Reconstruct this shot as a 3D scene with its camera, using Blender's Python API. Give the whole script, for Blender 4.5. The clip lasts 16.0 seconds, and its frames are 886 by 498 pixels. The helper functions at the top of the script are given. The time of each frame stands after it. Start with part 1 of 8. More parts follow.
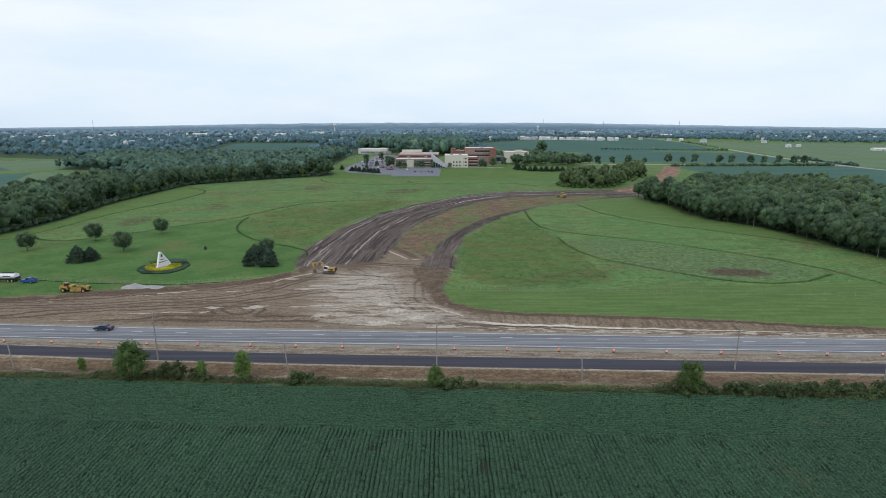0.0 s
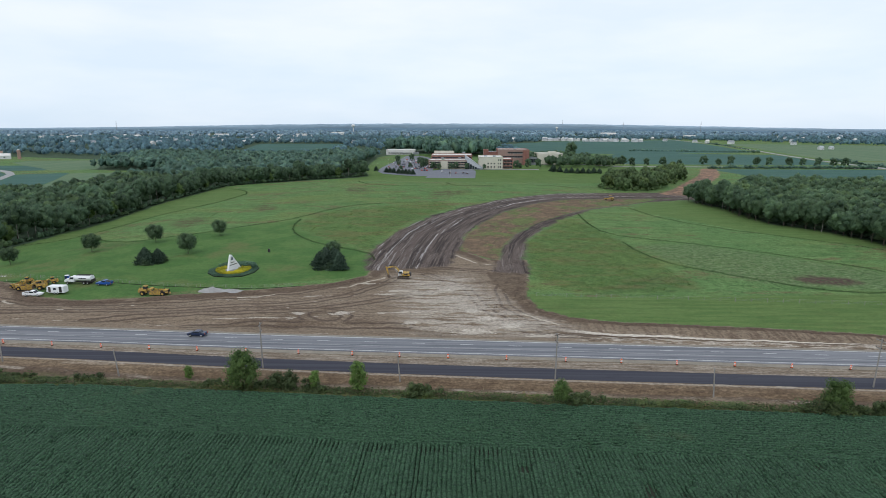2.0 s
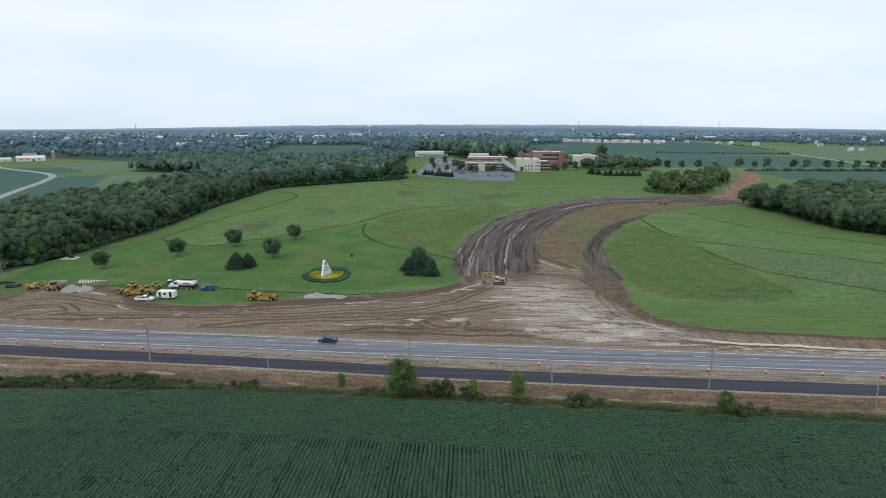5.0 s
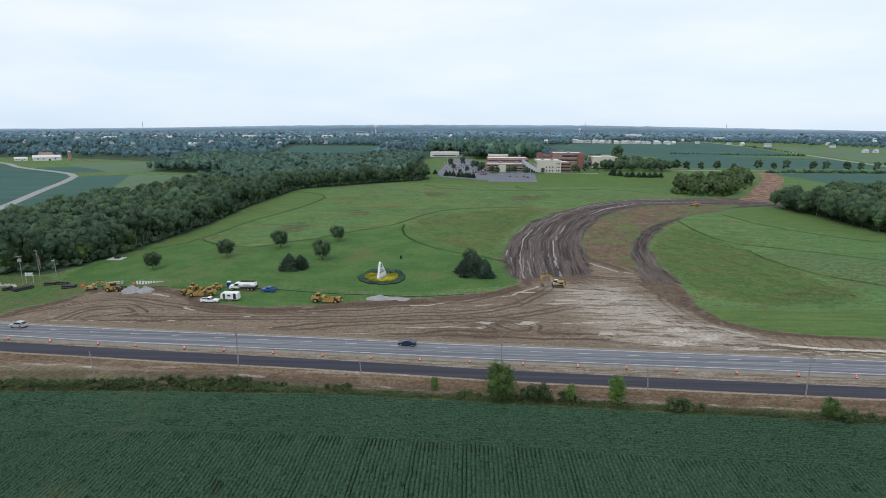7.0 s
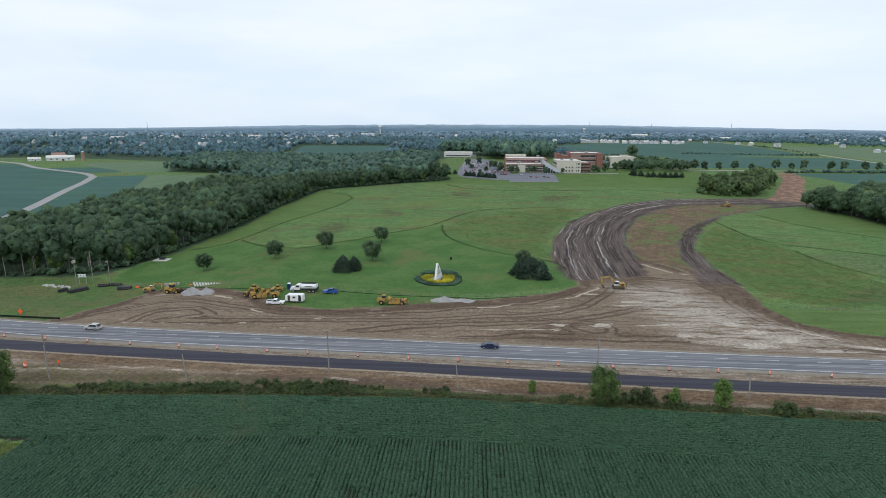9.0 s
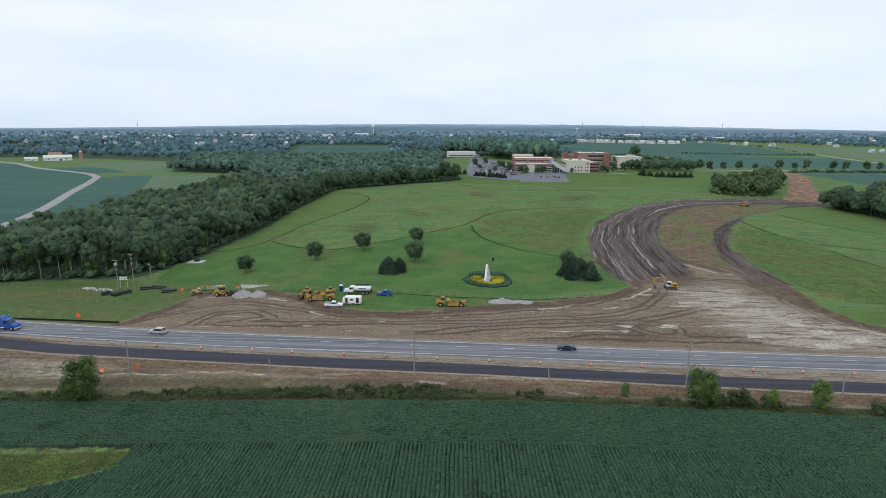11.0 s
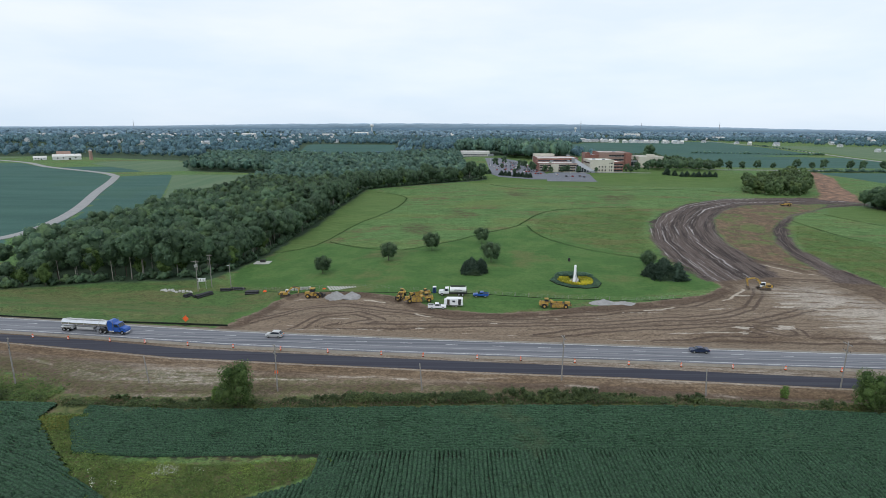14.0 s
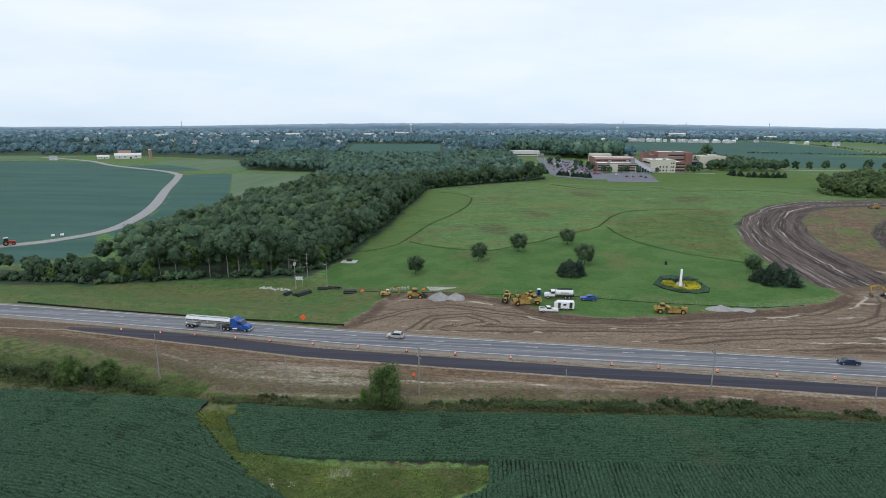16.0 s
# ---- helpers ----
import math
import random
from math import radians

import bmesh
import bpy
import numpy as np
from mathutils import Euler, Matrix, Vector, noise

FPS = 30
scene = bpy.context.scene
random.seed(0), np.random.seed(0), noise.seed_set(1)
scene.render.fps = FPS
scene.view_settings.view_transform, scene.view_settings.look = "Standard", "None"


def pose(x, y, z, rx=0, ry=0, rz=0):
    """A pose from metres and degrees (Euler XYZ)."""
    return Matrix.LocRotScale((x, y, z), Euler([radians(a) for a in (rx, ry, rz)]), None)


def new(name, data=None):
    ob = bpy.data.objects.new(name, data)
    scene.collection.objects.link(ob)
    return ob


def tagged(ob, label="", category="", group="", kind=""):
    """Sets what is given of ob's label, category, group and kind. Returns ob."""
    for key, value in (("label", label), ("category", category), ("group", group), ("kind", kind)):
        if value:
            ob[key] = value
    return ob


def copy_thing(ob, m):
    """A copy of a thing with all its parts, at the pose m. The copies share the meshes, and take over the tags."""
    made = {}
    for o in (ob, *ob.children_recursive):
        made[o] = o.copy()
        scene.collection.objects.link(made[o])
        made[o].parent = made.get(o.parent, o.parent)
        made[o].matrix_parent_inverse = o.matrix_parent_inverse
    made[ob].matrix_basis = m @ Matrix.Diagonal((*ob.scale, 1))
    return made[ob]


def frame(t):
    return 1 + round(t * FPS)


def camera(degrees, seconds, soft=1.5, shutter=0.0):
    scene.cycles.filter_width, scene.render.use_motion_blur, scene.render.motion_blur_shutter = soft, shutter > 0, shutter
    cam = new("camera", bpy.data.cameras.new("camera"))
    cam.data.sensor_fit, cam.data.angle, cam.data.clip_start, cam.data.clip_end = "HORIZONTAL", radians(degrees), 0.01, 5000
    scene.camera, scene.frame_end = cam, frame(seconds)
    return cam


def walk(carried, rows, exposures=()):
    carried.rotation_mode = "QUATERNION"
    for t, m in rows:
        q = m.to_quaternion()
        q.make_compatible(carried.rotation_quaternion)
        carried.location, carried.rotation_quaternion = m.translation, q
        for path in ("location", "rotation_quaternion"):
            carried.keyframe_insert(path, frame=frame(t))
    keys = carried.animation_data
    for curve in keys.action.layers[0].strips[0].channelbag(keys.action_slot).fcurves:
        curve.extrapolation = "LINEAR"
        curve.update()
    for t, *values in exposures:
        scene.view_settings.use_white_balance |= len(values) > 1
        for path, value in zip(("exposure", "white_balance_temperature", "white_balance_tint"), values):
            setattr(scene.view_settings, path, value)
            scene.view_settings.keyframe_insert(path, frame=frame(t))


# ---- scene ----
cam = camera(78.1, 16.0, soft=0.75)
METRES, EYE, TILT, LEAN, TURN = 180.0, 53.8, -12.9, 0.0, 0.0
ROWS = [
    (0.0, 0.0, 0.0, 0.0, 0.0, 0.0, -0.0),
    (0.5, -0.0305, 0.0124, 0.0023, 0.46, 0.02, -0.15),
    (1.0, -0.0631, 0.021, 0.004, 0.98, 0.05, -0.25),
    (1.5, -0.0956, 0.025, 0.0058, 1.15, 0.06, -0.34),
    (2.0, -0.1276, 0.0261, 0.0075, 1.42, 0.08, -0.43),
    (2.5, -0.1591, 0.0261, 0.0089, 1.89, 0.1, -0.56),
    (3.0, -0.1897, 0.0236, 0.0104, 2.15, 0.09, -0.66),
    (3.5, -0.2191, 0.0212, 0.0124, 2.21, 0.12, -0.52),
    (4.0, -0.2467, 0.0189, 0.0143, 2.29, 0.13, -0.49),
    (6.5, -0.3845, 0.0117, 0.0193, 2.69, 0.15, -0.81),
    (7.0, -0.4137, 0.0107, 0.0201, 2.74, 0.15, -0.82),
    (7.5, -0.4431, 0.0098, 0.0207, 2.79, 0.14, -0.87),
    (8.0, -0.4729, 0.0096, 0.0211, 2.81, 0.14, -0.84),
    (8.5, -0.5027, 0.0096, 0.0214, 2.81, 0.14, -0.82),
    (9.0, -0.5334, 0.0093, 0.0219, 2.82, 0.12, -0.81),
    (11.5, -0.6916, 0.0104, 0.0239, 1.54, 0.07, -0.61),
    (12.0, -0.7242, 0.0112, 0.0241, 1.46, 0.04, -0.62),
    (12.5, -0.757, 0.0126, 0.0244, 1.35, 0.03, -0.6),
    (13.0, -0.7904, 0.0147, 0.0245, 1.21, 0.02, -0.6),
    (13.5, -0.824, 0.0175, 0.0246, 1.09, 0.03, -0.52),
    (14.0, -0.8581, 0.0195, 0.0244, 0.99, 0.03, -0.55),
    (14.5, -0.8921, 0.0218, 0.0243, 0.88, 0.01, -0.53),
    (15.0, -0.9268, 0.0247, 0.0243, 1.46, 0.01, -0.67),
    (15.5, -0.9609, 0.0276, 0.0246, 2.61, -0.03, -0.91),
    (16.0, -0.9944, 0.0303, 0.0251, 4.5, -0.07, -1.23),
]
walk(cam, [(t, pose(0, 0, EYE, TILT, LEAN, TURN) @ pose(METRES * x, METRES * y, METRES * z, 90 + pitch, roll, yaw)) for t, x, y, z, yaw, pitch, roll in ROWS], [(0.0, 0.0, 6150, 10), (16.0, 0.0, 6150, 10)])

# ---- light ----
SUN_ELEVATION, SUN_TURN = 52.0, 205.0
world = bpy.data.worlds.new("overcast_sky")
scene.world = world
world.use_nodes = True
wn, wl = world.node_tree.nodes, world.node_tree.links
sky = wn.new("ShaderNodeTexSky")
sky.sky_type, sky.sun_disc = "NISHITA", False
sky.sun_elevation, sky.sun_rotation = radians(SUN_ELEVATION), radians(SUN_TURN)
dim = wn.new("ShaderNodeMix")
dim.data_type, dim.blend_type = "RGBA", "MULTIPLY"
dim.inputs[0].default_value = 1.0
dim.inputs[7].default_value = (0.10, 0.10, 0.10, 1)
wl.new(sky.outputs[0], dim.inputs[6])
wc = wn.new("ShaderNodeTexCoord")
wm = wn.new("ShaderNodeMapping")
wm.inputs["Scale"].default_value = (1.6, 1.6, 7.0)
wl.new(wc.outputs["Generated"], wm.inputs[0])
cl = wn.new("ShaderNodeTexNoise")
cl.inputs["Scale"].default_value, cl.inputs["Detail"].default_value = 2.2, 5.0
wl.new(wm.outputs[0], cl.inputs["Vector"])
cr = wn.new("ShaderNodeValToRGB")
cr.color_ramp.elements[0].position, cr.color_ramp.elements[0].color = 0.35, (0.84, 0.90, 0.955, 1)
cr.color_ramp.elements[1].position, cr.color_ramp.elements[1].color = 0.65, (0.96, 0.975, 0.99, 1)
wl.new(cl.outputs[0], cr.inputs[0])
wx = wn.new("ShaderNodeMix")
wx.data_type = "RGBA"
wx.inputs[0].default_value = 0.88
wl.new(dim.outputs[2], wx.inputs[6])
wz = wn.new("ShaderNodeSeparateXYZ")
wl.new(wc.outputs["Generated"], wz.inputs[0])
wr = wn.new("ShaderNodeValToRGB")
wr.color_ramp.elements[0].position, wr.color_ramp.elements[0].color = 0.0, (0.84, 0.905, 0.96, 1)
wr.color_ramp.elements[1].position, wr.color_ramp.elements[1].color = 0.20, (1.0, 1.0, 1.0, 1)
wl.new(wz.outputs[2], wr.inputs[0])
wt = wn.new("ShaderNodeMix")
wt.data_type, wt.blend_type = "RGBA", "MULTIPLY"
wt.inputs[0].default_value = 1.0
wl.new(cr.outputs[0], wt.inputs[6])
wl.new(wr.outputs[0], wt.inputs[7])
wl.new(wt.outputs[2], wx.inputs[7])
wl.new(wx.outputs[2], wn["Background"].inputs[0])
wn["Background"].inputs[1].default_value = 1.07
sun = new("sun", bpy.data.lights.new("sun", "SUN"))
sun.data.energy, sun.data.angle, sun.data.color = 0.8, radians(14), (1.0, 0.96, 0.9)
sun.matrix_world = pose(0, 0, 300, 90 - SUN_ELEVATION, 0, 180 - SUN_TURN)


# ---- materials ----
class Nodes:
    """A short way to write node materials."""

    def __init__(self, name, rough=0.9, metal=0.0):
        self.mat = bpy.data.materials.new(name)
        self.mat.use_nodes = True
        self.tree = self.mat.node_tree
        self.bsdf = self.tree.nodes["Principled BSDF"]
        self.bsdf.inputs["Roughness"].default_value = rough
        self.bsdf.inputs["Metallic"].default_value = metal
        self.bsdf.inputs["Specular IOR Level"].default_value = 0.2
        self.place = self.tree.nodes.new("ShaderNodeTexCoord").outputs["Object"]

    def put(self, value, socket):
        if isinstance(value, bpy.types.NodeSocket):
            self.tree.links.new(value, socket)
        elif isinstance(value, (tuple, list)):
            socket.default_value = (*value, 1) if len(value) == 3 and len(socket.default_value) == 4 else value
        else:
            socket.default_value = value

    def math(self, op, a, b=0.0, c=0.0):
        n = self.tree.nodes.new("ShaderNodeMath")
        n.operation = op
        for v, s in zip((a, b, c), n.inputs):
            self.put(v, s)
        return n.outputs[0]

    def attr(self, name, which="Fac"):
        n = self.tree.nodes.new("ShaderNodeAttribute")
        n.attribute_name = name
        return n.outputs[which]

    def noise(self, scale, detail=4.0, at=None, stretch=(1, 1, 1), rough=0.55):
        m = self.tree.nodes.new("ShaderNodeMapping")
        m.inputs["Scale"].default_value = [scale * s for s in stretch]
        self.put(at or self.place, m.inputs[0])
        n = self.tree.nodes.new("ShaderNodeTexNoise")
        n.inputs["Scale"].default_value, n.inputs["Detail"].default_value, n.inputs["Roughness"].default_value = 1.0, detail, rough
        self.put(m.outputs[0], n.inputs["Vector"])
        return n.outputs[0]

    def step(self, value, lo, hi):
        n = self.tree.nodes.new("ShaderNodeMapRange")
        n.interpolation_type = "SMOOTHSTEP"
        self.put(value, n.inputs[0])
        n.inputs[1].default_value, n.inputs[2].default_value = lo, hi
        return n.outputs[0]

    def mix(self, fac, a, b, blend="MIX"):
        n = self.tree.nodes.new("ShaderNodeMix")
        n.data_type, n.blend_type = "RGBA", blend
        self.put(fac, n.inputs[0])
        self.put(a, n.inputs[6])
        self.put(b, n.inputs[7])
        return n.outputs[2]

    def random(self):
        return self.tree.nodes.new("ShaderNodeObjectInfo").outputs["Random"]

    def island(self):
        return self.tree.nodes.new("ShaderNodeNewGeometry").outputs["Random Per Island"]

    def scale(self, colour, factor):
        n = self.tree.nodes.new("ShaderNodeVectorMath")
        n.operation = "SCALE"
        self.put(colour, n.inputs[0])
        self.put(factor, n.inputs["Scale"])
        return n.outputs[0]

    def done(self, colour, height=None, strength=0.3, distance=0.1, rough=None):
        self.put(colour, self.bsdf.inputs["Base Color"])
        if rough is not None:
            self.put(rough, self.bsdf.inputs["Roughness"])
        if height is not None:
            b = self.tree.nodes.new("ShaderNodeBump")
            b.inputs["Strength"].default_value, b.inputs["Distance"].default_value = strength, distance
            self.put(height, b.inputs["Height"])
            self.put(b.outputs[0], self.bsdf.inputs["Normal"])
        return self.mat


def plain(name, colour, rough=0.7, metal=0.0, grain=8.0, amount=0.25, spec=0.3):
    """Paint, metal, plastic or stone with grain and stains at two scales."""
    n = Nodes(name, rough, metal)
    n.bsdf.inputs["Specular IOR Level"].default_value = spec
    a, b = n.noise(grain, 3), n.noise(grain * 0.15, 4)
    f = n.math("ADD", n.math("MULTIPLY", a, amount), n.math("MULTIPLY", b, amount * 1.4))
    f = n.math("ADD", n.math("SUBTRACT", f, amount * 1.2), 1.0)
    return n.done(n.scale(colour, f), a, 0.1, 0.02)


def leafy(name, dark, light, spread=0.5, grain=1.4):
    """Foliage: each leaf clump has its own tone, each plant its own hue."""
    n = Nodes(name, 0.65)
    # This noise varies the tone and paints shaded leaf gaps into the colour.
    leaf = n.noise(grain, 5, rough=0.7)
    t = n.math("ADD", n.math("MULTIPLY", n.island(), 0.45), n.math("MULTIPLY", n.step(leaf, 0.32, 0.68), 0.55))
    c = n.mix(n.step(t, 0.1, 0.9), dark, light)
    warm = n.step(n.noise(0.085, 3), 0.50, 0.66)
    c = n.mix(n.math("MULTIPLY", warm, 0.45), c, [v * k for v, k in zip(light, (1.4, 1.25, 0.85))])
    f = n.math("ADD", n.math("MULTIPLY", n.random(), spread), 1.0 - spread / 2)
    f = n.math("MULTIPLY", f, n.math("ADD", n.math("MULTIPLY", n.step(n.noise(0.14, 2), 0.38, 0.62), 0.3), 0.92))
    f = n.math("MULTIPLY", f, n.math("ADD", n.attr("tone"), 1.0))
    n.done(n.scale(c, f), leaf, 0.4, 0.4)
    thin = n.tree.nodes.new("ShaderNodeBsdfTranslucent")
    n.put(n.scale(c, n.math("MULTIPLY", f, 1.1)), thin.inputs[0])
    both = n.tree.nodes.new("ShaderNodeMixShader")
    both.inputs[0].default_value = 0.28
    n.put(n.bsdf.outputs[0], both.inputs[1])
    n.put(thin.outputs[0], both.inputs[2])
    n.put(both.outputs[0], n.tree.nodes["Material Output"].inputs[0])
    return n.mat


def ground_material():
    n = Nodes("ground_cover", 0.95)
    n.bsdf.inputs["Specular IOR Level"].default_value = 0.1
    fine, mid, big = n.noise(1.1, 5), n.noise(0.16, 5), n.noise(0.022, 4)
    wob = n.math("MULTIPLY", n.math("SUBTRACT", n.noise(0.45, 5), 0.5), 5.0)
    edge = n.math("MULTIPLY", n.math("SUBTRACT", n.noise(0.12, 5), 0.5), 9.0)

    def mask(name, soft=0.4, jag=wob):
        return n.step(n.math("ADD", n.attr(name), jag), -soft, soft)

    # grassland
    tuft = n.noise(0.75, 6, rough=0.75)
    spot = n.noise(0.22, 6, stretch=(0.8, 1.5, 1), rough=0.7)
    patchy = n.noise(0.085, 7, stretch=(0.7, 1.4, 1), rough=0.72)
    meadow = n.mix(n.step(patchy, 0.36, 0.64), (0.064, 0.130, 0.040), (0.118, 0.192, 0.066))
    meadow = n.mix(n.math("MULTIPLY", n.step(big, 0.45, 0.56), 0.55), meadow, (0.084, 0.164, 0.054))
    meadow = n.mix(n.math("MULTIPLY", n.step(spot, 0.53, 0.62), 0.6), meadow, (0.048, 0.094, 0.028))
    meadow = n.mix(n.math("MULTIPLY", n.step(tuft, 0.48, 0.60), 0.5), meadow, (0.134, 0.210, 0.080))
    warm = n.step(n.noise(0.018, 5, stretch=(0.7, 1.4, 1), rough=0.6), 0.48, 0.64)
    meadow = n.mix(n.math("MULTIPLY", warm, 0.55), meadow, (0.135, 0.165, 0.052))
    brown = n.step(n.noise(0.03, 7, stretch=(0.45, 1.9, 1), rough=0.75), 0.52, 0.60)
    meadow = n.mix(n.math("MULTIPLY", n.math("MULTIPLY", brown, n.step(spot, 0.42, 0.52)), 0.75), meadow, (0.130, 0.100, 0.054))
    worn = n.math("MULTIPLY", mask("scrub", 5.0, edge), n.step(spot, 0.40, 0.52))
    meadow = n.mix(n.math("MULTIPLY", worn, 0.8), meadow, (0.082, 0.074, 0.038))
    lawn = n.mix(n.step(n.noise(0.07, 5), 0.40, 0.6), (0.062, 0.126, 0.036), (0.092, 0.157, 0.048))
    mow = n.noise(0.5, 2, stretch=(0.10, 1.6, 1))
    lawn = n.mix(n.math("MULTIPLY", n.step(mow, 0.44, 0.56), 0.4), lawn, (0.080, 0.164, 0.044))
    lawn = n.mix(n.math("MULTIPLY", n.step(n.noise(0.035, 6, rough=0.65), 0.54, 0.66), 0.6), lawn, (0.128, 0.128, 0.054))
    lawn = n.mix(n.math("MULTIPLY", n.step(tuft, 0.45, 0.62), 0.4), lawn, (0.040, 0.094, 0.024))
    grass = n.mix(mask("lawn", 1.5), meadow, lawn)
    strip = n.mix(n.step(n.noise(0.25, 5, stretch=(0.2, 2.2, 1)), 0.40, 0.62), (0.080, 0.134, 0.039), (0.118, 0.172, 0.055))
    strip = n.mix(n.math("MULTIPLY", n.step(tuft, 0.45, 0.62), 0.4), strip, (0.060, 0.116, 0.030))
    grass = n.mix(n.math("MULTIPLY", mask("mown", 1.2), 0.85), grass, strip)
    tall = n.mix(n.step(n.noise(0.6, 7, rough=0.78), 0.36, 0.64), (0.056, 0.108, 0.031), (0.106, 0.162, 0.049))
    tall = n.mix(n.math("MULTIPLY", n.step(n.noise(0.05, 7, stretch=(0.6, 1.8, 1), rough=0.7), 0.48, 0.60), 0.75), tall, (0.128, 0.118, 0.048))
    grass = n.mix(n.math("MULTIPLY", mask("tall", 4.0, edge), 0.8), grass, tall)
    pale = n.mix(n.step(n.noise(0.5, 7, rough=0.78), 0.42, 0.60), (0.062, 0.112, 0.038), (0.140, 0.184, 0.088))
    grass = n.mix(n.math("MULTIPLY", mask("pale", 4.0, edge), 0.85), grass, pale)
    grass = n.mix(n.math("MULTIPLY", mask("pit", 2.5), n.step(fine, 0.30, 0.5)), grass, (0.074, 0.052, 0.040))
    # Mown edges: darker rank grass, with the shade it casts painted in.
    line = n.math("SUBTRACT", 1.0, n.step(n.math("ADD", n.attr("line"), n.math("MULTIPLY", wob, 0.14)), 0.4, 1.3))
    grass = n.mix(n.math("MULTIPLY", line, 0.6), grass, (0.034, 0.072, 0.022))
    tone = n.math("ADD", n.math("MULTIPLY", n.step(n.noise(2.2, 6, rough=0.8), 0.36, 0.64), 0.82), n.math("MULTIPLY", n.step(n.noise(0.42, 7, rough=0.78), 0.36, 0.64), 0.34))
    tone = n.math("ADD", tone, 0.42)
    mild = n.math("SUBTRACT", 1.0, n.math("MULTIPLY", n.math("MAXIMUM", mask("lawn", 1.5), mask("mown", 1.5)), 0.65))
    grass = n.scale(grass, n.math("ADD", n.math("MULTIPLY", n.math("SUBTRACT", tone, 1.0), mild), 1.0))
    verge = n.mix(n.step(n.noise(0.09, 7, stretch=(0.6, 1.5, 1), rough=0.7), 0.42, 0.58), (0.068, 0.120, 0.038), (0.112, 0.118, 0.050))
    grass = n.mix(n.math("MULTIPLY", mask("verge", 4.0, edge), 0.85), grass, n.scale(verge, tone))
    wood = n.mix(fine, (0.036, 0.060, 0.036), (0.060, 0.092, 0.054))
    grass = n.mix(mask("woods", 2.0, edge), grass, wood)
    # crops far off; haze is painted into the rows' blue-green
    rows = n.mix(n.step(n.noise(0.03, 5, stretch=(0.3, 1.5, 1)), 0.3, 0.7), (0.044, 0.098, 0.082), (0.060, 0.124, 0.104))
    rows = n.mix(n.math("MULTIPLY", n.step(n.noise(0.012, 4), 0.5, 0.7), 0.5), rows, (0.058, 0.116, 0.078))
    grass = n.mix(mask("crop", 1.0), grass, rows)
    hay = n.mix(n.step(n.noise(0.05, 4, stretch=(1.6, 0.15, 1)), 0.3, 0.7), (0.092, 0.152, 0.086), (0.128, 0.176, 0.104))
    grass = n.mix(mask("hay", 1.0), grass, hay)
    weeds = n.mix(n.step(n.noise(0.5, 6, rough=0.7), 0.38, 0.62), (0.058, 0.080, 0.030), (0.128, 0.140, 0.056))
    weeds = n.mix(n.math("MULTIPLY", n.step(n.noise(0.13, 6, rough=0.7), 0.50, 0.62), 0.8), weeds, (0.155, 0.120, 0.078))
    grass = n.mix(mask("weeds", 0.8), grass, weeds)
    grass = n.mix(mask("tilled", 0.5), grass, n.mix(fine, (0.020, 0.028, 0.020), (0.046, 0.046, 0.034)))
    # bare soil, scraped along the road, with wheel tracks across it
    grade = n.noise(0.55, 7, stretch=(0.07, 1.4, 1), rough=0.72)
    soil = n.mix(n.step(grade, 0.38, 0.62), (0.140, 0.104, 0.074), (0.222, 0.176, 0.130))
    soil = n.mix(n.math("MULTIPLY", n.step(n.noise(0.035, 6, stretch=(0.6, 1.2, 1)), 0.45, 0.58), 0.6), soil, (0.205, 0.158, 0.114))
    soil = n.mix(n.math("MULTIPLY", n.step(n.noise(0.05, 8, stretch=(0.45, 1.3, 1), rough=0.75), 0.52, 0.60), 0.65), soil, (0.105, 0.075, 0.051))
    dry = n.step(n.noise(0.7, 7, stretch=(0.14, 1.0, 1), rough=0.7), 0.635, 0.650)
    dry = n.math("MULTIPLY", dry, n.step(n.noise(0.04, 4), 0.42, 0.52))
    soil = n.mix(n.math("MULTIPLY", dry, 0.75), soil, (0.400, 0.355, 0.300))
    gauge = n.math("ADD", n.math("ABSOLUTE", n.math("SUBTRACT", n.math("ABSOLUTE", n.attr("rut")), 1.35)), n.math("MULTIPLY", wob, 0.10))
    wheel = n.math("SUBTRACT", 1.0, n.step(gauge, 0.25, 0.75))
    soil = n.mix(n.math("MULTIPLY", wheel, 0.85), soil, (0.082, 0.060, 0.047))
    apron = n.math("MULTIPLY", n.step(n.attr("apron"), -8.0, 8.0), n.step(n.noise(0.40, 8, stretch=(0.16, 1.25, 1), rough=0.72), 0.42, 0.53))
    soil = n.mix(n.math("MULTIPLY", apron, 0.80), soil, (0.385, 0.345, 0.292))
    torn = n.math("SUBTRACT", n.noise(0.7, 8, stretch=(0.30, 1.1, 1), rough=0.75), 0.5)
    chalk = n.step(n.math("ADD", n.attr("chalk"), n.math("MULTIPLY", torn, 5.0)), 0.16, 0.24)
    chalk = n.math("MULTIPLY", chalk, n.step(n.attr("chalk"), -0.75, -0.2))
    soil = n.mix(n.math("MULTIPLY", chalk, 0.8), soil, (0.440, 0.395, 0.335))
    bank = n.math("SUBTRACT", 1.0, n.step(n.math("ABSOLUTE", n.math("SUBTRACT", n.attr("bare"), 3.0)), 0.8, 3.2))
    soil = n.mix(n.math("MULTIPLY", n.math("MULTIPLY", bank, n.step(mid, 0.30, 0.50)), 0.8), soil, (0.088, 0.062, 0.045))
    dryline = n.math("SUBTRACT", 1.0, n.step(n.math("ABSOLUTE", n.math("ADD", n.math("SUBTRACT", n.attr("bare"), 7.2), n.math("MULTIPLY", wob, 0.25))), 0.2, 0.7))
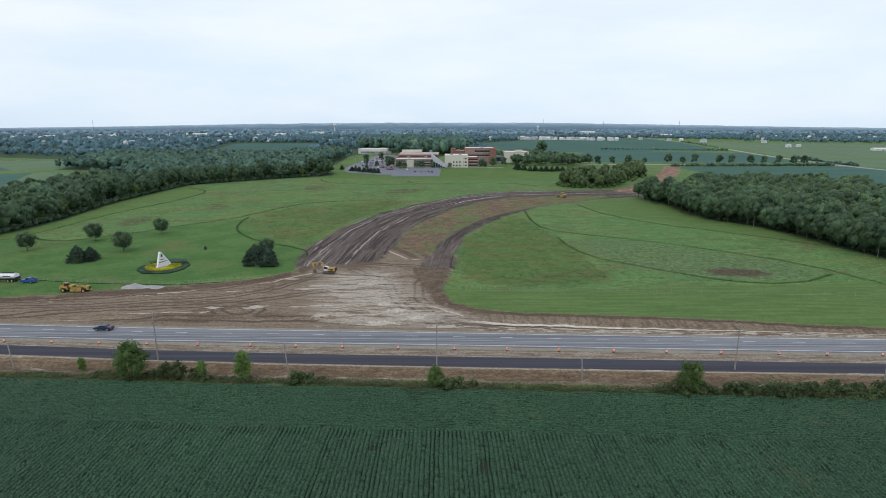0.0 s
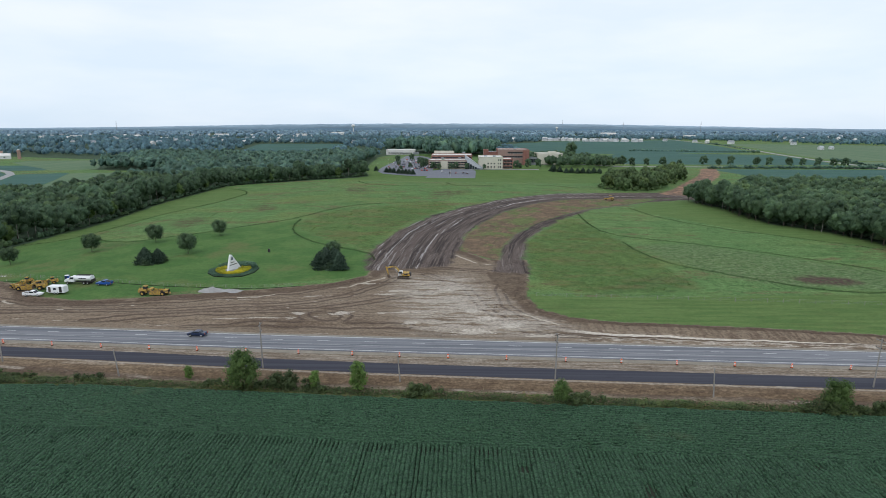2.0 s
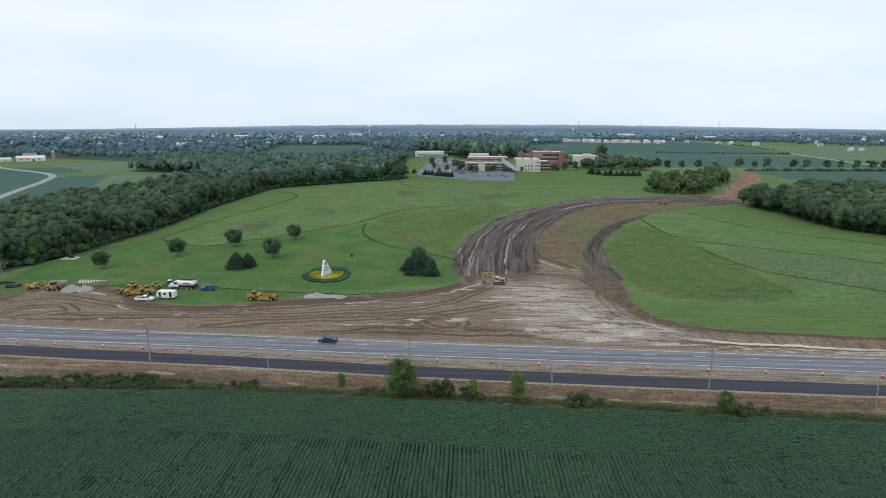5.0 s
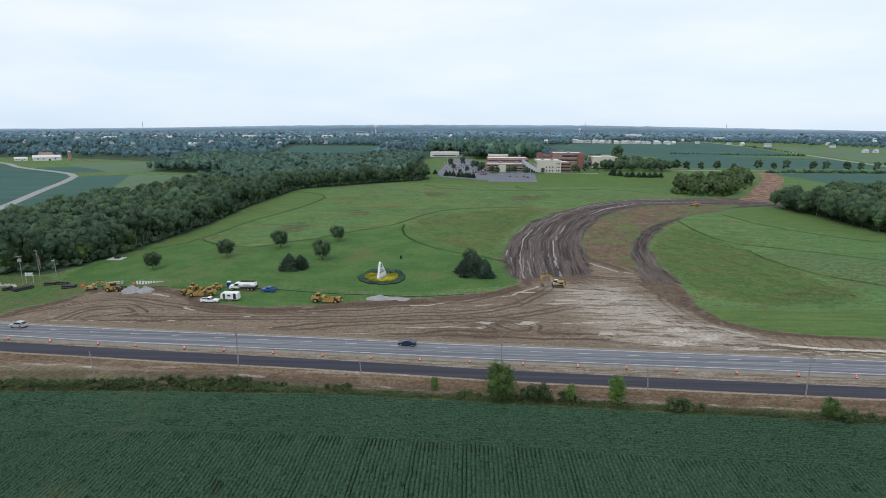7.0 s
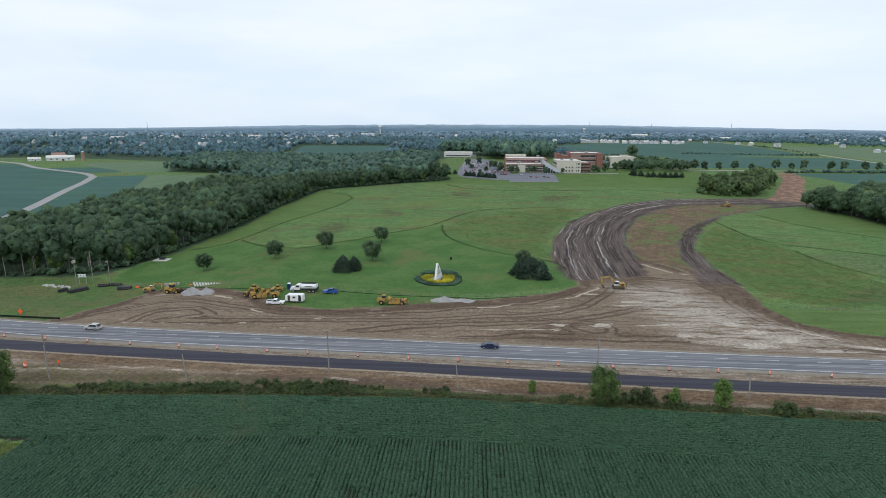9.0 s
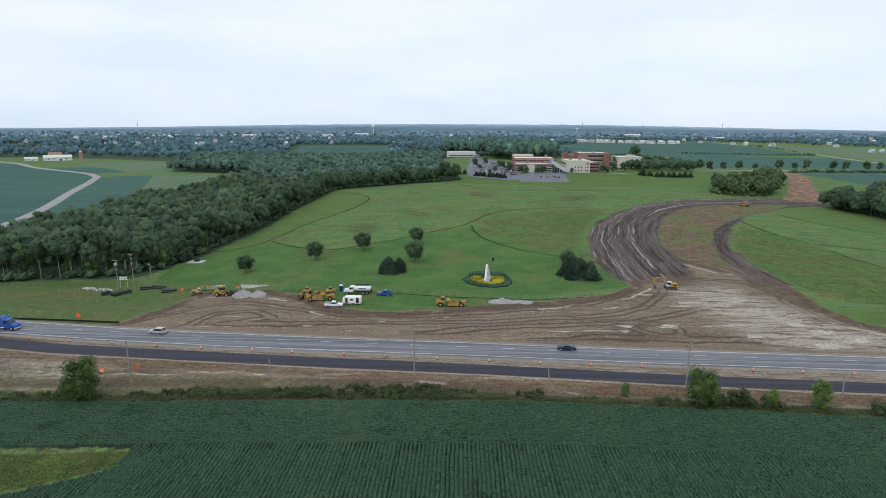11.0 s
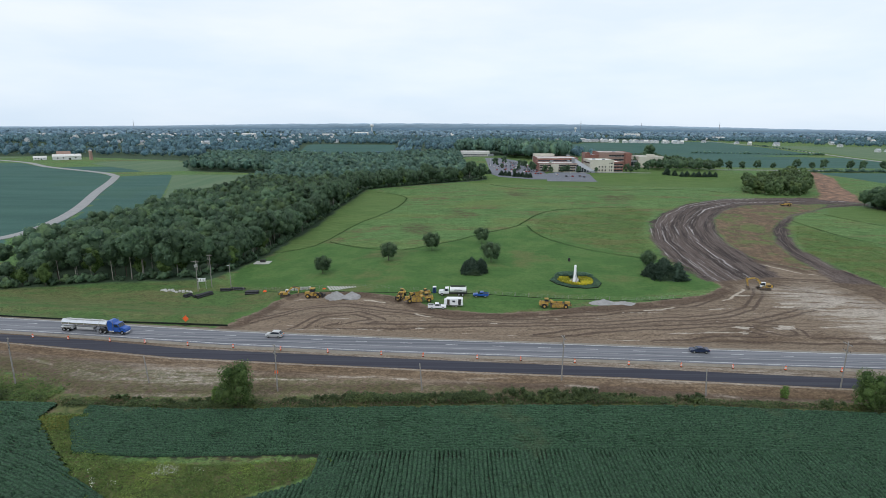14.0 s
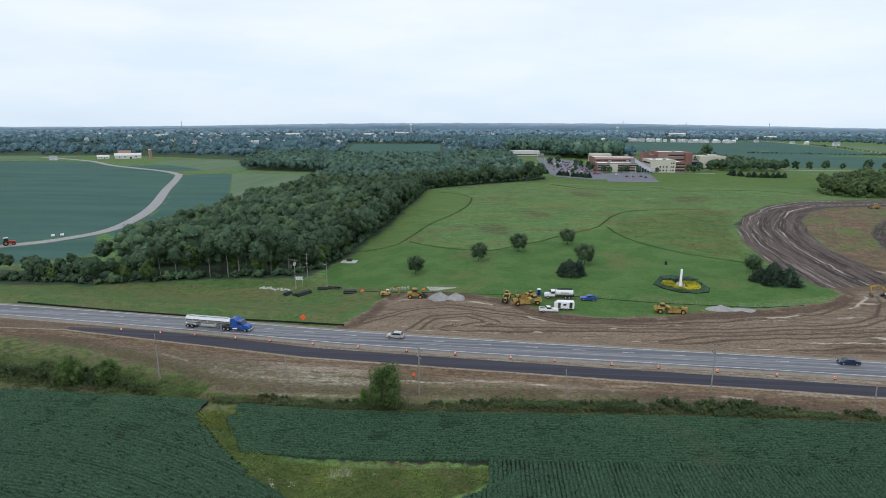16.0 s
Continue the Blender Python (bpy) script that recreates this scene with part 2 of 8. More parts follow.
    soil = n.mix(n.math("MULTIPLY", n.math("MULTIPLY", dryline, 0.8), n.step(n.noise(0.06, 6), 0.52, 0.54)), soil, (0.440, 0.390, 0.320))
    toe = n.mix(n.step(n.noise(0.5, 6, stretch=(0.5, 0.5, 1), rough=0.75), 0.40, 0.60), (0.084, 0.061, 0.044), (0.142, 0.106, 0.074))
    soil = n.mix(n.math("MULTIPLY", mask("toe", 0.8), 0.85), soil, toe)
    # graded bank beside the eastern road edge: rubble, a dark toe, a chalk line, then a scratched slope
    share = n.math("DIVIDE", n.attr("off_road"), n.math("ADD", n.math("MAXIMUM", n.attr("off_road"), 0.01), n.math("MAXIMUM", n.attr("bare"), 0.01)))
    share = n.math("ADD", share, n.math("MULTIPLY", wob, 0.012))

    east = n.step(n.attr("east"), 2.0, 16.0)

    def band(value, middle, half, soft):
        return n.math("SUBTRACT", 1.0, n.step(n.math("ABSOLUTE", n.math("SUBTRACT", value, middle)), half, half + soft))

    soil = n.mix(n.math("MULTIPLY", n.math("MULTIPLY", n.math("MULTIPLY", east, band(share, 0.22, 0.12, 0.05)), n.step(n.noise(0.45, 7, stretch=(0.5, 1.2, 1), rough=0.7), 0.50, 0.54)), 0.75), soil, (0.430, 0.385, 0.325))
    soil = n.mix(n.math("MULTIPLY", n.math("MULTIPLY", east, band(share, 0.41, 0.03, 0.03)), 0.8), soil, (0.088, 0.064, 0.047))
    slope = n.mix(n.step(n.noise(0.6, 5, stretch=(1.2, 0.16, 1), rough=0.65), 0.46, 0.62), (0.205, 0.160, 0.115), (0.135, 0.100, 0.072))
    soil = n.mix(n.math("MULTIPLY", n.math("MULTIPLY", east, band(share, 0.66, 0.14, 0.06)), 0.8), soil, slope)
    soil = n.mix(n.math("MULTIPLY", n.math("MULTIPLY", east, band(share, 0.90, 0.05, 0.04)), 0.7), soil, (0.092, 0.066, 0.048))
    soil = n.mix(n.math("MULTIPLY", n.math("MULTIPLY", east, band(share, 0.475, 0.026, 0.016)), 0.95), soil, (0.520, 0.470, 0.400))
    # cut slope below the fresh lane
    below = n.math("ADD", n.attr("off_lane"), n.math("MULTIPLY", wob, 0.10))
    cut = n.step(n.attr("east"), -236.0, -216.0)
    soil = n.mix(n.math("MULTIPLY", n.math("SUBTRACT", 1.0, cut), 0.55), soil, (0.098, 0.071, 0.051))
    soil = n.mix(n.math("MULTIPLY", band(below, 2.6, 1.5, 0.6), 0.65), soil, n.mix(n.step(n.noise(0.5, 6, stretch=(0.5, 1.5, 1), rough=0.75), 0.42, 0.58), (0.098, 0.066, 0.040), (0.180, 0.128, 0.078)))
    soil = n.mix(n.math("MULTIPLY", n.math("MULTIPLY", n.math("MULTIPLY", cut, band(below, 5.3, 0.30, 0.35)), n.step(n.noise(0.07, 6, stretch=(1, 0.5, 1), rough=0.7), 0.52, 0.60)), 0.6), soil, (0.340, 0.295, 0.240))
    soil = n.mix(n.math("MULTIPLY", band(below, 0.55, 0.20, 0.2), 0.55), soil, (0.330, 0.290, 0.240))
    rubble = n.mix(n.step(n.noise(0.8, 7, stretch=(0.16, 1.3, 1), rough=0.75), 0.42, 0.60), (0.150, 0.118, 0.088), (0.300, 0.262, 0.215))
    soil = n.mix(n.math("MULTIPLY", n.math("MULTIPLY", cut, band(below, -8.5, 7.5, 1.0)), 0.75), soil, rubble)
    sprout = n.math("MULTIPLY", n.step(n.math("ADD", below, n.math("MULTIPLY", edge, 0.7)), 5.5, 8.0), n.step(n.noise(0.6, 6, rough=0.75), 0.40, 0.54))
    soil = n.mix(n.math("MULTIPLY", sprout, 0.6), soil, (0.094, 0.098, 0.042))
    clod = n.noise(1.7, 8, stretch=(0.7, 1, 1), rough=0.82)
    soil = n.scale(soil, n.math("ADD", n.math("MULTIPLY", n.step(clod, 0.38, 0.62), 0.62), 0.69))
    cover = n.mix(mask("bare", 0.5), grass, soil)
    # churned haul roads: streaks run along them
    uv = n.attr("track_uv", "Vector")
    split = n.tree.nodes.new("ShaderNodeSeparateXYZ")
    n.put(uv, split.inputs[0])
    left = n.math("SUBTRACT", 1.0, n.step(n.math("ADD", split.outputs[0], n.math("MULTIPLY", edge, 0.6)), -6.0, 4.0))
    ruts = n.noise(0.8, 6, at=uv, stretch=(1.6, 0.06, 1), rough=0.75)
    wide = n.noise(0.8, 4, at=uv, stretch=(0.30, 0.014, 1), rough=0.6)
    mud = n.mix(n.step(wide, 0.42, 0.58), (0.046, 0.036, 0.033), (0.098, 0.077, 0.068))
    mud = n.mix(n.math("MULTIPLY", n.step(ruts, 0.50, 0.58), 0.6), mud, (0.165, 0.134, 0.116))
    wet = n.step(n.noise(0.8, 8, at=uv, stretch=(0.75, 0.020, 1), rough=0.76), 0.575, 0.600)
    wet = n.math("MULTIPLY", wet, n.math("ADD", n.math("MULTIPLY", left, 0.45), 0.12))
    lie = n.math("ADD", split.outputs[0], n.math("MULTIPLY", n.math("SUBTRACT", n.noise(0.05, 4, at=uv, stretch=(0.2, 1, 1)), 0.5), 5.0))
    broken = n.step(n.noise(0.8, 7, at=uv, stretch=(0.9, 0.03, 1), rough=0.7), 0.46, 0.54)
    for middle, half, much in ((3.6, 0.30, 0.85), (1.2, 0.12, 0.45), (-11.5, 0.2, 0.5), (-8.0, 0.12, 0.35)):
        wet = n.math("MAXIMUM", wet, n.math("MULTIPLY", n.math("MULTIPLY", band(lie, middle, half, 0.4), broken), much))
    mud = n.mix(wet, mud, (0.430, 0.400, 0.385))
    mud = n.scale(mud, n.math("ADD", n.math("MULTIPLY", n.step(clod, 0.38, 0.62), 0.7), 0.65))
    cover = n.mix(mask("haul", 1.8, n.math("ADD", edge, n.math("MULTIPLY", wob, 0.5))), cover, mud)
    clay = n.mix(n.step(n.noise(0.16, 7, rough=0.75), 0.42, 0.58), (0.178, 0.122, 0.078), (0.118, 0.086, 0.058))
    furrow = n.noise(0.8, 5, at=uv, stretch=(0.9, 0.03, 1), rough=0.7)
    clay = n.mix(n.math("MULTIPLY", n.step(furrow, 0.52, 0.60), 0.5), clay, (0.082, 0.062, 0.046))
    shoot = n.math("ADD", n.noise(0.045, 7, rough=0.72), n.math("MULTIPLY", n.math("SUBTRACT", left, 0.5), 0.10))
    clay = n.mix(n.math("MULTIPLY", n.step(shoot, 0.43, 0.53), 0.8), clay, (0.100, 0.138, 0.046))
    cover = n.mix(mask("median", 1.0), cover, n.scale(clay, tone))
    orange = n.mix(n.step(mid, 0.40, 0.56), (0.300, 0.180, 0.120), (0.150, 0.104, 0.078))
    cover = n.mix(mask("clay", 1.5, edge), cover, n.scale(orange, tone))
    rough = n.math("SUBTRACT", 0.95, n.math("MULTIPLY", n.math("MULTIPLY", wet, mask("haul", 0.8)), 0.45))
    return n.done(cover, n.math("ADD", fine, n.math("MULTIPLY", ruts, 0.6)), 0.55, 0.35, rough)


def asphalt(name, colour, lighter):
    n = Nodes(name, 0.85)
    a, b = n.noise(6.0, 4), n.noise(0.35, 5, stretch=(0.012, 2.6, 1), rough=0.6)
    c = n.mix(n.step(b, 0.38, 0.62), colour, lighter)
    c = n.mix(n.math("MULTIPLY", n.step(n.noise(0.5, 6, stretch=(0.25, 1.0, 1), rough=0.7), 0.55, 0.66), 0.35), c, [v * 0.7 for v in colour])
    return n.done(n.scale(c, n.math("ADD", n.math("MULTIPLY", a, 0.3), 0.85)), a, 0.2, 0.02)


def facade(name, brick, band):
    n = Nodes(name, 0.85)
    b = n.tree.nodes.new("ShaderNodeTexBrick")
    b.inputs["Color1"].default_value, b.inputs["Color2"].default_value = (*brick, 1), (*[v * 0.8 for v in brick], 1)
    b.inputs["Mortar"].default_value = (*band, 1)
    b.inputs["Scale"].default_value = 1.6
    n.put(n.place, b.inputs["Vector"])
    f = n.math("ADD", n.math("MULTIPLY", n.noise(0.3, 4), 0.4), 0.8)
    return n.done(n.scale(b.outputs[0], f))


GROUND = ground_material()
OLD_ASPHALT = asphalt("worn_asphalt", (0.118, 0.124, 0.140), (0.205, 0.210, 0.226))
NEW_ASPHALT = asphalt("fresh_asphalt", (0.036, 0.037, 0.050), (0.052, 0.053, 0.066))
GRAVEL = plain("shoulder_gravel", (0.232, 0.208, 0.172), 0.95, 0, 3.0, 0.5, 0.1)
ROAD_PAINT = plain("road_paint", (0.46, 0.46, 0.46), 0.8, 0, 4.0, 0.6)
LOT = asphalt("car_park_asphalt", (0.130, 0.140, 0.165), (0.180, 0.190, 0.215))


def crop_material():
    """Soybean leaves: each plant a little different, thin and yellow in patches."""
    n = Nodes("soybean_leaf", 0.7)
    leaf = n.noise(2.6, 6, rough=0.95)
    # The near-black end paints shaded holes between the leaves into the colour.
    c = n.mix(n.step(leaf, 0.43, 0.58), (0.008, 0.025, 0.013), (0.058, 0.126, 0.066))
    c = n.mix(n.math("MULTIPLY", n.step(n.noise(0.06, 4), 0.60, 0.74), 0.5), c, (0.075, 0.090, 0.045))
    return n.done(n.scale(c, n.math("ADD", n.math("MULTIPLY", n.noise(0.03, 3), 0.5), 0.80)), leaf, 0.9, 0.22)


CROP = crop_material()
WEED = leafy("weed_leaf", (0.072, 0.130, 0.030), (0.165, 0.235, 0.064), 0.0)
LEAF_A = leafy("broadleaf", (0.044, 0.081, 0.051), (0.095, 0.152, 0.077), 0.4, 1.3)
# Copy of LEAF_A whose tone carries the eastern wood's light, not another species.
LEAF_EAST = leafy("east_broadleaf", (0.048, 0.090, 0.054), (0.112, 0.176, 0.084), 0.4, 1.3)
LEAF_LAWN = leafy("small_tree_leaf", (0.034, 0.064, 0.036), (0.100, 0.156, 0.074), 0.3, 2.0)
LEAF_B = leafy("light_broadleaf", (0.044, 0.086, 0.024), (0.135, 0.205, 0.060), 0.4, 2.2)
LEAF_FIR = leafy("spruce_needles", (0.026, 0.048, 0.032), (0.068, 0.108, 0.072), 0.3)
# Distance haze is painted into these two leaf colours as extra blue.
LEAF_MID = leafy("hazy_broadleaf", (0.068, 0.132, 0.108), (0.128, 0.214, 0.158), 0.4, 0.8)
LEAF_FAR = leafy("haze_tinted_foliage", (0.074, 0.142, 0.172), (0.128, 0.218, 0.256), 0.4, 0.4)
LEAF_COPSE = leafy("olive_broadleaf", (0.050, 0.088, 0.036), (0.140, 0.205, 0.084), 0.4, 1.2)
HEDGE = leafy("shrub_leaf", (0.034, 0.056, 0.022), (0.104, 0.138, 0.054), 0.4, 2.2)
PALE_BARK = plain("pale_bark", (0.240, 0.225, 0.195), 0.95, 0, 6.0, 0.5, 0.1)
BARK = plain("bark", (0.085, 0.072, 0.058), 0.95, 0, 6.0, 0.6, 0.1)
POLE_WOOD = plain("weathered_pole_wood", (0.270, 0.255, 0.235), 0.9, 0, 5.0, 0.5, 0.1)


# ---- mesh helpers ----
class Geo:
    """Collects vertices and faces of one mesh."""

    def __init__(self):
        self.v, self.f = [], []

    def add(self, verts, faces):
        k = len(self.v)
        self.v.extend([tuple(p) for p in verts])
        self.f.extend([tuple(i + k for i in f) for f in faces])
        return self

    def box(self, x, y, z, sx, sy, sz, turn=0.0, taper=1.0, bevel=0.0, tip=0.0):
        """A box that stands on z, centred on x, y; its edges may be bevelled, its top tapered."""
        c, s = math.cos(radians(turn)), math.sin(radians(turn))
        b = min(bevel, sx * 0.3, sy * 0.3, sz * 0.3)

        def ring(hx, hy, h, shift=0.0):
            if b:
                q = [(hx - b, hy), (hx, hy - b), (hx, b - hy), (hx - b, -hy), (b - hx, -hy), (-hx, b - hy), (-hx, hy - b), (b - hx, hy)]
            else:
                q = [(hx, hy), (hx, -hy), (-hx, -hy), (-hx, hy)]
            return [(x + c * (px + shift) - s * py, y + s * (px + shift) + c * py, z + h) for px, py in q]

        hx, hy = sx / 2, sy / 2
        if b:
            rings = [ring(hx, hy, 0), ring(hx + (hx * taper - hx), hy * taper, sz - b, tip), ring(hx * taper - b, hy * taper - b, sz, tip)]
        else:
            rings = [ring(hx, hy, 0), ring(hx * taper, hy * taper, sz, tip)]
        n = len(rings[0])
        verts = [p for r in rings for p in r]
        faces = [tuple(range(n)), tuple(range(len(verts) - 1, len(verts) - n - 1, -1))]
        for k in range(len(rings) - 1):
            for i in range(n):
                j = (i + 1) % n
                faces.append((k * n + j, k * n + i, (k + 1) * n + i, (k + 1) * n + j))
        return self.add(verts, faces)

    def rod(self, a, b, ra, rb=None, n=8):
        """A round bar from a to b."""
        a, b = Vector(a), Vector(b)
        rb = ra if rb is None else rb
        d = (b - a).normalized()
        u = d.orthogonal().normalized()
        w = d.cross(u)
        verts = []
        for p, r in ((a, ra), (b, rb)):
            for i in range(n):
                t = 2 * math.pi * i / n
                verts.append(p + (u * math.cos(t) + w * math.sin(t)) * r)
        faces = [tuple(range(n - 1, -1, -1)), tuple(range(n, 2 * n))]
        faces += [(i, (i + 1) % n, n + (i + 1) % n, n + i) for i in range(n)]
        return self.add(verts, faces)

    def bar(self, a, b, w, h):
        """A flat bar from a to b, w wide and h high."""
        a, b = Vector(a), Vector(b)
        d = (b - a).normalized()
        u = d.cross(Vector((0, 0, 1)))
        u = (u if u.length > 1e-3 else Vector((0, 1, 0))).normalized() * (w / 2)
        k = u.cross(d).normalized() * (h / 2)
        verts = [p + q for p in (a, b) for q in (u + k, u - k, -u - k, k - u)]
        return self.add(verts, [(3, 2, 1, 0), (4, 5, 6, 7), (0, 1, 5, 4), (1, 2, 6, 5), (2, 3, 7, 6), (3, 0, 4, 7)])

    def prism(self, outline, y0, y1):
        """A side outline (x, z) drawn out from y0 to y1."""
        n = len(outline)
        verts = [(x, y0, z) for x, z in outline] + [(x, y1, z) for x, z in outline]
        faces = [tuple(range(n)), tuple(range(2 * n - 1, n - 1, -1))]
        faces += [((i + 1) % n, i, n + i, n + (i + 1) % n) for i in range(n)]
        return self.add(verts, faces)

    def heap(self, x, y, z, rx, ry, h, seed=0, n=22, rings=9, rough=0.16):
        """A loose heap with an uneven surface."""
        verts, faces = [(x, y, z + h)], []
        for k in range(1, rings + 1):
            f = k / rings
            for i in range(n):
                t = 2 * math.pi * i / n
                p = Vector((math.cos(t) * f * 2.0 + seed * 7.3, math.sin(t) * f * 2.0, seed))
                w = 1 + rough * 1.6 * noise.noise(p * 1.3)
                top = h * (1 - f) ** 0.85 * (1 + rough * 2.2 * noise.noise(p * 3.1)) if k < rings else -0.05
                verts.append((x + rx * f * w * math.cos(t), y + ry * f * w * math.sin(t), z + top))
        faces += [(0, 1 + i, 1 + (i + 1) % n) for i in range(n)]
        for k in range(rings - 1):
            for i in range(n):
                j = (i + 1) % n
                faces.append((1 + k * n + i, 1 + (k + 1) * n + i, 1 + (k + 1) * n + j, 1 + k * n + j))
        return self.add(verts, faces)

    def mesh(self, name, mat, smooth=False):
        me = bpy.data.meshes.new(name)
        me.from_pydata(self.v, [], self.f)
        me.validate()
        if smooth:
            me.shade_smooth()
        me.materials.append(mat)
        return me


def quads(name, verts, faces, mat):
    """A mesh from arrays of vertices and four-cornered faces."""
    verts, faces = np.asarray(verts, np.float32), np.asarray(faces, np.int32)
    me = bpy.data.meshes.new(name)
    me.vertices.add(len(verts))
    me.vertices.foreach_set("co", verts.ravel())
    me.loops.add(faces.size)
    me.loops.foreach_set("vertex_index", faces.ravel())
    me.polygons.add(len(faces))
    me.polygons.foreach_set("loop_start", np.arange(0, faces.size, 4, dtype=np.int32))
    me.polygons.foreach_set("loop_total", np.full(len(faces), 4, np.int32))
    me.update(calc_edges=True)
    if mat:
        me.materials.append(mat)
    return me


def part(name, geo, mat, parent=None, label="", smooth=False):
    """One mesh object, under a thing or a part of it."""
    me = geo.mesh(name, mat, smooth) if isinstance(geo, Geo) else geo
    ob = new(name, me)
    if parent is not None:
        ob.parent = parent
    return tagged(ob, label)


def thing(name, label, category, group="", kind=""):
    return tagged(new(name), label, category, group, kind)


def lines_at(x, pairs):
    return np.interp(x, [p[0] for p in pairs], [p[1] for p in pairs])


def smooth01(v, lo, hi):
    t = np.clip((v - lo) / (hi - lo), 0, 1)
    return t * t * (3 - 2 * t)


# ---- the plan ----
ROAD_EDGE = [(-5000, 690), (-420, 171.0), (-333, 160.5), (-293, 156.8), (-254, 152.2), (-219, 148.0), (-197, 146.0), (-157, 143.2), (-120, 141.3), (-72, 138.4), (-35, 136.9), (0, 135.4), (60, 132.6), (113, 130.6), (200, 127.3), (5000, -60)]
LANE_EDGE = [(-420, 161.5), (-326, 152.0), (-287, 147.9), (-250, 143.6), (-217, 139.2), (-180, 136.0), (-146, 134.2), (-116, 132.8), (-70, 130.0), (-35, 128.6), (0, 127.2), (60, 124.6), (113, 122.6), (200, 119.4)]
NEW_FAR = [(-297, 144.2), (-276, 143.9), (-249, 140.3), (-224, 136.0), (-180, 132.4), (-146, 130.0), (-113, 127.8), (-69, 124.2), (-35, 122.2), (0, 120.6), (60, 118.2), (113, 116.2), (200, 113.0)]
NEW_NEAR = [(-297, 142.8), (-276, 139.2), (-249, 134.7), (-224, 130.4), (-180, 127.0), (-146, 124.4), (-113, 122.6), (-69, 118.9), (-35, 116.9), (0, 115.2), (60, 112.8), (113, 110.8), (200, 107.6)]
CROP_EDGE = [(-420, 108.5), (-284, 108.2), (-246, 107.4), (-208, 105.4), (-174, 107.4), (-140, 109.2), (-103, 110.0), (-65, 108.0), (-36, 106.0), (0, 104.6), (60, 101.5), (120, 99.0), (220, 95.0)]

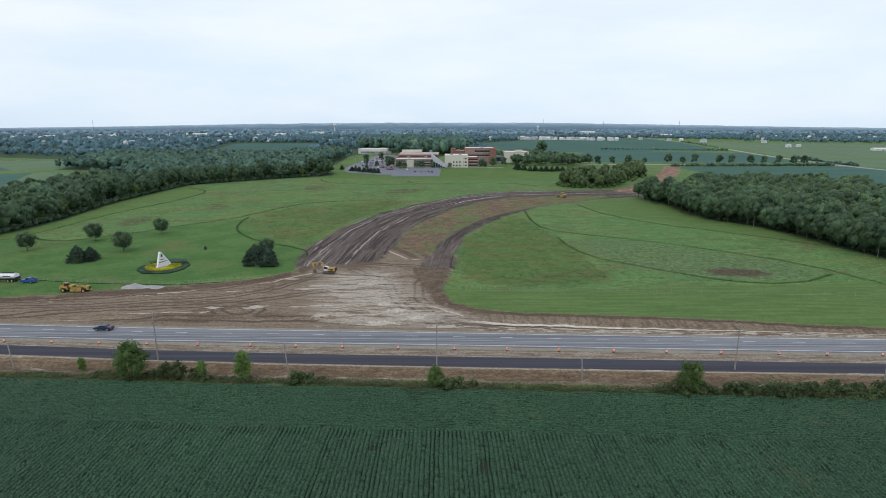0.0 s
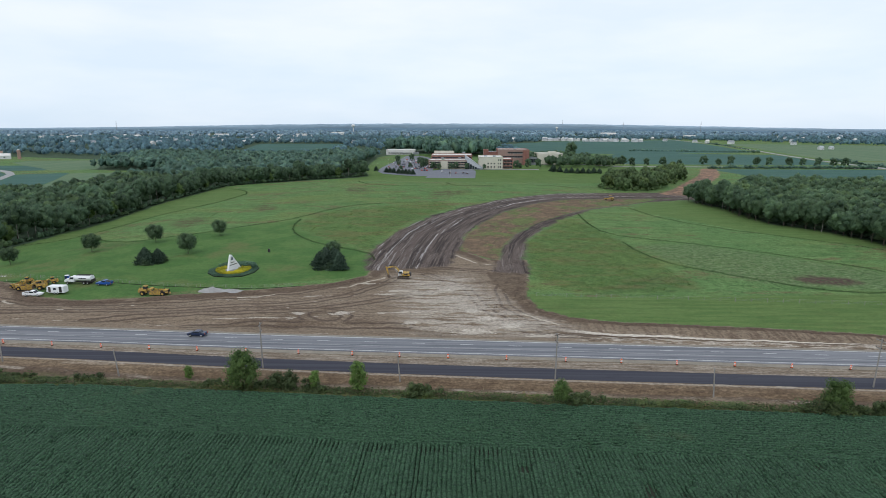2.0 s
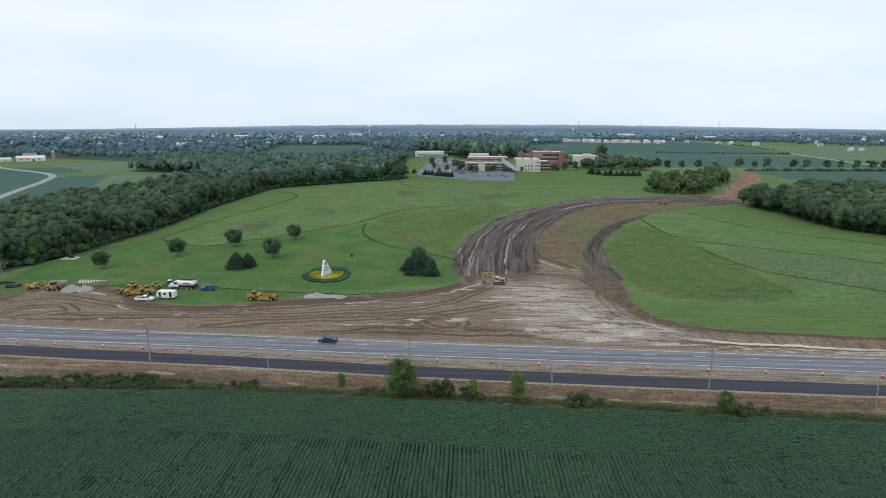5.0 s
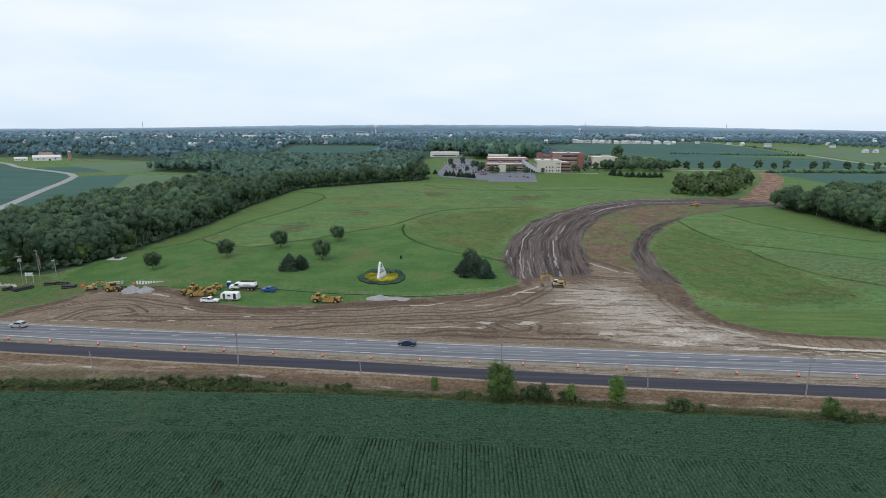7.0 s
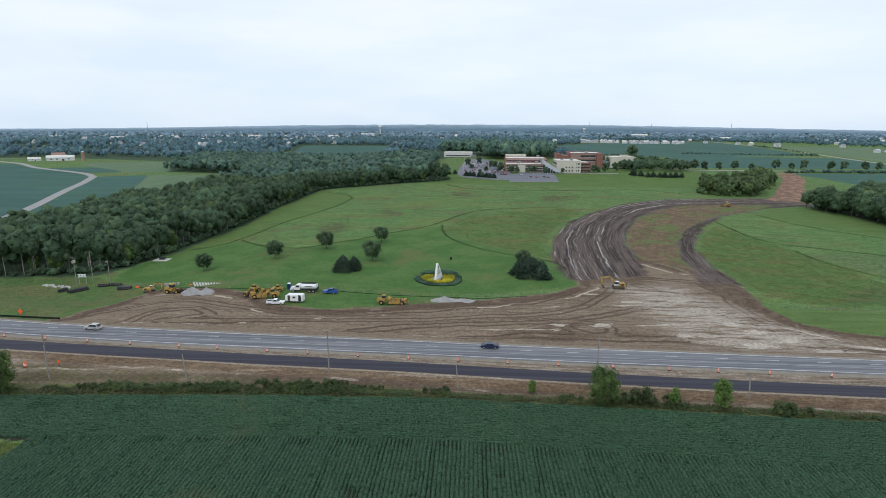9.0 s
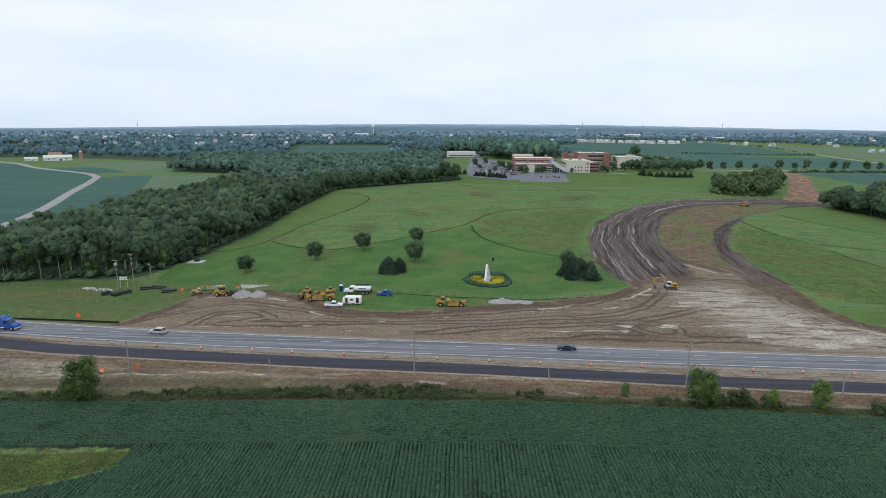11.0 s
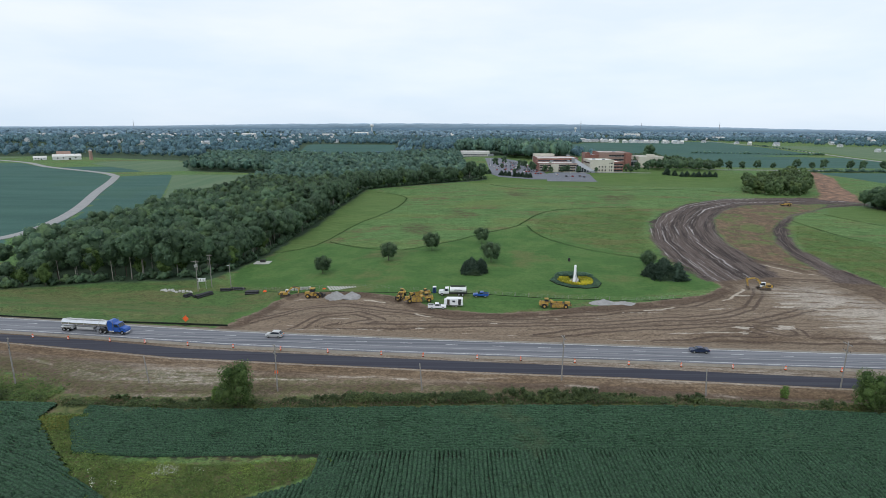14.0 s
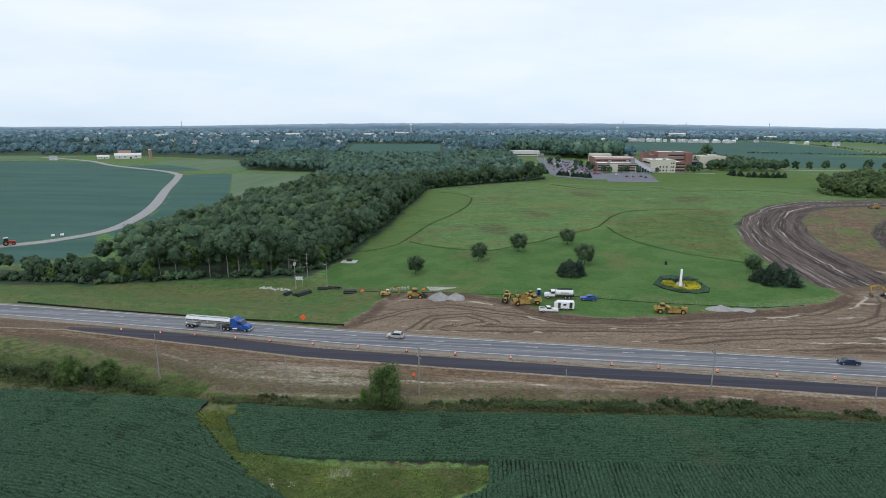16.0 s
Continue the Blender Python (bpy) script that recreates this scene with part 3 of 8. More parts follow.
REGIONS = {
    "bare": [[(-420, 172), (-295, 156), (-222, 151), (-217.2, 165.8), (-216.9, 185.4), (-212.1, 193.4), (-200.4, 192.2), (-180, 185.3), (-168, 180), (-160, 170), (-142, 166), (-126, 169), (-111, 174), (-90, 179), (-66, 188), (-56, 198), (-55, 217), (-60.1, 238.4), (-21.4, 240.3), (-10.1, 223.5), (5.8, 223.5), (4, 202), (0, 175), (2, 163), (10, 155.5), (21, 152), (36, 150.7), (67, 147.5), (97, 143), (121, 140.4), (300, 130), (300, 98), (60, 105.5), (0, 108.5), (-60, 112), (-140, 114.5), (-200, 112.5), (-234, 111), (-250, 118), (-264, 123), (-282, 130), (-312, 137), (-420, 150)]],
    "apron": [[(-44, 196), (-20, 199), (-13, 180), (-4, 161), (14, 147), (-10, 142), (-34, 144), (-40, 165)], [(-252, 121), (-236, 127), (-212, 125), (-204, 117), (-209, 112), (-235, 111)]],
    "toe": [[(-12, 206), (2, 203), (2, 176), (6, 162), (16, 152), (34, 149), (60, 146), (60, 143), (30, 145), (12, 148.5), (2, 158), (-5, 172), (-10, 190)]],
    "haul": [[(-58, 205), (-60.1, 235.6), (-59.1, 247.7), (-52.3, 280.7), (-37.7, 324.6), (-19.1, 356.1), (10.6, 393.8), (53.5, 425.6), (111.7, 456.3), (165, 459), (162, 428), (98.6, 415.6), (54.5, 393.9), (25.6, 367.3), (5.3, 336), (-9.5, 300.5), (-17.9, 271.6), (-21.4, 242.1), (-26, 212)], [(-10, 206), (-5.7, 223.5), (-2, 247.7), (5.7, 272.5), (21.6, 305), (40, 330.2), (65.2, 359.9), (96.6, 385.8), (130, 420), (162, 428), (158, 417), (114, 401), (62.3, 350.2), (35.9, 314), (21.1, 286.1), (10.9, 259.7), (5.7, 228.1), (4, 202)]],
    "median": [[(-21.3, 238.4), (-17.9, 271.6), (-9.5, 300.5), (5.3, 336), (25.6, 367.3), (54.5, 393.9), (98.6, 415.6), (128, 420), (96.6, 385.8), (65.2, 359.9), (40, 330.2), (21.6, 305), (5.7, 272.5), (-2, 247.7), (-6.1, 221.6)]],
    "clay": [[(140, 448), (165, 485), (200, 545), (245, 620), (282, 700), (300, 700), (268, 620), (222, 540), (192, 480), (165, 432)]],
    "lawn": [[(-232.8, 190), (-222, 152), (-160, 170), (-142, 166), (-56, 198), (-58.1, 230), (-71, 244.9), (-89.7, 262.4), (-106.3, 282.5), (-110.9, 309.5), (-122.7, 301.8), (-144, 282.3), (-163.5, 264.7), (-177.8, 252.6), (-205.1, 269.6), (-223.1, 287.3), (-226.7, 280.3), (-239.8, 268.7), (-248.7, 235.1), (-244.3, 216.5)], [(-150, 562), (-60.2, 535.7), (-2.2, 520.3), (99.5, 528.3), (250, 560), (180, 680), (-140, 690)]],
    "mown": [[(-150, 562), (-60.1, 539.3), (-1.9, 524.2), (99.5, 530.5), (250, 562), (180, 680), (-140, 690)], [(-247.6, 270.1), (-239.8, 268.7), (-232.8, 273.7), (-225.5, 280.8), (-221.9, 294.2), (-216.5, 320), (-210.8, 335.6), (-203.5, 348.1), (-197, 369), (-192.9, 391.7), (-190.8, 414.3), (-190.8, 435.2), (-197, 452), (-228.5, 493.1), (-239.9, 408.5), (-249.8, 273.4)], [(0, 178), (2, 163), (10, 155.5), (36, 150), (121, 140), (300, 130), (300, 160), (170, 172), (140, 186), (121, 180), (98, 180), (60, 177), (16, 175)], [(91.4, 360.4), (108.7, 328.5), (129, 294), (148, 272), (175, 248), (185, 235), (170, 300), (165, 370), (150, 410), (115, 400)]],
    "tall": [[(5, 202), (16, 179), (42, 180), (60, 188), (58.6, 229.3), (50.9, 285), (42.8, 316.2), (23.1, 284.3), (9.1, 252.3)], [(-111.1, 293.3), (-89.7, 264.3), (-62.1, 238.4), (-55.3, 284.3), (-40.9, 324.6), (-24, 357), (-31.8, 375.9), (-68.1, 359.6), (-100.9, 336.9)]],
    "pale": [[(61, 253), (62.6, 230.3), (72, 208), (86, 192), (121, 186), (140, 194), (138, 211), (106, 242), (86.4, 257)]],
    "scrub": [[(-115.9, 448.4), (-104.7, 460.2), (-88.7, 434.9), (-98.2, 421.6), (-109.4, 426.6)], [(-43.7, 424.9), (-29.7, 439.6), (-12.9, 436.8), (-20, 412.4), (-40.6, 399.8)], [(-67.1, 323.7), (-52.7, 351.7), (-44, 337.8), (-45.7, 311.2), (-58.3, 291.5), (-67.1, 301.4)], [(-158.3, 365.9), (-150.9, 369.5), (-136, 344.6), (-150.3, 341.7)], [(-186, 311), (-178.5, 324.5), (-164.1, 309.1), (-168.4, 289.3), (-178.7, 292.4)]],
    "verge": [[(-420, 172), (-295, 156), (-224, 151), (-221.2, 170), (-218.2, 189.1), (-215.8, 201), (-239.8, 209.6), (-254.2, 217.6), (-295.8, 211), (-427.6, 190.1)], [(-197.1, 241.2), (-175.9, 239.7), (-171.8, 251.4), (-190.5, 252.9)], [(26, 180), (58, 185), (62, 197), (52, 203), (36, 193)]],
    "pit": [[(99, 200), (108, 203), (120, 200), (122, 194), (112, 191), (101, 193)]],
    "weeds": [[(-420, 150), (-312, 137), (-282, 130), (-264, 123), (-250, 118), (-234, 112), (-200, 113), (-140, 115), (-60, 112.5), (0, 109), (60, 106), (300, 98), (300, 90), (60, 100), (-420, 105)], [(-238, 103), (-226, 103), (-224, 95), (-213, 88), (-198, 87), (-174, 89.5), (-180, 83), (-188, 79), (-200, 73), (-212, 78), (-220, 84), (-229, 92)]],
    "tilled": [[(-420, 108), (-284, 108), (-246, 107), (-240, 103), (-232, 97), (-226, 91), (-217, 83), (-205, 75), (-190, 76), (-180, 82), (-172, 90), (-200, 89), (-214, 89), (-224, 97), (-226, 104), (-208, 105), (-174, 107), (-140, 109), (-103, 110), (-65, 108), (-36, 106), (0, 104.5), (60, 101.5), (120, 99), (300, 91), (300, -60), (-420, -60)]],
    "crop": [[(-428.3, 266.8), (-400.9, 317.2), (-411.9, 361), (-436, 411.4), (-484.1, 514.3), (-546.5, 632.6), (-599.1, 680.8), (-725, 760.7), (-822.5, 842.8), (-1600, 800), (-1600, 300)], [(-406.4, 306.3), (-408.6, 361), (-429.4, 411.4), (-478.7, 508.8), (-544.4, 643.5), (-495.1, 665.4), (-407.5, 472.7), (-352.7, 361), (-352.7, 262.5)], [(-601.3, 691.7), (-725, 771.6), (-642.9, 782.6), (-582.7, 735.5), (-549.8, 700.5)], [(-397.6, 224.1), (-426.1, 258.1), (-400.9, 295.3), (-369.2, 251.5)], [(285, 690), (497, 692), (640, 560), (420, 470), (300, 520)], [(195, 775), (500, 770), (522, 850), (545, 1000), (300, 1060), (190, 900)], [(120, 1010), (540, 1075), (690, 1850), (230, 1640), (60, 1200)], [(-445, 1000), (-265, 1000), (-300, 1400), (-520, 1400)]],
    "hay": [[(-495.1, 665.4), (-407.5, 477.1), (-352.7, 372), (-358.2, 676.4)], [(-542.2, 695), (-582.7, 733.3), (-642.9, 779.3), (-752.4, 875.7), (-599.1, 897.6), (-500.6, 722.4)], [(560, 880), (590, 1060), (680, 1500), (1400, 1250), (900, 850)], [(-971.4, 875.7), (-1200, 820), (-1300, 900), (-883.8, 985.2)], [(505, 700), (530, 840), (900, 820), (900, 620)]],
    "woods": [[(-430.5, 193), (-333, 201.1), (-295.8, 212.1), (-254.2, 219.8), (-249.8, 232.9), (-244.3, 263.6), (-242.1, 308.2), (-236.6, 358.3), (-232.9, 424.5), (-232.9, 495.3), (-171.8, 544.7), (-118, 586), (-130, 640), (-150, 900), (-50, 960), (80, 940), (60, 1150), (220, 1640), (700, 1930), (2200, 1500), (4000, 2500), (3000, 4900), (-3000, 4900), (-4000, 1500), (-1300, 920), (-861.9, 990.6), (-599.1, 908.5), (-509.3, 716.9), (-363.7, 684), (-352.7, 525.3), (-349.4, 382.9), (-347.3, 222), (-445.8, 218.7)], [(148, 408), (156, 364), (153, 313), (168, 296), (177, 272), (180, 242), (182, 214), (260, 190), (300, 440), (240, 520), (185, 460)]],
}
CHALK = [
    (-53.3, 187.5, 5.0, 1.1), (-42.5, 179.3, 5.5, 0.9), (-45.5, 175.4, 5.0, 0.8), (-26.4, 181.3, 3.5, 1.5), (-57.0, 156.8, 4.0, 2.0), (-69.1, 156.7, 3.0, 1.2),
    (-70.6, 153.2, 2.0, 1.4), (-39.0, 158.1, 7.0, 0.8), (-35.8, 149.6, 2.5, 1.8), (-18.4, 160.6, 2.8, 1.8), (-13.7, 153.6, 3.6, 2.0), (-17.9, 144.2, 6.0, 2.2),
    (-7.9, 148.4, 4.6, 2.0), (0.4, 142.5, 7.0, 1.8), (-70.0, 172.6, 5.0, 0.6), (-188.5, 152.4, 17.0, 0.5), (-166.6, 153.6, 6.0, 0.5),
    (-141.8, 157.7, 6.0, 0.5), (-95.1, 168.6, 7.0, 0.5), (-106.2, 146.9, 5.0, 0.7), (-82.0, 152.5, 9.0, 0.7)]
LINES = [
    [(-247.6, 270.1), (-239.8, 268.7), (-232.8, 273.7), (-225.5, 280.8), (-221.9, 294.2), (-219.4, 304.6), (-216.5, 320), (-210.8, 335.6), (-203.5, 348.1), (-197, 369), (-193, 391.7), (-190.9, 414.3), (-190.9, 435.2), (-197, 452), (-207, 464), (-219, 471)],
    [(-219.4, 286.6), (-213.3, 279.2), (-205.1, 269.6), (-197.1, 261.6), (-188.4, 255.8), (-178, 252.6), (-170.9, 257.3), (-163.9, 264.7), (-153, 272.6), (-145, 282.4), (-134.3, 293.6), (-124.6, 302), (-116.9, 311.5), (-110.2, 326.5), (-102.7, 344.1), (-94.3, 357.2), (-83.9, 365.9), (-69.6, 371), (-52.5, 375.3), (-35.4, 376.2)],
    [(-112, 311.4), (-111.4, 297), (-108.3, 282.6), (-103.7, 271.6), (-97.7, 262.5), (-90.6, 254.2), (-82.6, 247.7), (-74.6, 242.2), (-66.5, 237.5), (-59.4, 231), (-56.2, 221.6)],
    [(50.4, 334.1), (49.3, 302.7), (51.1, 284.7), (57.2, 273.2), (70.4, 265.6), (86.6, 258), (108, 244), (125, 228), (137, 215), (146, 201), (153, 180)],
    [(55.4, 259.2), (56.1, 244.3), (58.8, 230.2), (64.5, 218), (73, 209), (84, 199), (93, 191), (103, 184.5), (115, 182), (129, 185), (143, 194)],
    [(91, 367.8), (96.4, 337.8), (105.8, 316.3), (122, 295), (140, 278), (156, 263), (172, 244)],
    [(-118.5, 536.4), (-113.4, 511.5), (-101, 483.9), (-82.4, 470.1), (-54.2, 467.3), (-25.2, 469.1), (4.9, 474), (36.4, 480.9), (61.8, 483.9), (82.5, 474.8)],
    [(-32.5, 504.2), (-28.5, 483.9), (-20.5, 471)],
]
RUTS = [
    [(-190, 154.5), (-155, 156), (-115.5, 158.3), (-85, 163), (-69, 167), (-58.5, 174), (-48, 188), (-44, 196)],
    [(-130, 149.5), (-110, 153.5), (-88, 156.8), (-66, 160.5), (-48, 169), (-32, 178)],
    [(-98, 146), (-76, 149), (-60, 148), (-36, 147.5)],
    [(-68, 159), (-67, 153.5), (-62, 148.8), (-56, 149.5), (-54.5, 154.5), (-58, 158.5), (-64, 160)],
    [(-34, 201), (-19.5, 185), (-15, 165), (-8.5, 151), (0, 143), (13, 141.3), (29.5, 141)],
    [(-4, 201), (-8.5, 182), (-7.5, 165.5), (-0.5, 151.5), (13, 146.2), (32.5, 145.6), (80, 142.6), (120, 137)],
    [(-51.5, 210), (-35, 210.5), (-9, 206), (3, 195)],
    [(-214.2, 158.5), (-204.1, 171.4), (-190.4, 175), (-172, 168), (-155, 163), (-130, 163.5), (-100, 169.5), (-76, 177), (-62, 187)],
    [(-200, 152), (-194.2, 163.8), (-184.1, 166.3), (-176, 160), (-186, 155)],
]
CENTRES = [
    [(-42, 195), (-42, 215), (-40.2, 241.2), (-35.6, 274.3), (-24.3, 312.1), (-7.4, 345.6), (17.6, 380.2), (54, 409.4), (105.2, 436), (170, 442)],
    [(-2, 195), (-0.2, 227.2), (4.2, 253.2), (13.4, 279.8), (28.3, 308.6), (51.2, 339.3), (98.8, 390.2), (160, 422)],
]


def rise(x, y):
    """The lie of the land: flat, falling towards the western wood, swelling across the meadow, rising a little towards the campus and beyond."""
    back = smooth01(y, 300, 420)
    west = smooth01((-x - 175 - 40 * back) / (70 + 15 * back), 0, 1) * smooth01(y - lines_at(x, ROAD_EDGE), 6, 40)
    campus = smooth01(x, -190, -120) * (1 - smooth01(x, 120, 200))
    swell = 3.6 * np.clip((y - 215) / 220, 0, 1) * smooth01(x, -200, -110) * (1 - smooth01(x, 30, 120)) * (1 - smooth01(y, 470, 570))
    return swell + smooth01(y, 575, 642) * (1.5 + 3.6 * campus) + 5.0 * smooth01(y, 800, 1400) - 5.5 * west * (1 - smooth01(y, 1000, 1400))


def inside_by(px, py, poly):
    """Signed distance to a polygon's edge, positive inside."""
    best, odd = np.full(px.shape, 1e9), np.zeros(px.shape, bool)
    for (ax, ay), (bx, by) in zip(poly, poly[1:] + poly[:1]):
        dx, dy = bx - ax, by - ay
        t = np.clip(((px - ax) * dx + (py - ay) * dy) / (dx * dx + dy * dy), 0, 1)
        best = np.minimum(best, np.hypot(px - ax - t * dx, py - ay - t * dy))
        if dy:
            odd ^= ((ay > py) != (by > py)) & (px < ax + (py - ay) * dx / dy)
    return np.where(odd, best, -best)


def along(px, py, line):
    """Distance to a line of points, the side offset and the way along it."""
    best, off, way, run = np.full(px.shape, 1e9), np.zeros(px.shape), np.zeros(px.shape), 0.0
    for (ax, ay), (bx, by) in zip(line, line[1:]):
        dx, dy = bx - ax, by - ay
        size = math.hypot(dx, dy)
        t = np.clip(((px - ax) * dx + (py - ay) * dy) / size ** 2, 0, 1)
        d = np.hypot(px - ax - t * dx, py - ay - t * dy)
        near = d < best
        side = ((px - ax) * dy - (py - ay) * dx) / size
        best, off, way = np.where(near, d, best), np.where(near, np.sign(side) * d, off), np.where(near, run + t * size, way)
        run += size
    return best, off, way


def region(name, px, py):
    return np.clip(np.max([inside_by(px, py, p) for p in REGIONS[name]], axis=0), -40, 40)


def steps(*spans):
    """Grid lines: (from, to, step) spans joined."""
    out = [np.arange(a, b, s) for a, b, s in spans]
    return np.concatenate(out + [[spans[-1][1]]])


NOISE_TABLES = {}


def soft_noise(px, py, scale, seed, n=256):
    """Smooth random heights between -1 and 1."""
    if seed not in NOISE_TABLES:
        NOISE_TABLES[seed] = np.random.RandomState(seed).uniform(-1, 1, (n, n))
    r = NOISE_TABLES[seed]
    u, v = px / scale % n, py / scale % n
    i, j = np.floor(u).astype(int) % n, np.floor(v).astype(int) % n
    a, b = u - np.floor(u), v - np.floor(v)
    a, b = a * a * (3 - 2 * a), b * b * (3 - 2 * b)
    i1, j1 = (i + 1) % n, (j + 1) % n
    return (r[i, j] * (1 - a) + r[i1, j] * a) * (1 - b) + (r[i, j1] * (1 - a) + r[i1, j1] * a) * b


def land(px, py):
    """The ground's height."""
    z = rise(px, py)
    far, crop = lines_at(px, ROAD_EDGE), lines_at(px, CROP_EDGE)
    lane = lines_at(px, LANE_EDGE)
    low = np.minimum(lane - 2.5, lines_at(px, NEW_NEAR) - 0.3)
    road = smooth01(py, low - 2.5, low) * (1 - smooth01(py, far + 1.5, far + 5))
    z = z - 0.25 + 0.25 * road
    ditch = np.exp(-((py - (far + 8.0)) / 2.4) ** 2) * 0.7 + np.exp(-((py - (crop + 6.0)) / 1.6) ** 2) * 0.6
    z = z - ditch * (np.abs(px) < 800)
    bare = smooth01(region("bare", px, py), -1, 3) * (1 - road)
    haul = smooth01(region("haul", px, py), -1, 3)
    z = z + bare * (0.16 * soft_noise(px, py, 2.3, 3) + 0.25 * soft_noise(px, py, 9.0, 4))
    for line in CENTRES:
        d, off, way = along(px, py, line)
        z = z + haul * (d < 26) * (0.16 * np.sin(off * 1.35 + 0.6 * np.sin(way * 0.05)) + 0.1 * soft_noise(off * 3, way, 3.0, 8))
    edge = region("bare", px, py)
    z = z + np.exp(-((edge - 1.2) / 1.4) ** 2) * 0.35 * (py > far + 3) * (1 + 0.6 * soft_noise(px, py, 3.0, 5))
    wild = smooth01(region("tall", px, py), -1, 3)
    return z + wild * 0.25 * soft_noise(px, py, 1.9, 6)


def ground_at(x, y):
    return float(land(np.array([float(x)]), np.array([float(y)]))[0])


# ---- ground, one sheet to the horizon ----
gx = steps((-4900, -2000, 290), (-2000, -900, 60), (-900, -420, 16), (-420, -330, 3), (-330, 150, 1.3), (150, 330, 3), (330, 900, 16), (900, 2000, 60), (2000, 4900, 290))
gy = steps((-4900, -400, 450), (-400, 40, 40), (40, 108, 4), (108, 205, 1.0), (205, 300, 1.9), (300, 480, 3.0), (480, 640, 4), (640, 760, 8), (760, 2000, 40), (2000, 4900, 290))
PX, PY = [a.ravel() for a in np.meshgrid(gx, gy)]
PZ = land(PX, PY)
nx, ny = len(gx), len(gy)
cell = (np.arange(ny - 1)[:, None] * nx + np.arange(nx - 1)[None, :]).ravel()
ground_mesh = quads("ground", np.stack([PX, PY, PZ], 1), np.stack([cell, cell + 1, cell + nx + 1, cell + nx], 1), GROUND)
ground_mesh.shade_smooth()
for key in REGIONS:
    ground_mesh.attributes.new(key, "FLOAT", "POINT").data.foreach_set("value", region(key, PX, PY).astype(np.float32))
dist = np.min([along(PX, PY, line)[0] for line in LINES], axis=0)
ground_mesh.attributes.new("line", "FLOAT", "POINT").data.foreach_set("value", np.clip(dist, 0, 50).astype(np.float32))
chalk = np.full(PX.shape, -1.0)
for cx, cy, long, wide in CHALK:
    chalk = np.maximum(chalk, 1.0 - np.hypot((PX - cx) / long, (PY - cy - 0.05 * (PX - cx)) / wide))
ground_mesh.attributes.new("chalk", "FLOAT", "POINT").data.foreach_set("value", np.clip(chalk, -1, 1).astype(np.float32))
off_road = PY - lines_at(PX, ROAD_EDGE) - 1.0
ground_mesh.attributes.new("off_road", "FLOAT", "POINT").data.foreach_set("value", np.clip(np.where(PX > 0, off_road, -1.0), -60, 60).astype(np.float32))
ground_mesh.attributes.new("east", "FLOAT", "POINT").data.foreach_set("value", np.clip(PX, -400, 90).astype(np.float32))
ground_mesh.attributes.new("off_lane", "FLOAT", "POINT").data.foreach_set("value", np.clip(lines_at(PX, NEW_NEAR) - PY, -60, 60).astype(np.float32))
rut_d, rut_o = np.full(PX.shape, 1e9), np.full(PX.shape, 30.0)
for line in RUTS:
    d, o, _ = along(PX, PY, line)
    rut_o, rut_d = np.where(d < rut_d, o, rut_o), np.minimum(d, rut_d)
ground_mesh.attributes.new("rut", "FLOAT", "POINT").data.foreach_set("value", np.clip(rut_o, -30, 30).astype(np.float32))
(d1, o1, w1), (d2, o2, w2) = [along(PX, PY, line) for line in CENTRES]
uv = np.stack([np.where(d1 < d2, o1, o2 + 90), np.where(d1 < d2, w1, w2 + 300), np.zeros_like(o1)], 1)
ground_mesh.attributes.new("track_uv", "FLOAT_VECTOR", "POINT").data.foreach_set("vector", uv.astype(np.float32).ravel())
tagged(new("ground", ground_mesh), "grassland, mown lawn and scraped bare soil of the site", "ground", kind="structure")


# ---- roads ----
def strip(name, xs, near, far, z, thick, crown=0.0, cols=5):
    """A paved strip between two lines, with thickness and camber."""
    verts, faces = [], []
    for x, a, b in zip(xs, near, far):
        for k in range(cols):
            f = k / (cols - 1)
            verts.append((x, a + (b - a) * f, z + crown * (1 - (2 * f - 1) ** 2)))
        verts += [(x, b + 0.05, z - thick), (x, a - 0.05, z - thick)]
    n = cols + 2
    for i in range(len(xs) - 1):
        for k in range(n):
            j = (k + 1) % n
            faces.append((i * n + k, (i + 1) * n + k, (i + 1) * n + j, i * n + j))
    return verts, faces


rx = np.arange(-900.0, 500.0, 5.0)
far, lane = lines_at(rx, ROAD_EDGE), lines_at(rx, ROAD_EDGE) - 9.6
k = smooth01(rx, -420, -400) * (1 - smooth01(rx, 190, 200))
lane = np.where(k > 0, lines_at(rx, LANE_EDGE) * k + lane * (1 - k), lane)
verge = part("road_shoulder", Geo().add(*strip("road_shoulder", rx, lane - 2.2, far + 1.6, 0.06, 0.4, 0.0, 6)), GRAVEL)
tagged(verge, "pale gravel shoulders along the highway", "shoulder", kind="structure")
road = part("road", Geo().add(*strip("road", rx, lane - 0.5, far + 0.3, 0.14, 0.3, 0.08, 7)), OLD_ASPHALT)
tagged(road, "worn grey asphalt highway with faded white lines", "road", kind="structure")
nx_ = np.arange(-297.0, 300.0, 4.0)
fresh = part("road_widening", Geo().add(*strip("road_widening", nx_, lines_at(nx_, NEW_NEAR), lines_at(nx_, NEW_FAR), 0.02, 0.4, 0.04, 5)), NEW_ASPHALT)
tagged(fresh, "fresh black asphalt lane laid beside the highway", "road", kind="structure")


def road_z(f):
    return 0.145 + 0.08 * (1 - (2 * f - 1) ** 2)


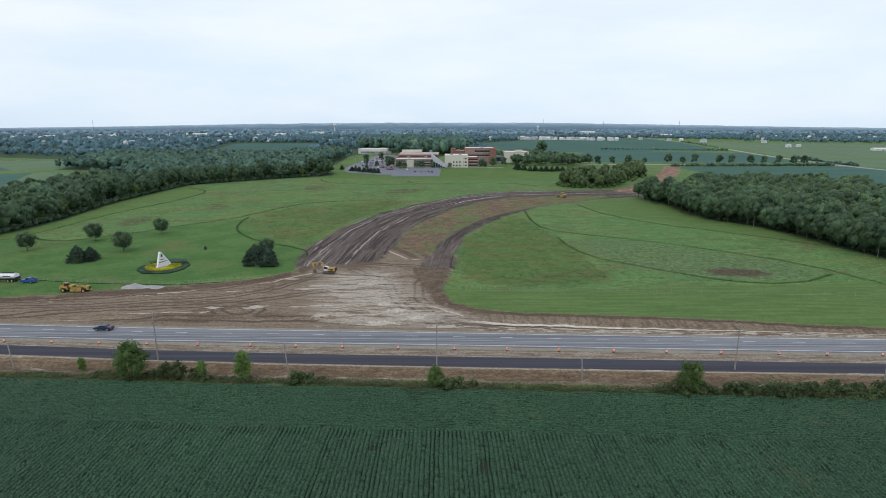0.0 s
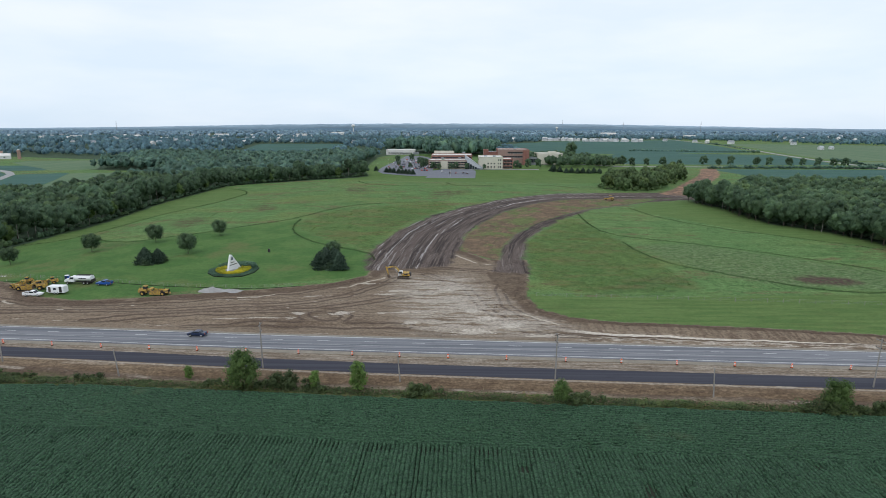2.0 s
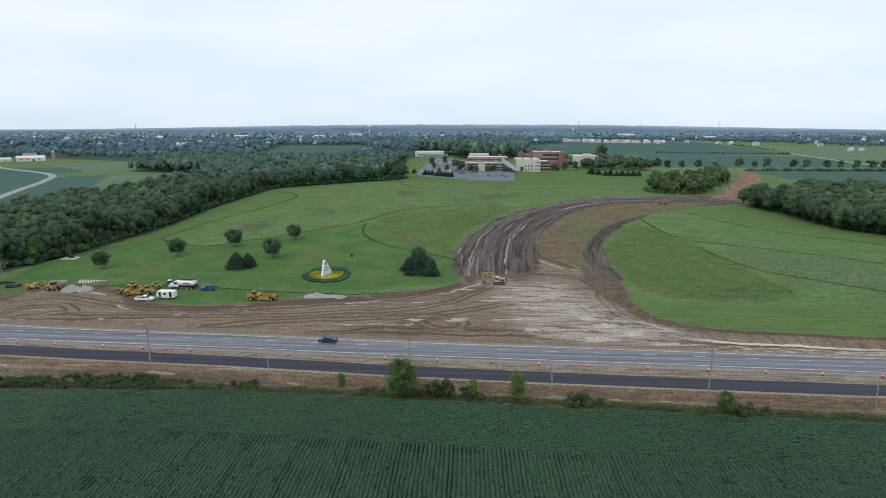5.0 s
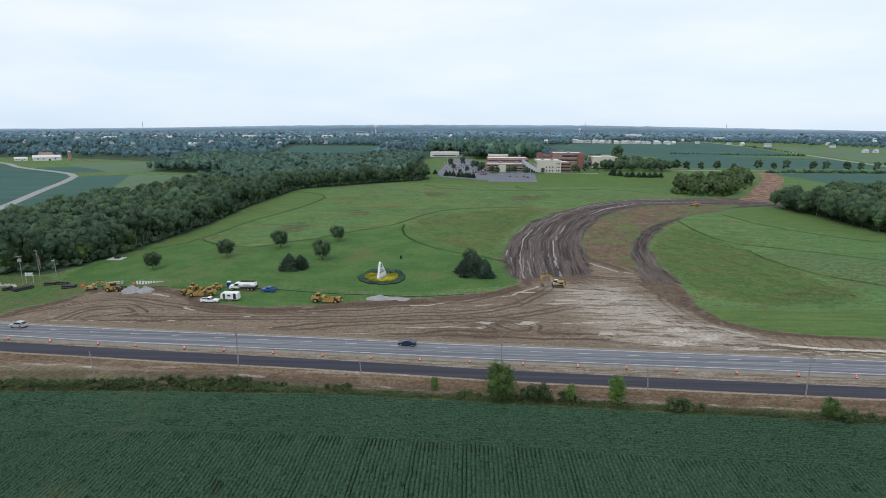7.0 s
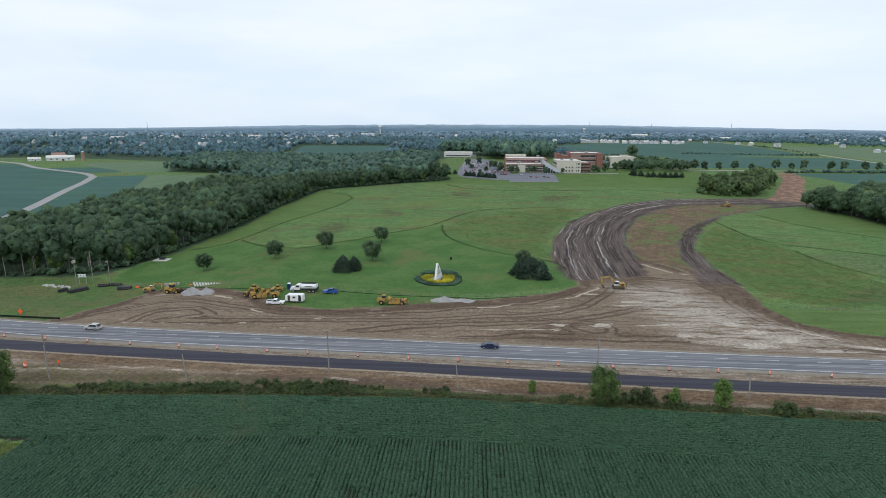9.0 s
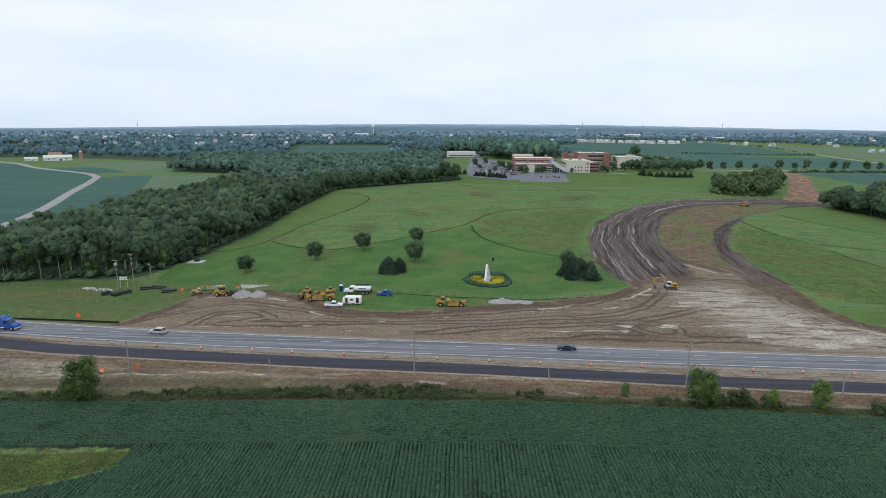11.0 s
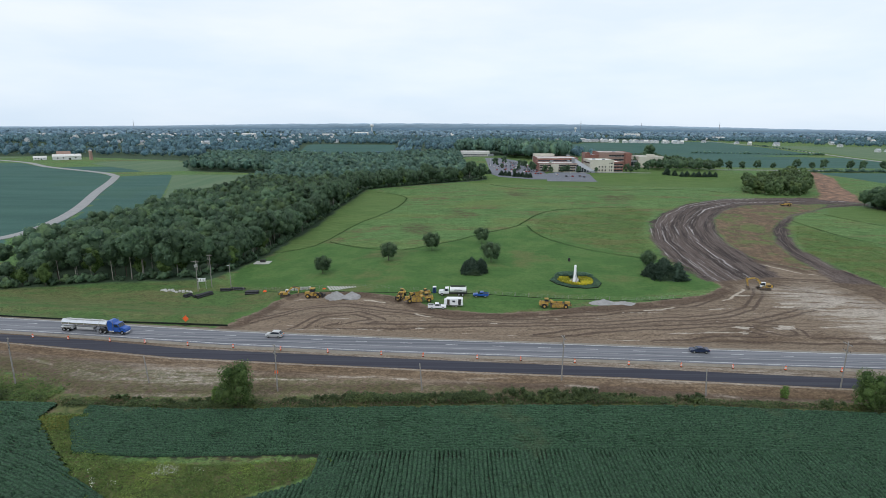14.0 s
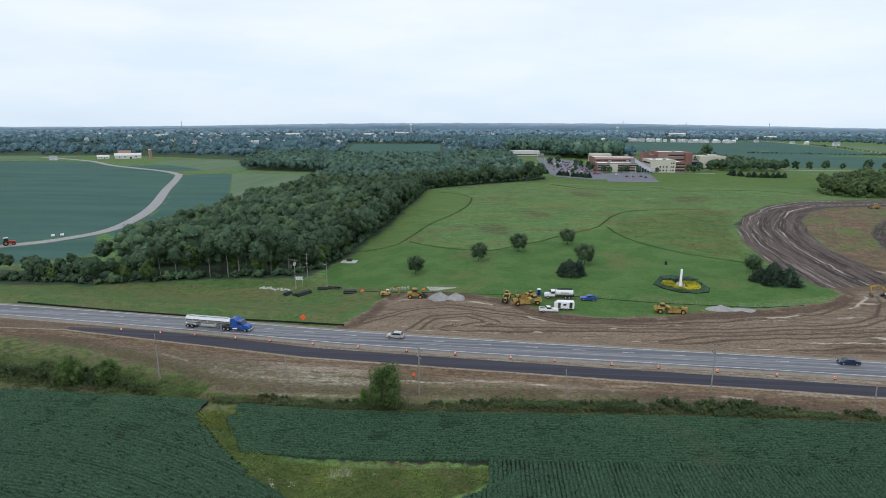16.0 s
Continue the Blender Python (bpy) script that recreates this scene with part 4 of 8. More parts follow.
for f in (0.075, 0.965):
    y = lane - 0.5 + (far - lane + 0.8) * f
    part("edge_line", Geo().add(*strip("edge_line", rx, y - 0.09, y + 0.09, road_z(f) + 0.012, 0.012, 0, 2)), ROAD_PAINT, road)
y = lane - 0.5 + (far - lane + 0.8) * 0.40
part("lane_seam", Geo().add(*strip("lane_seam", rx, y - 0.11, y + 0.11, road_z(0.40) + 0.012, 0.012, 0, 2)), plain("worn_seam", (0.270, 0.272, 0.280), 0.85, 0, 2.0, 0.5, 0.1), road)
x = -400.0
while x < 180:
    y0, y1 = [lines_at(q, LANE_EDGE) - 0.5 + (lines_at(q, ROAD_EDGE) - lines_at(q, LANE_EDGE) + 0.8) * 0.66 for q in (x, x + 3.2)]
    part("lane_dash", Geo().add(*strip("lane_dash", [x, x + 3.2], [y0 - 0.06, y1 - 0.06], [y0 + 0.06, y1 + 0.06], road_z(0.66) + 0.012, 0.012, 0, 2)), ROAD_PAINT, road)
    x += 12.2

WEST = [(-445.8, 246), (-430.5, 260.8), (-413, 277.8), (-403.1, 308), (-414.1, 353.3), (-438.1, 411.4), (-487.4, 509.9), (-541.1, 623.8), (-557.5, 647.9), (-599.1, 687.3), (-725, 768.4), (-822.5, 851.6), (-971.4, 930.4)]
EAST = [(520, 560), (516, 620), (514, 704), (528, 838), (566, 1075), (650, 1536), (693, 1918)]


def lane_along(name, pts, width, label, mat=LOT):
    geo = Geo()
    verts, faces, p = [], [], [Vector((*q, 0)) for q in pts]
    fine = []
    for i in range(len(p) - 1):
        a, b, c, d = p[max(i - 1, 0)], p[i], p[i + 1], p[min(i + 2, len(p) - 1)]
        for s in range(6):
            t = s / 6
            fine.append(0.5 * ((2 * b) + (c - a) * t + (2 * a - 5 * b + 4 * c - d) * t * t + (3 * b - a - 3 * c + d) * t ** 3))
    fine.append(p[-1])
    for i, q in enumerate(fine):
        t = (fine[min(i + 1, len(fine) - 1)] - fine[max(i - 1, 0)]).normalized()
        side = Vector((-t.y, t.x, 0)) * width / 2
        z = ground_at(q.x, q.y) + 0.32
        for v, h in ((q - side, z), (q, z + 0.06), (q + side, z), (q + side, z - 0.5), (q - side, z - 0.5)):
            verts.append((v.x, v.y, h))
    for i in range(len(fine) - 1):
        faces += [(i * 5 + k, i * 5 + (k + 1) % 5, (i + 1) * 5 + (k + 1) % 5, (i + 1) * 5 + k) for k in range(5)]
    geo.add(verts, faces)
    return tagged(part(name, geo, mat), label, "road", kind="structure")


CONCRETE = plain("pale_concrete", (0.300, 0.300, 0.295), 0.9, 0, 2.0, 0.3, 0.1)
lane_along("lane_west", WEST, 8.0, "narrow pale grey country lane between fields", CONCRETE)
lane_along("lane_east", EAST, 8.0, "pale grey country road past the far fields", CONCRETE)
lane_along("campus_drive", [(60, 715), (150, 722), (240, 728), (380, 722), (514, 704)], 7.0, "pale drive running past the row of street trees", CONCRETE)


# ---- plants ----
def crop_rows(name, paths, label, seed, wide=1.0, tall=1.0, loose=0.75):
    """Rows of bushy plants: every other ring of a row is a plant's heart, the ring between is the gap."""
    r = np.random.RandomState(seed)
    verts, faces, k = [], [], 0
    section = np.array([(-0.38, 0.02), (-0.32, 0.52), (0.0, 0.66), (0.32, 0.52), (0.38, 0.02)])
    for px, py, girth in paths:
        n = len(px)
        tx, ty = np.gradient(px), np.gradient(py)
        size = np.hypot(tx, ty)
        hx, hy = tx / size, ty / size
        d = r.uniform(-0.12, 0.12, n)
        px, py = px + hx * d, py + hy * d
        sway = 0.07 * soft_noise(px, py, 4.0, 23)
        thin = 1 - 0.55 * smooth01(soft_noise(px, py, 6.0, 21) + 0.5 * soft_noise(px, py, 1.7, 24), 0.75, 1.1)
        beat = np.clip(r.normal(0.95, 0.22 * loose, n), 0.5, 1.25) * np.where(r.uniform(0, 1, n) < 0.025, 0.35, 1.0) * thin
        w = r.uniform(1 - 0.2 * loose, 1 + 0.2 * loose, (n, 5)) * beat[:, None] * np.broadcast_to(girth, n)[:, None] * wide
        h = r.uniform(1 - 0.24 * loose, 1 + 0.2 * loose, (n, 5)) * beat[:, None] * (1 + 0.15 * soft_noise(px, py, 5.0, 22))[:, None] * tall
        off, up = section[None, :, 0] * w + sway[:, None], section[None, :, 1] * h - 0.25
        v = np.stack([px[:, None] - hy[:, None] * off, py[:, None] + hx[:, None] * off, up], 2).reshape(-1, 3)
        i = (np.arange(n - 1)[:, None] * 5 + np.arange(4)[None, :]).ravel() + k
        verts.append(v)
        faces.append(np.stack([i, i + 1, i + 6, i + 5], 1))
        k += len(v)
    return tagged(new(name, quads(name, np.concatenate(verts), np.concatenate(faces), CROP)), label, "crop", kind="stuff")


def leaf_cards(centres, sizes, seed, up=0.35, flat=1.0, facing=None):
    """Loose leaf clumps: bent four-cornered leaves with free directions, or spread over a clump's outside."""
    r = np.random.RandomState(seed)
    n = len(centres)
    u = r.normal(size=(n, 3))
    u[:, 2] *= up
    w = r.normal(size=(n, 3))
    w[:, 2] *= flat
    if facing is not None:
        out = facing + np.array([0, 0, 0.35]) + r.normal(size=(n, 3)) * 0.38
        out /= np.linalg.norm(out, axis=1)[:, None]
        u -= out * (u * out).sum(1)[:, None]
    u /= np.linalg.norm(u, axis=1)[:, None]
    if facing is not None:
        w = np.cross(out, u)
    w -= u * (w * u).sum(1)[:, None]
    w /= np.linalg.norm(w, axis=1)[:, None]
    s = np.asarray(sizes)[:, None]
    fold = np.cross(u, w) * s * (0.3 if facing is None else -0.25)
    v = np.stack([centres - u * s, centres + w * s * 0.75 + fold, centres + u * s, centres - w * s * 0.75 + fold], 1).reshape(-1, 3)
    return v, np.arange(4 * n).reshape(-1, 4)


def ball_points(n, r):
    p = r.normal(size=(n, 3))
    return p / np.linalg.norm(p, axis=1)[:, None]


def lump(centre, radius, r, rings=4, segs=7, rough=0.22):
    """A dented closed lump of foliage."""
    v = []
    for i in range(rings + 1):
        a = math.pi * i / rings
        q = r.uniform(1 - rough, 1 + rough * 0.5, segs) if 0 < i < rings else np.ones(segs)
        for j in range(segs):
            b = 2 * math.pi * (j + 0.5 * (i % 2)) / segs
            v.append(centre + np.array([math.sin(a) * math.cos(b), math.sin(a) * math.sin(b), math.cos(a)]) * radius * q[j])
    f = [(i * segs + j, (i + 1) * segs + j, (i + 1) * segs + (j + 1) % segs, i * segs + (j + 1) % segs) for i in range(rings) for j in range(segs)]
    return np.array(v), np.array(f)


def crown_mesh(name, mat, height, width, base, blobs, cards, size, seed, peak=1.0, clump=(0.15, 0.25), core=0.9):
    """A crown of uneven clumps with gaps between them."""
    r = np.random.RandomState(seed)
    vs, fs, k = [], [], 0
    for b in range(blobs):
        f = (b + 0.5) / blobs
        z = base + (height - base) * (0.12 + 0.76 * f)
        spread = width / 2 * math.sqrt(max(0.06, 1 - (abs(f - 0.42) / 0.62) ** 2)) * peak
        a = b * 2.4 + r.uniform(-0.5, 0.5)
        d = spread * r.uniform(0.3, 0.82)
        rad = min(width * r.uniform(*clump), (height - base) * 0.34)
        c = np.array([math.cos(a) * d, math.sin(a) * d, z])
        way = ball_points(cards, r)
        spots = c + way * rad * r.uniform(0.88, 1.18, (cards, 1)) * np.array([1, 1, 0.85])
        for v, q in (lump(c, rad * core, r, 3, 6, 0.42), leaf_cards(spots, r.uniform(0.6, 1.25, cards) * size, r.randint(1 << 30), 1.0, 1.0, way)):
            vs.append(v)
            fs.append(q + k)
            k += len(v)
    return quads(name, np.concatenate(vs), np.concatenate(fs), mat)


def trunk_geo(height, radius, width, base, limbs, seed, lean=0.0):
    r = random.Random(seed)
    g = Geo()
    p, top = Vector((0, 0, -0.4)), height * 0.78
    n = 5
    for i in range(n):
        q = Vector((r.uniform(-0.1, 0.1) * i * 0.5 + lean * i / n, r.uniform(-0.1, 0.1) * i * 0.5, top * (i + 1) / n))
        g.rod(p, q, radius * (1 - 0.78 * i / n), radius * (1 - 0.78 * (i + 1) / n), 7)
        p = q
    for i in range(limbs):
        a, z = i * 2.4 + r.uniform(-0.4, 0.4), base + (top - base) * (0.05 + 0.8 * i / limbs)
        d = width * r.uniform(0.26, 0.4)
        g.rod((lean * z / top, 0, z), (math.cos(a) * d, math.sin(a) * d, z + d * r.uniform(0.5, 0.9)), radius * 0.36, radius * 0.1, 5)
    return g


def make_tree(name, label, category, height, width, base, seed, blobs=10, cards=60, size=0.5, leaf=None, limbs=7, radius=0.16, group="", core=0.9, bark=None):
    t = thing(name, label, category, group)
    part("trunk", trunk_geo(height, radius, width, base, limbs, seed), bark or BARK, t)
    part("crown", crown_mesh("crown", leaf or LEAF_A, height, width, base, blobs, cards, size, seed, core=core), None, t)
    return t


def make_spruce(label, height, width, seed, group=""):
    """A conifer: drooping whorls of needle sprays on a straight trunk."""
    r = np.random.RandomState(seed)
    t = thing("spruce_tree", label, "tree", group)
    part("trunk", Geo().rod((0, 0, -0.3), (0, 0, height * 0.96), 0.2, 0.03, 7), BARK, t)
    pts, sizes = [], []
    for _ in range(1900):
        f = 1 - math.sqrt(r.uniform(0.0, 1))
        a = r.uniform(0, 2 * math.pi)
        tier = 0.84 + 0.16 * math.sin(f * 34 + a * 2)
        d = width / 2 * (1 - f ** 1.5) ** 0.75 * tier * r.uniform(0.70, 1.06) * (1 + 0.2 * math.sin(a * 3 + seed + f * 4))
        pts.append((math.cos(a) * d, math.sin(a) * d, 0.25 + f * (height - 0.3) - d * 0.12))
        sizes.append(0.42 * (1 - 0.5 * f))
    v, f = leaf_cards(np.array(pts), np.array(sizes), seed, 0.5)
    n = 10
    cv, cf = [], []
    for i in range(6):
        s = i / 5
        for j in range(n):
            q = width / 2 * 0.72 * (1 - s ** 1.5) ** 0.8 * r.uniform(0.75, 1.05) + 0.02
            cv.append((math.cos(2 * math.pi * j / n) * q, math.sin(2 * math.pi * j / n) * q, 0.15 + s * height * 0.93))
    cf = [(i * n + j, i * n + (j + 1) % n, (i + 1) * n + (j + 1) % n, (i + 1) * n + j) for i in range(5) for j in range(n)]
    part("crown", quads("crown", np.concatenate([np.array(cv), v]), np.concatenate([np.array(cf), f + len(cv)]), LEAF_FIR), None, t)
    return t


def stand(ob, x, y, turn=0.0, size=1.0, dz=0.0):
    ob.matrix_basis = pose(x, y, ground_at(x, y) + dz, 0, 0, turn) @ Matrix.Scale(size, 4)
    return ob


def again(ob, x, y, turn=0.0, size=1.0, dz=0.0):
    m = pose(x, y, ground_at(x, y) + dz, 0, 0, turn)
    c = copy_thing(ob, m)
    c.scale = (size, size, size)
    return c


# crops
PITCH, GAP = 0.33, 0.76


def planter_row(x, y, count, foot=0.0):
    """One row; every twelfth is narrow, and half of each pass thins out before the headland."""
    girth = np.full(len(y), 0.74 if count % 12 == 11 else 1.0)
    if foot and count % 12 < 6:
        girth = np.where((y > foot - 2.6) & (y < foot - 0.5), 0.72, girth)
    return [(x, y, girth)]


paths = []
for count, x in enumerate(np.arange(-229.0, 120.0, GAP)):
    cut = float(np.interp(x, [-229, -216, -200, -174, -173.9], [99, 89, 88.5, 90.5, 60])) if x < -173.9 else 60.0
    if -190 < x < -173.9:
        cut = min(cut, 60.0) if x > -178 else cut
    end = float(lines_at(x, CROP_EDGE)) - 16.2
    if end > cut + 2:
        y = np.arange(cut, end, PITCH)
        paths += planter_row(np.full(len(y), x), y, count, end)
for count, x in enumerate(np.arange(-205.0, -173.0, GAP)):
    end = float(np.interp(x, [-205, -190, -180, -173], [72, 76.5, 82, 88]))
    y = np.arange(60.0, end, PITCH)
    paths += planter_row(np.full(len(y), x), y, count)
crop_rows("soybean_rows", paths, "dense dark green soybean rows running away from the highway", 11, 1.12, 1.02, 0.48)
paths = []
for i in range(21):
    x = np.arange(-229.0 + max(0, i - 8) * 0.6, 130.0, 0.44)
    paths.append((x, lines_at(x, CROP_EDGE) - 0.8 - i * GAP, 1.0))
crop_rows("soybean_headland", paths, "dark green soybean rows planted along the field's edge", 12, 0.98, 1.05, 0.42)
paths = []
for i in range(96):
    x = np.arange(-315.0, -195.0, 0.44)
    y = 126.0 - i * GAP - 0.006 * (x + 262) ** 2
    limit = np.interp(y, [44, 74, 79, 84, 92, 101, 120], [-197, -203, -210, -218, -227, -236, -236])
    ok = (y < lines_at(x, CROP_EDGE) - 0.6) & (x < limit)
    if ok.sum() > 12:
        paths.append((x[ok], y[ok], 0.6 if i % 12 == 5 else 1.0))
crop_rows("soybean_slope", paths, "dark green soybean rows west of the grassed waterway", 13, 1.08, 1.05, 0.5)

paths = [(np.full(24, x), np.linspace(-59.0, 59.6, 24), 1.0) for x in np.arange(-330.0, 150.0, GAP * 2)]
crop_rows("soybean_field", paths, "dark green soybean field beneath the flight line", 14, 1.9, 1.0)


def weeds_patch(name, poly, count, size, height, mat, label, seed, thin=None):
    """Loose weeds and tall grass as free leaves."""
    r = np.random.RandomState(seed)
    lo, hi = np.min(poly, axis=0), np.max(poly, axis=0)
    pts = r.uniform(lo, hi, (count * 5, 2))
    ok = inside_by(pts[:, 0], pts[:, 1], poly) > 0
    if thin is not None:
        ok &= soft_noise(pts[:, 0], pts[:, 1], 3.5, seed) + 0.5 * soft_noise(pts[:, 0], pts[:, 1], 1.3, seed + 1) > thin
    pts = pts[ok][:count]
    z = land(pts[:, 0], pts[:, 1]) + r.uniform(0.0, 1.0, len(pts)) * height
    v, f = leaf_cards(np.column_stack([pts, z]), r.uniform(0.5, 1.3, len(pts)) * size, seed, 0.4, 0.5)
    return tagged(new(name, quads(name, v, f, mat)), label, "weeds", kind="stuff")


weeds_patch("waterway_weeds", REGIONS["weeds"][1], 22000, 0.13, 0.5, WEED, "yellow-green weeds in the grassed waterway", 71)
weeds_patch("waterway_grass", [(-237, 102), (-229, 102.5), (-228, 97), (-233, 97)], 2500, 0.13, 0.4, leafy("yellow_grass", (0.130, 0.140, 0.030), (0.260, 0.260, 0.070), 0.0), "yellowed grass at the waterway's head", 74)
weeds_patch("waterway_flowers", [(-219, 88.5), (-208, 87.5), (-196, 87), (-188, 87), (-204, 83.5), (-212, 80)], 1700, 0.075, 0.8, plain("white_flower_heads", (0.62, 0.63, 0.54), 0.9, 0, 2.0, 0.2), "clumps of white wild flowers in the waterway", 72, 0.35)
HEDGE_BAND = [(-300, 118), (-262, 116), (-240, 109.5), (-200, 108), (-140, 112), (-60, 111), (0, 107.5), (60, 104.5), (125, 101.5), (125, 98), (60, 101), (0, 104), (-65, 107.4), (-103, 109.4), (-140, 108.6), (-174, 106.8), (-208, 104.8), (-246, 106.8), (-300, 107.4)]
weeds_patch("field_edge_weeds", HEDGE_BAND, 20000, 0.17, 0.7, HEDGE, "dark mixed weeds between ditch and field", 73, -0.25)
GRASSY = leafy("rough_grass_leaf", (0.050, 0.092, 0.026), (0.112, 0.162, 0.048), 0.0, 1.6)


def brush(name, line, depth, height, count, mat, label, seed):
    """A ragged hedge of scrub whose top rises and falls."""
    r = np.random.RandomState(seed)
    x = r.uniform(line[0][0], line[-1][0], count)
    y = lines_at(x, line) + r.normal(size=count) * depth / 2
    top = height * np.clip(0.5 + 0.55 * soft_noise(x, y * 0.3, 4.5, seed) + 0.3 * soft_noise(x, y, 1.6, seed + 1), 0.12, 1.4)
    z = land(x, y) + top * np.sqrt(r.uniform(0.02, 1, count))
    way = np.column_stack([r.normal(size=count) * 0.4, -np.abs(r.normal(size=count)) * 0.5, np.full(count, 0.7)])
    v, f = leaf_cards(np.column_stack([x, y, z]), r.uniform(0.5, 1.3, count) * 0.2, seed, 1.0, 1.0, way)
    return tagged(new(name, quads(name, v, f, mat)), label, "scrub", kind="stuff")


brush("hedge_scrub", [(-186, 108.6), (-174, 110.0), (-140, 111.6), (-108, 112.2)], 1.7, 2.2, 15000, HEDGE, "ragged dark scrub hedge along the field", 171)
brush("hedge_scrub", [(-235, 107.6), (-208, 107.2), (-188, 108.2)], 1.6, 1.3, 6000, HEDGE, "low dark scrub beside the scraped soil", 174)
brush("hedge_scrub", [(44, 103.4), (60, 102.6), (104, 100.4), (125, 99.6)], 2.2, 3.0, 12000, HEDGE, "tall dark scrub hedge along the field", 177)
brush("hedge_scrub", [(-104, 111.4), (-60, 109.6), (0, 105.8), (44, 103.6)], 1.4, 0.8, 8000, HEDGE, "low scrub between ditch and field", 181)
brush("rough_grass", [(-315, 121), (-290, 119), (-262, 115), (-240, 110)], 6.0, 0.8, 13000, GRASSY, "rough green grass at the field's corner", 184)
brush("hedge_scrub", [(-310, 116), (-282, 114), (-262, 111)], 4.0, 2.0, 5000, HEDGE, "overgrown scrub at the field's corner", 185)
DRY_WEED = leafy("dry_weed_leaf", (0.075, 0.062, 0.036), (0.170, 0.140, 0.086), 0.0, 2.2)
brush("dry_scrub", [(-240, 108.2), (-200, 107.6), (-140, 111.2), (-104, 111.8), (-60, 110.0), (0, 106.2), (60, 103.0), (120, 100.2)], 1.9, 1.1, 9000, DRY_WEED, "dry brown weeds mixed into the hedge", 187)
weeds_patch("field_edge_grass", HEDGE_BAND, 13000, 0.15, 0.6, GRASSY, "yellow-green grass clumps at the field's edge", 75, 0.1)
weeds_patch("meadow_tufts", REGIONS["tall"][0], 9000, 0.17, 0.35, GRASSY, "tall tufted grass of the unmown meadow", 76, -0.2)
weeds_patch("meadow_tufts", REGIONS["tall"][1], 6000, 0.18, 0.35, GRASSY, "tall tufted grass beside the haul road", 78, 0.0)


def grass_ridge(lines, label, seed):
    """Tall unmown grass left standing along the mower's edges."""
    r = np.random.RandomState(seed)
    pts = []
    for line in lines:
        for (ax, ay), (bx, by) in zip(line, line[1:]):
            n = int(math.hypot(bx - ax, by - ay) * 8)
            t = r.uniform(0, 1, n)
            pts.append(np.column_stack([ax + (bx - ax) * t + r.normal(size=n) * 0.32, ay + (by - ay) * t + r.normal(size=n) * 0.32]))
    pts = np.concatenate(pts)
    z = land(pts[:, 0], pts[:, 1]) + r.uniform(0.0, 0.3, len(pts)) * (1 + 0.6 * soft_noise(pts[:, 0], pts[:, 1], 5.0, 29))
    v, f = leaf_cards(np.column_stack([pts, z]), r.uniform(0.5, 1.3, len(pts)) * 0.2, seed, 0.6, 0.6)
    return tagged(new("grass_ridge", quads("grass_ridge", v, f, RIDGE)), label, "grass", kind="stuff")


RANK = leafy("mixed_grass", (0.066, 0.112, 0.034), (0.118, 0.168, 0.052), 0.0, 2.2)
RIDGE = leafy("rank_grass", (0.036, 0.070, 0.022), (0.074, 0.118, 0.040), 0.0, 2.2)
grass_ridge(LINES, "dark tall grass left along the mown edges", 79)
weeds_patch("meadow_tufts", [(-190.5, 303.5), (-120, 345), (-30, 400), (20, 440), (90, 470), (60, 530), (-140, 545), (-185, 450)], 7000, 0.25, 0.35, RANK, "dark rank grass clumps on the rising meadow", 86, 0.45)

# ---- woods ----
rng = random.Random(5)


def treetop(seed, clumps, cards, leaf, wide=0.30, low=0.30, rings=4, segs=8, solid=True):
    """A treetop of height one: rounded leaf clumps that bulge from a closed heart."""
    r = np.random.RandomState(seed)
    middle, half = np.array([0, 0, (1 + low) / 2]), np.array([wide, wide, (1 - low) / 2])
    v, f = lump(np.zeros(3), 1.0, r, rings, segs, 0.2)
    vs, fs, k = [v * half * 0.82 + middle], [f], len(v)
    for i in range(clumps):
        up = 1 - 1.5 * (i + 0.5) / clumps
        a = i * 2.4 + r.uniform(-0.5, 0.5)
        d = np.array([math.cos(a) * math.sqrt(1 - up * up), math.sin(a) * math.sqrt(1 - up * up), up])
        rad = wide * r.uniform(0.36, 0.58)
        c = middle + d * half * r.uniform(0.66, 0.86)
        way = ball_points(cards, r)
        way = np.where(((way * d).sum(1) < -0.25)[:, None], -way, way)
        spots = c + way * rad * r.uniform(0.86, 1.12, (cards, 1)) * np.array([1, 1, 0.85])
        face = way + d * 0.5
        face /= np.linalg.norm(face, axis=1)[:, None]
        leaves = leaf_cards(spots, r.uniform(0.6, 1.3, cards) * leaf, r.randint(1 << 30), 1.0, 1.0, face)
        for v, f in ((lump(c, rad * 0.86, r, 3, 5, 0.25), leaves) if solid else (leaves,)):
            vs.append(v)
            fs.append(f + k)
            k += len(v)
    return np.concatenate(vs), np.concatenate(fs)


